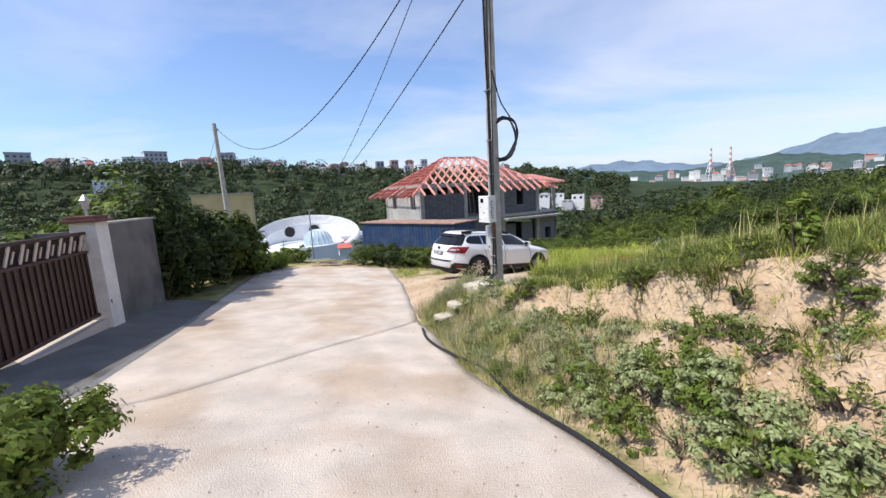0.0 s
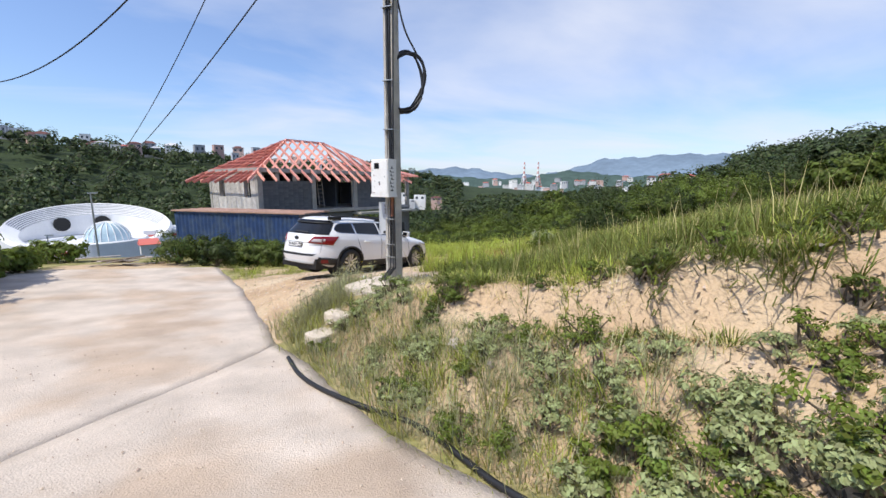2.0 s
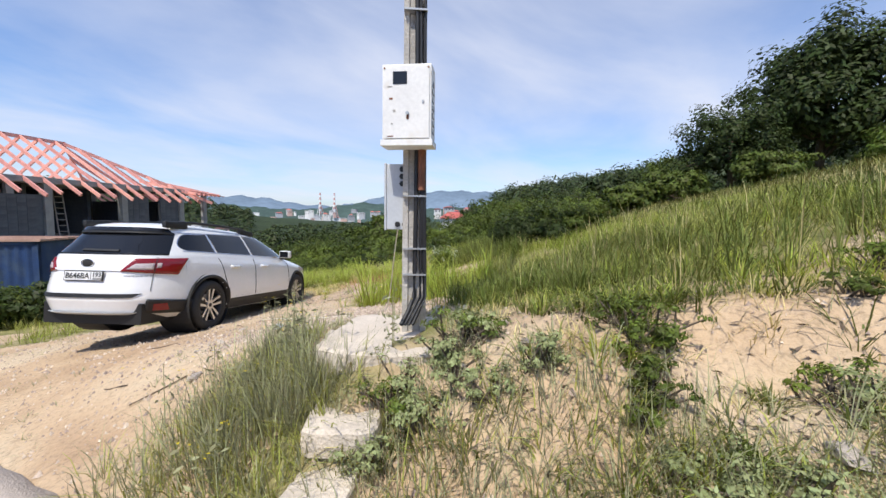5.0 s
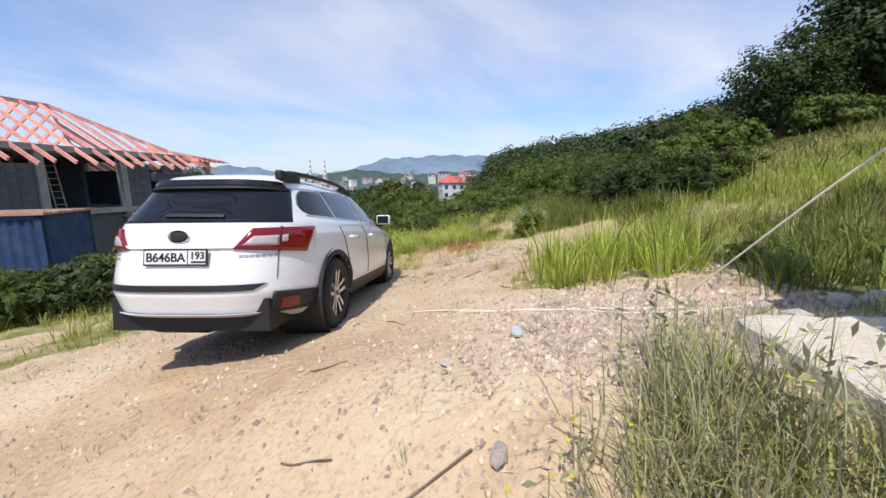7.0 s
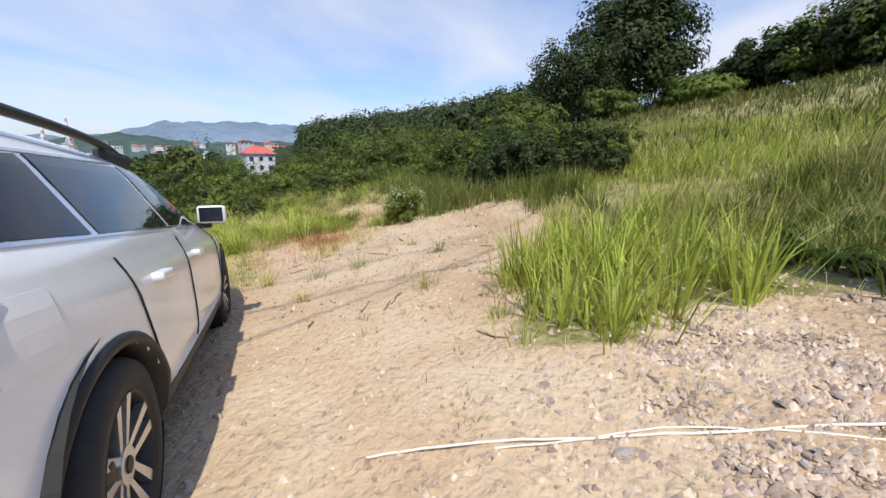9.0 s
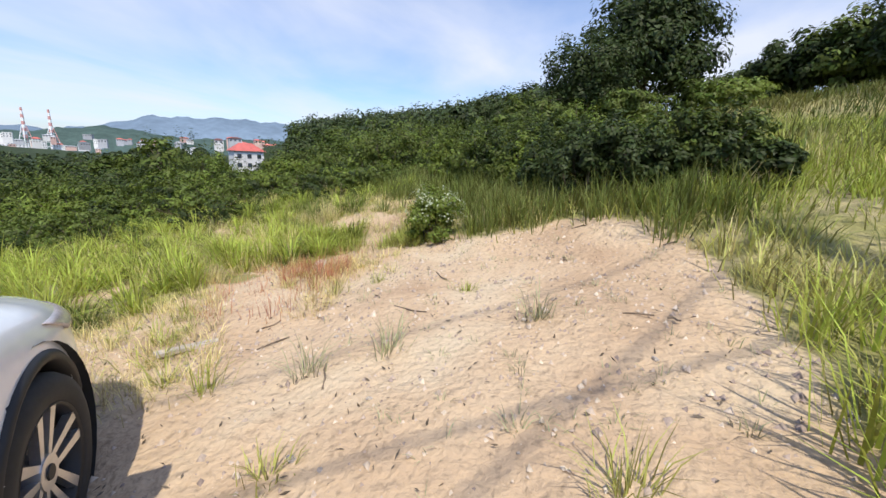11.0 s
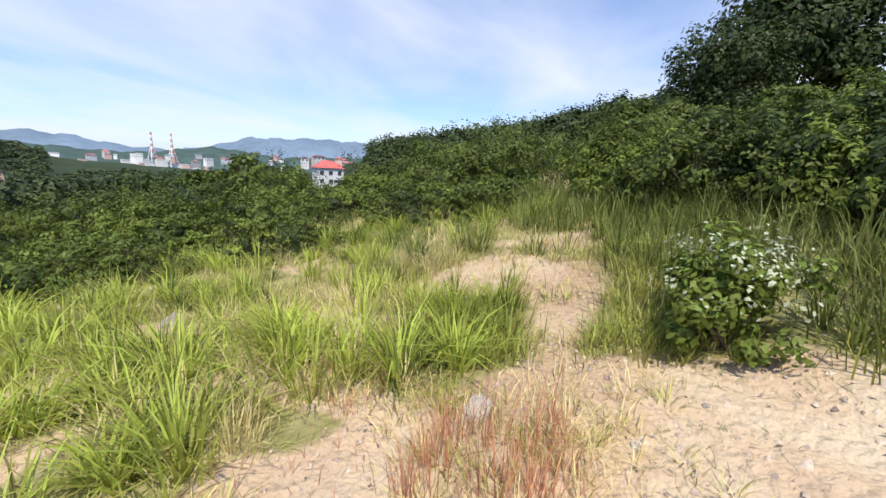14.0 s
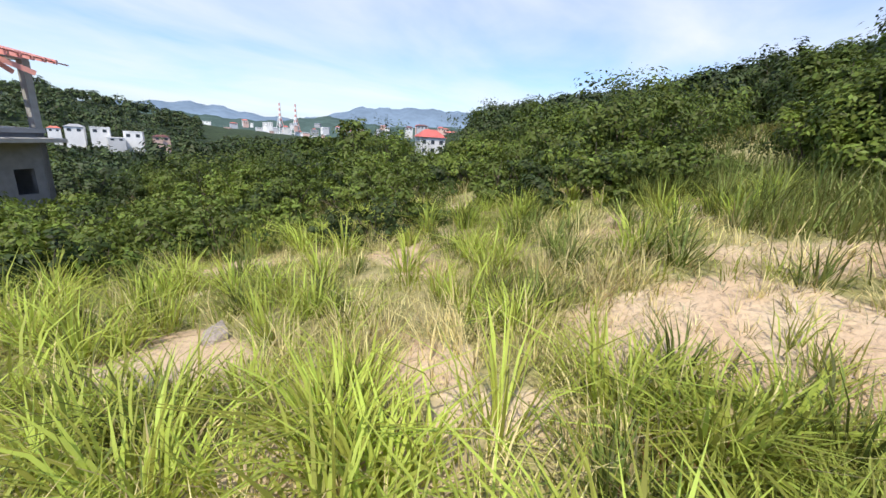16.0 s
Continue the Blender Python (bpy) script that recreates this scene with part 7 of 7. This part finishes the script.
def build_hills():
    def hills(name, d, prof, material, label, thick=500, seed=0.0):
        azs = np.linspace(prof[0][0], prof[-1][0], 130)
        el = np.interp(azs, [p[0] for p in prof], [p[1] for p in prof])
        el = el + 0.09 * np.sin(azs * 1.9 + seed) + 0.05 * np.sin(azs * 5.3 + 2 * seed) + 0.03 * np.sin(azs * 13.1)
        V = []
        for dd, k in ((d - thick * 0.5, -0.35), (d - thick * 0.25, 0.55), (d, 1.0), (d + thick * 0.5, 0.0)):
            for a, e in zip(azs, el):
                top = dd * math.tan(radians(e))
                V.append((2 + dd * math.sin(radians(a)), 12 + dd * math.cos(radians(a)), top * k - (60 if k <= 0 else 0)))
        n = len(azs)
        F = [(r * n + i, r * n + i + 1, (r + 1) * n + i + 1, (r + 1) * n + i) for r in range(3) for i in range(n - 1)]
        tagged(link(name, fast_mesh(name, V, F), material, smooth=True), label, "mountain", kind="structure")

    # both ridges get their haze from the material colour alone
    hills("backdrop", 3300, ((8, 0.5), (14, 1.6), (20, 2.2), (24, 2.5), (27, 2.3), (31, 1.6), (36, 1.4), (40, 2.2), (44, 3.5), (48, 3.6), (52, 3.9), (58, 3.7), (62, 4.1), (70, 4.2), (80, 3.0)), M["mountain"], "mountain ridge on the horizon, tinted with painted blue haze", 1200)
    hills("backdrop", 1900, ((6, 0.6), (12, 1.6), (18, 1.7), (24, 1.2), (29, 0.9), (33, 1.0), (37, 1.6), (40, 2.0), (43, 1.7), (47, 1.2), (56, 1.6), (66, 1.5)), M["hill_mid"], "wooded hills behind the town, tinted with painted haze", 700, 2.0)


def build_hall():
    c = far_place(-19.2, 128, -5.7)
    h = empty("sports_hall", pose(c.x, c.y, c.z, 0, 0, 18.9), "white round hall with glass dome in the valley", "hall")
    n = 56

    def ring(rows, a0, a1, material, name, label=""):
        bm = bmesh.new()
        rs = []
        for r, z, tilt in rows:
            rs.append([bm.verts.new((r * math.cos(a), r * math.sin(a), z + tilt * math.sin(a))) for a in np.linspace(radians(a0), radians(a1), n)])
        for p, q in zip(rs, rs[1:]):
            for k in range(n - 1):
                bm.faces.new((p[k], p[k + 1], q[k + 1], q[k]))
        bmesh.ops.recalc_face_normals(bm, faces=bm.faces)
        return part(name, bm, material, h, label)

    ring(((15.5, -6, 0), (15.5, 2.0, 4.3), (15.0, 2.6, 4.3), (12.5, 1.0, 3.0), (12.3, -5, 0)), -60, 240, M["arena_white"], "outer_shell", "white curved outer shell")
    for k in range(7):
        t = k / 7
        ring(((12.55 + 2.35 * t, 1.1 + 1.5 * t, 3.0 + 1.3 * t + 0.03), (12.7 + 2.35 * t, 1.2 + 1.5 * t, 3.0 + 1.3 * t + 0.05)), 10, 170, M["arena_grey"], "roof_seam")
    ring(((12.2, -1.0, 0), (0.2, -0.9, 0)), 0, 360, M["arena_white"], "inner_roof")
    dr = ring(((9.0, -12, 0), (9.0, 1.0, 0), (8.7, 1.3, 0), (8.4, 0.6, 0), (0.1, 0.6, 0)), 0, 360, M["arena_white"], "drum", "white drum wall")
    dr.location = (0.6, -9.5, -1.2)
    bm = bmesh.new()
    bmesh.ops.create_uvsphere(bm, u_segments=20, v_segments=14, radius=4.2)
    bmesh.ops.delete(bm, geom=[v for v in bm.verts if v.co.z < -0.1], context="VERTS")
    dm = part("dome", bm, M["dome_glass"], h, "pale blue faceted glass dome")
    dm.location = (2.2, -8.5, -0.6)
    for k in range(10):
        a = math.pi * k / 10
        pts = [(4.26 * math.cos(b) * math.cos(a), 4.26 * math.cos(b) * math.sin(a), 4.26 * math.sin(b)) for b in np.linspace(0, math.pi, 15)]
        tube("rib", pts, 0.09, M["arena_white"], dm)
    for a in (118, 82):
        r = 12.45
        o = part("arch", cyl(bmesh.new(), (0, 0, 0), (0, 0.5, 0), 1.7, None, 20), M["car_gap"], h, "dark arched opening")
        o.matrix_local = Matrix.Translation((r * math.cos(radians(a)), r * math.sin(radians(a)) - 0.6, 2.0)) @ pose(0, 0, 0, 0, 0, a - 90)
    o = part("red_mark", boxed(-1.4, 1.4, -0.1, 0.1, -0.9, 0.9), M["red_paint"], h, "red painted emblem")
    o.matrix_local = Matrix.Translation((-5.0, -16.7, -2.2)) @ pose(0, 0, 0, 0, 35, -38)
    part("side_hall", boxed(9, 26, -4, 8, -6, 0.6), M["arena_white"], h)
    for k in range(4):
        part("side_stripe", boxed(9, 26.1, -4.12, -4.0, -4.6 + 1.2 * k, -4.1 + 1.2 * k), M["red_paint"] if k % 2 else M["arena_grey"], h)
    # yellow house, lamp posts, red hut
    y0 = far_place(-29.0, 40, 0)
    b = empty("house", pose(y0.x, y0.y, 0, 0, 0, 24), "plain ochre-rendered house block behind the bushes", "house")
    part("wall", boxed(-2.4, 2.2, -0.2, 6, -6, 2.0), M["yellow_wall"], b)
    part("parapet", boxed(-2.5, 2.3, -0.3, 6.1, 2.0, 2.12), M["concrete_raw"], b)
    for k in range(3):
        part("pilaster", boxed(-2.4 + 1.9 * k, -2.25 + 1.9 * k, -0.24, -0.2, -6, 2.0), M["yellow_wall"], b)
    for az, d, lo, hi in ((-22.6, 62, -8.5, -4.4), (-18.9, 48, -7.5, -0.1)):
        p = far_place(az, d, 0)
        t = empty("street_lamp", pose(p.x, p.y, 0), "thin steel lamp post in the valley", "street lamp", "lamp posts")
        part("post", cyl(bmesh.new(), (0, 0, d * math.tan(radians(lo)) - 1), (0, 0, d * math.tan(radians(hi))), 0.09, 0.06, 8), M["steel"], t)
        part("lamp_head", boxed(-0.2, 0.5, -0.08, 0.08, d * math.tan(radians(hi)) - 0.06, d * math.tan(radians(hi)) + 0.06), M["steel"], t)
    p = far_place(-14.6, 60, -6.9)
    t = empty("hut", pose(p.x, p.y, p.z, 0, 0, 20) @ Matrix.Scale(0.62, 4), "small hut with red sheet roof beyond the hedge", "hut")
    part("wall", boxed(-1.4, 1.4, -1.2, 1.2, -2.4, -0.4), M["town_white"], t)
    bm = bmesh.new()
    vs = [bm.verts.new(v) for v in ((-1.7, -1.5, -0.5), (1.7, -1.5, -0.5), (1.7, 1.5, -0.5), (-1.7, 1.5, -0.5), (-1.5, 0, 0.5), (1.5, 0, 0.5))]
    for f in ((0, 1, 5, 4), (1, 2, 5), (2, 3, 4, 5), (3, 0, 4), (3, 2, 1, 0)):
        bm.faces.new([vs[i] for i in f])
    part("roof", bm, M["red_paint"], t)


build_town()
build_hills()
build_hall()


# ---- small things on the ground ----
def rock_mesh(rng, name="stone"):
    bm = bmesh.new()
    bmesh.ops.create_icosphere(bm, subdivisions=1, radius=1)
    for v in bm.verts:
        v.co *= rng.uniform(0.65, 1.15)
        v.co.z *= 0.6
    me = bpy.data.meshes.new(name)
    bm.to_mesh(me)
    bm.free()
    return me


def scatter_stones():
    g = random.Random(71)
    shapes = [rock_mesh(g) for _ in range(6)]
    for me in shapes:
        me.materials.append(M["stone"])

    def put(x, y, s, label="pale angular stone on sandy ground", group="loose stones"):
        o = new("stone", g.choice(shapes))
        o.matrix_world = Matrix.LocRotScale((x, y, float(land(x, y)) + s * 0.25), Euler((g.uniform(-0.3, 0.3), g.uniform(-0.3, 0.3), g.uniform(0, 6))), (s * g.uniform(0.8, 1.4), s * g.uniform(0.7, 1.1), s * g.uniform(0.6, 1.0)))
        return tagged(o, label, "stone", group)

    n = 0
    while n < 110:
        x, y = g.uniform(0.2, 4.4), g.uniform(9.4, 12.2)
        if not off_road(np.float64(x), np.float64(y)) or from_path(np.float64(x), np.float64(y)) < 0.3:
            continue
        put(x, y, abs(g.gauss(0.012, 0.011)) + 0.009)
        n += 1
    for k in range(70):
        x, y = g.uniform(3.2, 8.6), g.uniform(12.0, 15.2)
        put(x, y, abs(g.gauss(0.009, 0.009)) + 0.006)
    for k in range(60):
        y = g.uniform(2.0, 9)
        put(float(road_edge(y)) + g.uniform(0.3, 2.6), y, abs(g.gauss(0.022, 0.02)) + 0.012, "stone in the sandy bank", "bank stones")
    for x, y, s in ((0.20, 10.95, 0.07), (0.95, 10.1, 0.09), (1.7, 9.95, 0.12), (1.95, 9.75, 0.10), (1.9, 10.1, 0.08), (1.55, 10.15, 0.07), (2.1, 9.6, 0.09), (0.7, 9.95, 0.08), (1.35, 10.2, 0.06), (7.05, 15.75, 0.12), (7.3, 18.9, 0.2), (7.9, 19.3, 0.16)):
        put(x, y, s, "pale rubble stone by the concrete pad", "rubble stones")
    bm = bpy.data.meshes.new("grey_stone")
    mesh = bmesh.new()
    bmesh.ops.create_icosphere(mesh, subdivisions=2, radius=1)
    for v in mesh.verts:
        v.co *= 1 + 0.12 * math.sin(3 * v.co.x + 1) * math.cos(2.5 * v.co.y) + g.uniform(-0.03, 0.03)
        v.co.z = max(v.co.z * 0.7, -0.35)
    mesh.to_mesh(bm)
    mesh.free()
    bm.materials.append(M["stone_grey"])
    o = new("grey_stone", bm)
    o.matrix_world = Matrix.LocRotScale((1.16, 11.36, float(land(1.16, 11.36)) + 0.03), Euler((0.2, 0.1, 0.6)), (0.075, 0.05, 0.055))
    tagged(o, "smooth blue-grey stone lying on the track", "stone")
    # flat chips of pale rock on the rubble stretch
    def slab(rng, name="flat_stone"):
        bm = bmesh.new()
        k = rng.randint(5, 7)
        low, top = [], []
        for i in range(k):
            a = 6.283 * (i + rng.uniform(-0.3, 0.3)) / k
            q = rng.uniform(0.6, 1.1)
            low.append(bm.verts.new((q * math.cos(a), 0.75 * q * math.sin(a), -0.2)))
            top.append(bm.verts.new((q * 0.86 * math.cos(a), 0.66 * q * math.sin(a), rng.uniform(0.1, 0.3))))
        bm.faces.new(top)
        for i in range(k):
            bm.faces.new((low[i], low[(i + 1) % k], top[(i + 1) % k], top[i]))
        me = bpy.data.meshes.new(name)
        bm.to_mesh(me)
        bm.free()
        me.materials.append(M["stone"])
        return me

    flats = [slab(g) for _ in range(8)]
    n = 0
    while n < 290:
        x, y = g.gauss(1.55, 0.6), g.gauss(10.8, 0.5)
        if from_path(np.float64(x), np.float64(y)) < 0.45 or not off_road(np.float64(x), np.float64(y)) or y < 9.6:
            continue
        s = min(0.06, abs(g.gauss(0.0, 0.015)) + 0.011)
        o = new("flat_stone", g.choice(flats))
        o.matrix_world = Matrix.LocRotScale((x, y, float(land(x, y)) + s * 0.12), Euler((g.gauss(0, 0.25), g.gauss(0, 0.25), g.uniform(0, 6))), (s * g.uniform(0.8, 1.5), s * g.uniform(0.7, 1.2), s * g.uniform(0.6, 1.2)))
        tagged(o, "flat pale chip of rock on the rubble", "stone", "flat rubble stones")
        n += 1
    # crumbs of soil, too many to count
    r = np.random.default_rng(9)
    P = spots(15000, -1.5, 9, 9.5, 17, r, lambda x, y: off_road(x, y) & (cover_at(x, y)[0] < 0.6))
    Q = spots(5000, 0, 5, 1.5, 9.3, r, lambda x, y: (x > road_edge(y) + 0.15) & (x < road_edge(y) + 3))
    R = spots(2600, -4, 2, 0.5, 10, r, lambda x, y: (x < road_edge(y)) & (x > road_left(y)))
    rub = np.stack([r.normal(1.6, 0.65, 11000), r.normal(10.8, 0.55, 11000)], -1)
    rub = rub[off_road(rub[:, 0], rub[:, 1]) & (rub[:, 1] > 9.5)]
    P = np.concatenate([P, rub, Q, R])
    s = np.abs(r.normal(0.006, 0.008, len(P))) + 0.004
    s[-len(R):] *= 0.55
    z = np.where(np.arange(len(P)) >= len(P) - len(R), road_z(P[:, 0], P[:, 1]) + 0.012, land(P[:, 0], P[:, 1])) + s * 0.3
    tet = np.array([(1, 0, -0.4), (-0.5, 0.9, -0.4), (-0.6, -0.8, -0.4), (0.1, 0.1, 0.8)])
    a = r.uniform(0, 6.28, len(P))
    ca, sa = np.cos(a)[:, None], np.sin(a)[:, None]
    k = s[:, None] * r.uniform(0.6, 1.4, (len(P), 4))
    V = np.stack([P[:, :1] + k * (tet[:, 0] * ca - tet[:, 1] * sa), P[:, 1:] + k * (tet[:, 0] * sa + tet[:, 1] * ca), z[:, None] + k * tet[:, 2]], -1)
    base = np.arange(len(P))[:, None] * 4
    F = np.concatenate([base + np.array(f) for f in ((0, 1, 3), (1, 2, 3), (2, 0, 3))], 0)
    tagged(link("soil_crumbs", fast_mesh("soil_crumbs", V.reshape(-1, 3), F), M["grit"]), "grit and crumbs of dry soil", "grit", kind="stuff")


def on_ground(pts, up=0.012, n=8):
    return [(p.x, p.y, float(land(p.x, p.y)) + up) for p in spline([(x, y, 0) for x, y in pts], n)]


def lay_lines():
    hose = spline([(-0.34, 8.71, 0), (-0.24, 8.1, 0), (-0.06, 7.6, 0), (0.22, 7.1, 0), (0.52, 6.65, 0), (0.74, 6.2, 0), (1.0, 5.2, 0), (1.40, 4.1, 0), (1.66, 3.0, 0), (2.0, 1.6, 0), (2.6, -0.5, 0)], 10)
    pts = [(p.x - 0.02, p.y, max(float(land(p.x - 0.02, p.y)), float(road_z(p.x, p.y))) + 0.035) for p in hose]
    tagged(tube("hose", pts, 0.026, M["cable"]), "black plastic water hose along the lane's edge", "hose")
    cord = [Vector((1.30, 9.66, 0.14)), Vector((1.52, 9.95, -0.20)), Vector((1.82, 10.33, -0.68)), Vector((1.90, 10.45, -0.83))]
    line = spline(cord, 8) + [Vector(p) for p in on_ground([(1.90, 10.5), (1.80, 10.9), (1.77, 11.42), (1.73, 12.1), (1.62, 12.7)], 0.012)]
    tagged(tube("cord", line, 0.0055, M["string"]), "frayed white cord running from the pole to the ground", "cord")
    tagged(tube("cord", on_ground([(1.95, 10.2), (1.72, 10.8), (1.80, 11.5), (1.68, 12.2)], 0.010), 0.004, M["string"]), "second white cord lying on the rubble", "cord")
    o = part("plank", boxed(-0.24, 0.24, -0.035, 0.035, 0, 0.03, 0.004), M["plank"])
    o.matrix_world = Matrix.Translation((4.93, 15.72, float(land(4.93, 15.72)) + 0.005)) @ pose(0, 0, 0, 0, 4, -30)
    tagged(o, "short weathered plank lying on the sand", "plank")
    g = random.Random(81)
    sticks = [(-0.18, 11.27, 0.42, -30), (-0.1, 11.7, 0.3, 110), (4.35, 14.35, 0.3, 20), (5.35, 14.0, 0.35, 60), (1.3, 12.5, 0.3, 80), (0.5, 12.3, 0.25, 140), (3.2, 13.4, 0.3, 10), (-1.2, 11.2, 0.25, 70), (0.9, 4.9, 0.16, 100), (5.1, 15.0, 0.25, 150), (6.2, 14.0, 0.3, 30), (2.6, 12.2, 0.25, 50)]
    for k in range(30):
        sticks.append((g.uniform(1.5, 8.5), g.uniform(10.0, 15.5), g.uniform(0.08, 0.25), g.uniform(0, 180)))
    for x, y, ln, a in sticks:
        if not (clear_of_car(np.float64(x), np.float64(y))):
            continue
        c, s = math.cos(radians(a)), math.sin(radians(a))
        tw = [(x + c * ln * t + g.uniform(-0.015, 0.015), y + s * ln * t + g.uniform(-0.015, 0.015)) for t in (0, 0.35, 0.7, 1)]
        tagged(tube("twig", on_ground(tw, 0.012, 3), 0.006, M["twig"], res=1), "dry broken twig on the sandy ground", "twig", "fallen twigs")
    # boards and rubble dumped beyond the lane's end
    for k in range(9):
        x, y = -5.4 + g.uniform(-0.9, 1.1), 20.3 + g.uniform(-0.4, 0.5)
        o = part("board", boxed(-0.6, 0.6, -0.06, 0.06, -0.015, 0.015, 0.004), M["twig"] if k % 2 else M["plank"])
        o.matrix_world = Matrix.Translation((x, y, float(land(x, y)) + 0.05 + 0.03 * k)) @ pose(0, 0, 0, g.uniform(-8, 8), g.uniform(-12, 12), g.uniform(-50, 30))
        tagged(o, "dark broken board on a heap at the lane's end", "board", "heap of boards")
    # dry leaf litter on the cut bank
    r = np.random.default_rng(12)
    P = spots(6500, 0.3, 5.5, 1, 9.3, r, lambda x, y: (x > road_edge(y) + 0.4) & (x < road_edge(y) + 2.8))
    C = np.stack([P[:, 0], P[:, 1], land(P[:, 0], P[:, 1]) + 0.015], -1)
    V, F = leaf_quads(C, r.normal(0, 0.5, (len(C), 3)) + np.array([0, 0, 1]), 0.022, r, 3.0)
    tagged(link("leaf_litter", fast_mesh("leaf_litter", V, F), M["twig"]), "dry leaf litter and roots on the bank", "leaf litter", kind="stuff")


scatter_stones()
lay_lines()


def sand_litter():
    """Dead leaves and bits of root strewn on the sand."""
    r = np.random.default_rng(91)
    P = spots(700, 3.2, 7.8, 12.2, 17, r, lambda x, y: clearing_gap(x, y) < 0.2)
    P = P[wave(P[:, 0], P[:, 1], 0.8, 2) > -0.25]
    Q = np.stack([P[:, 0], P[:, 1], land(P[:, 0], P[:, 1]) + 0.012], -1)
    V, F = leaf_quads(Q, r.normal(0, 0.7, Q.shape) + np.array([0, 0, 1.0]), 0.015, r, 2.6)
    tagged(link("leaf_litter", fast_mesh("leaf_litter", V, F), M["bark"]), "dead leaves and root bits on the sand", "leaf litter", kind="stuff")


sand_litter()
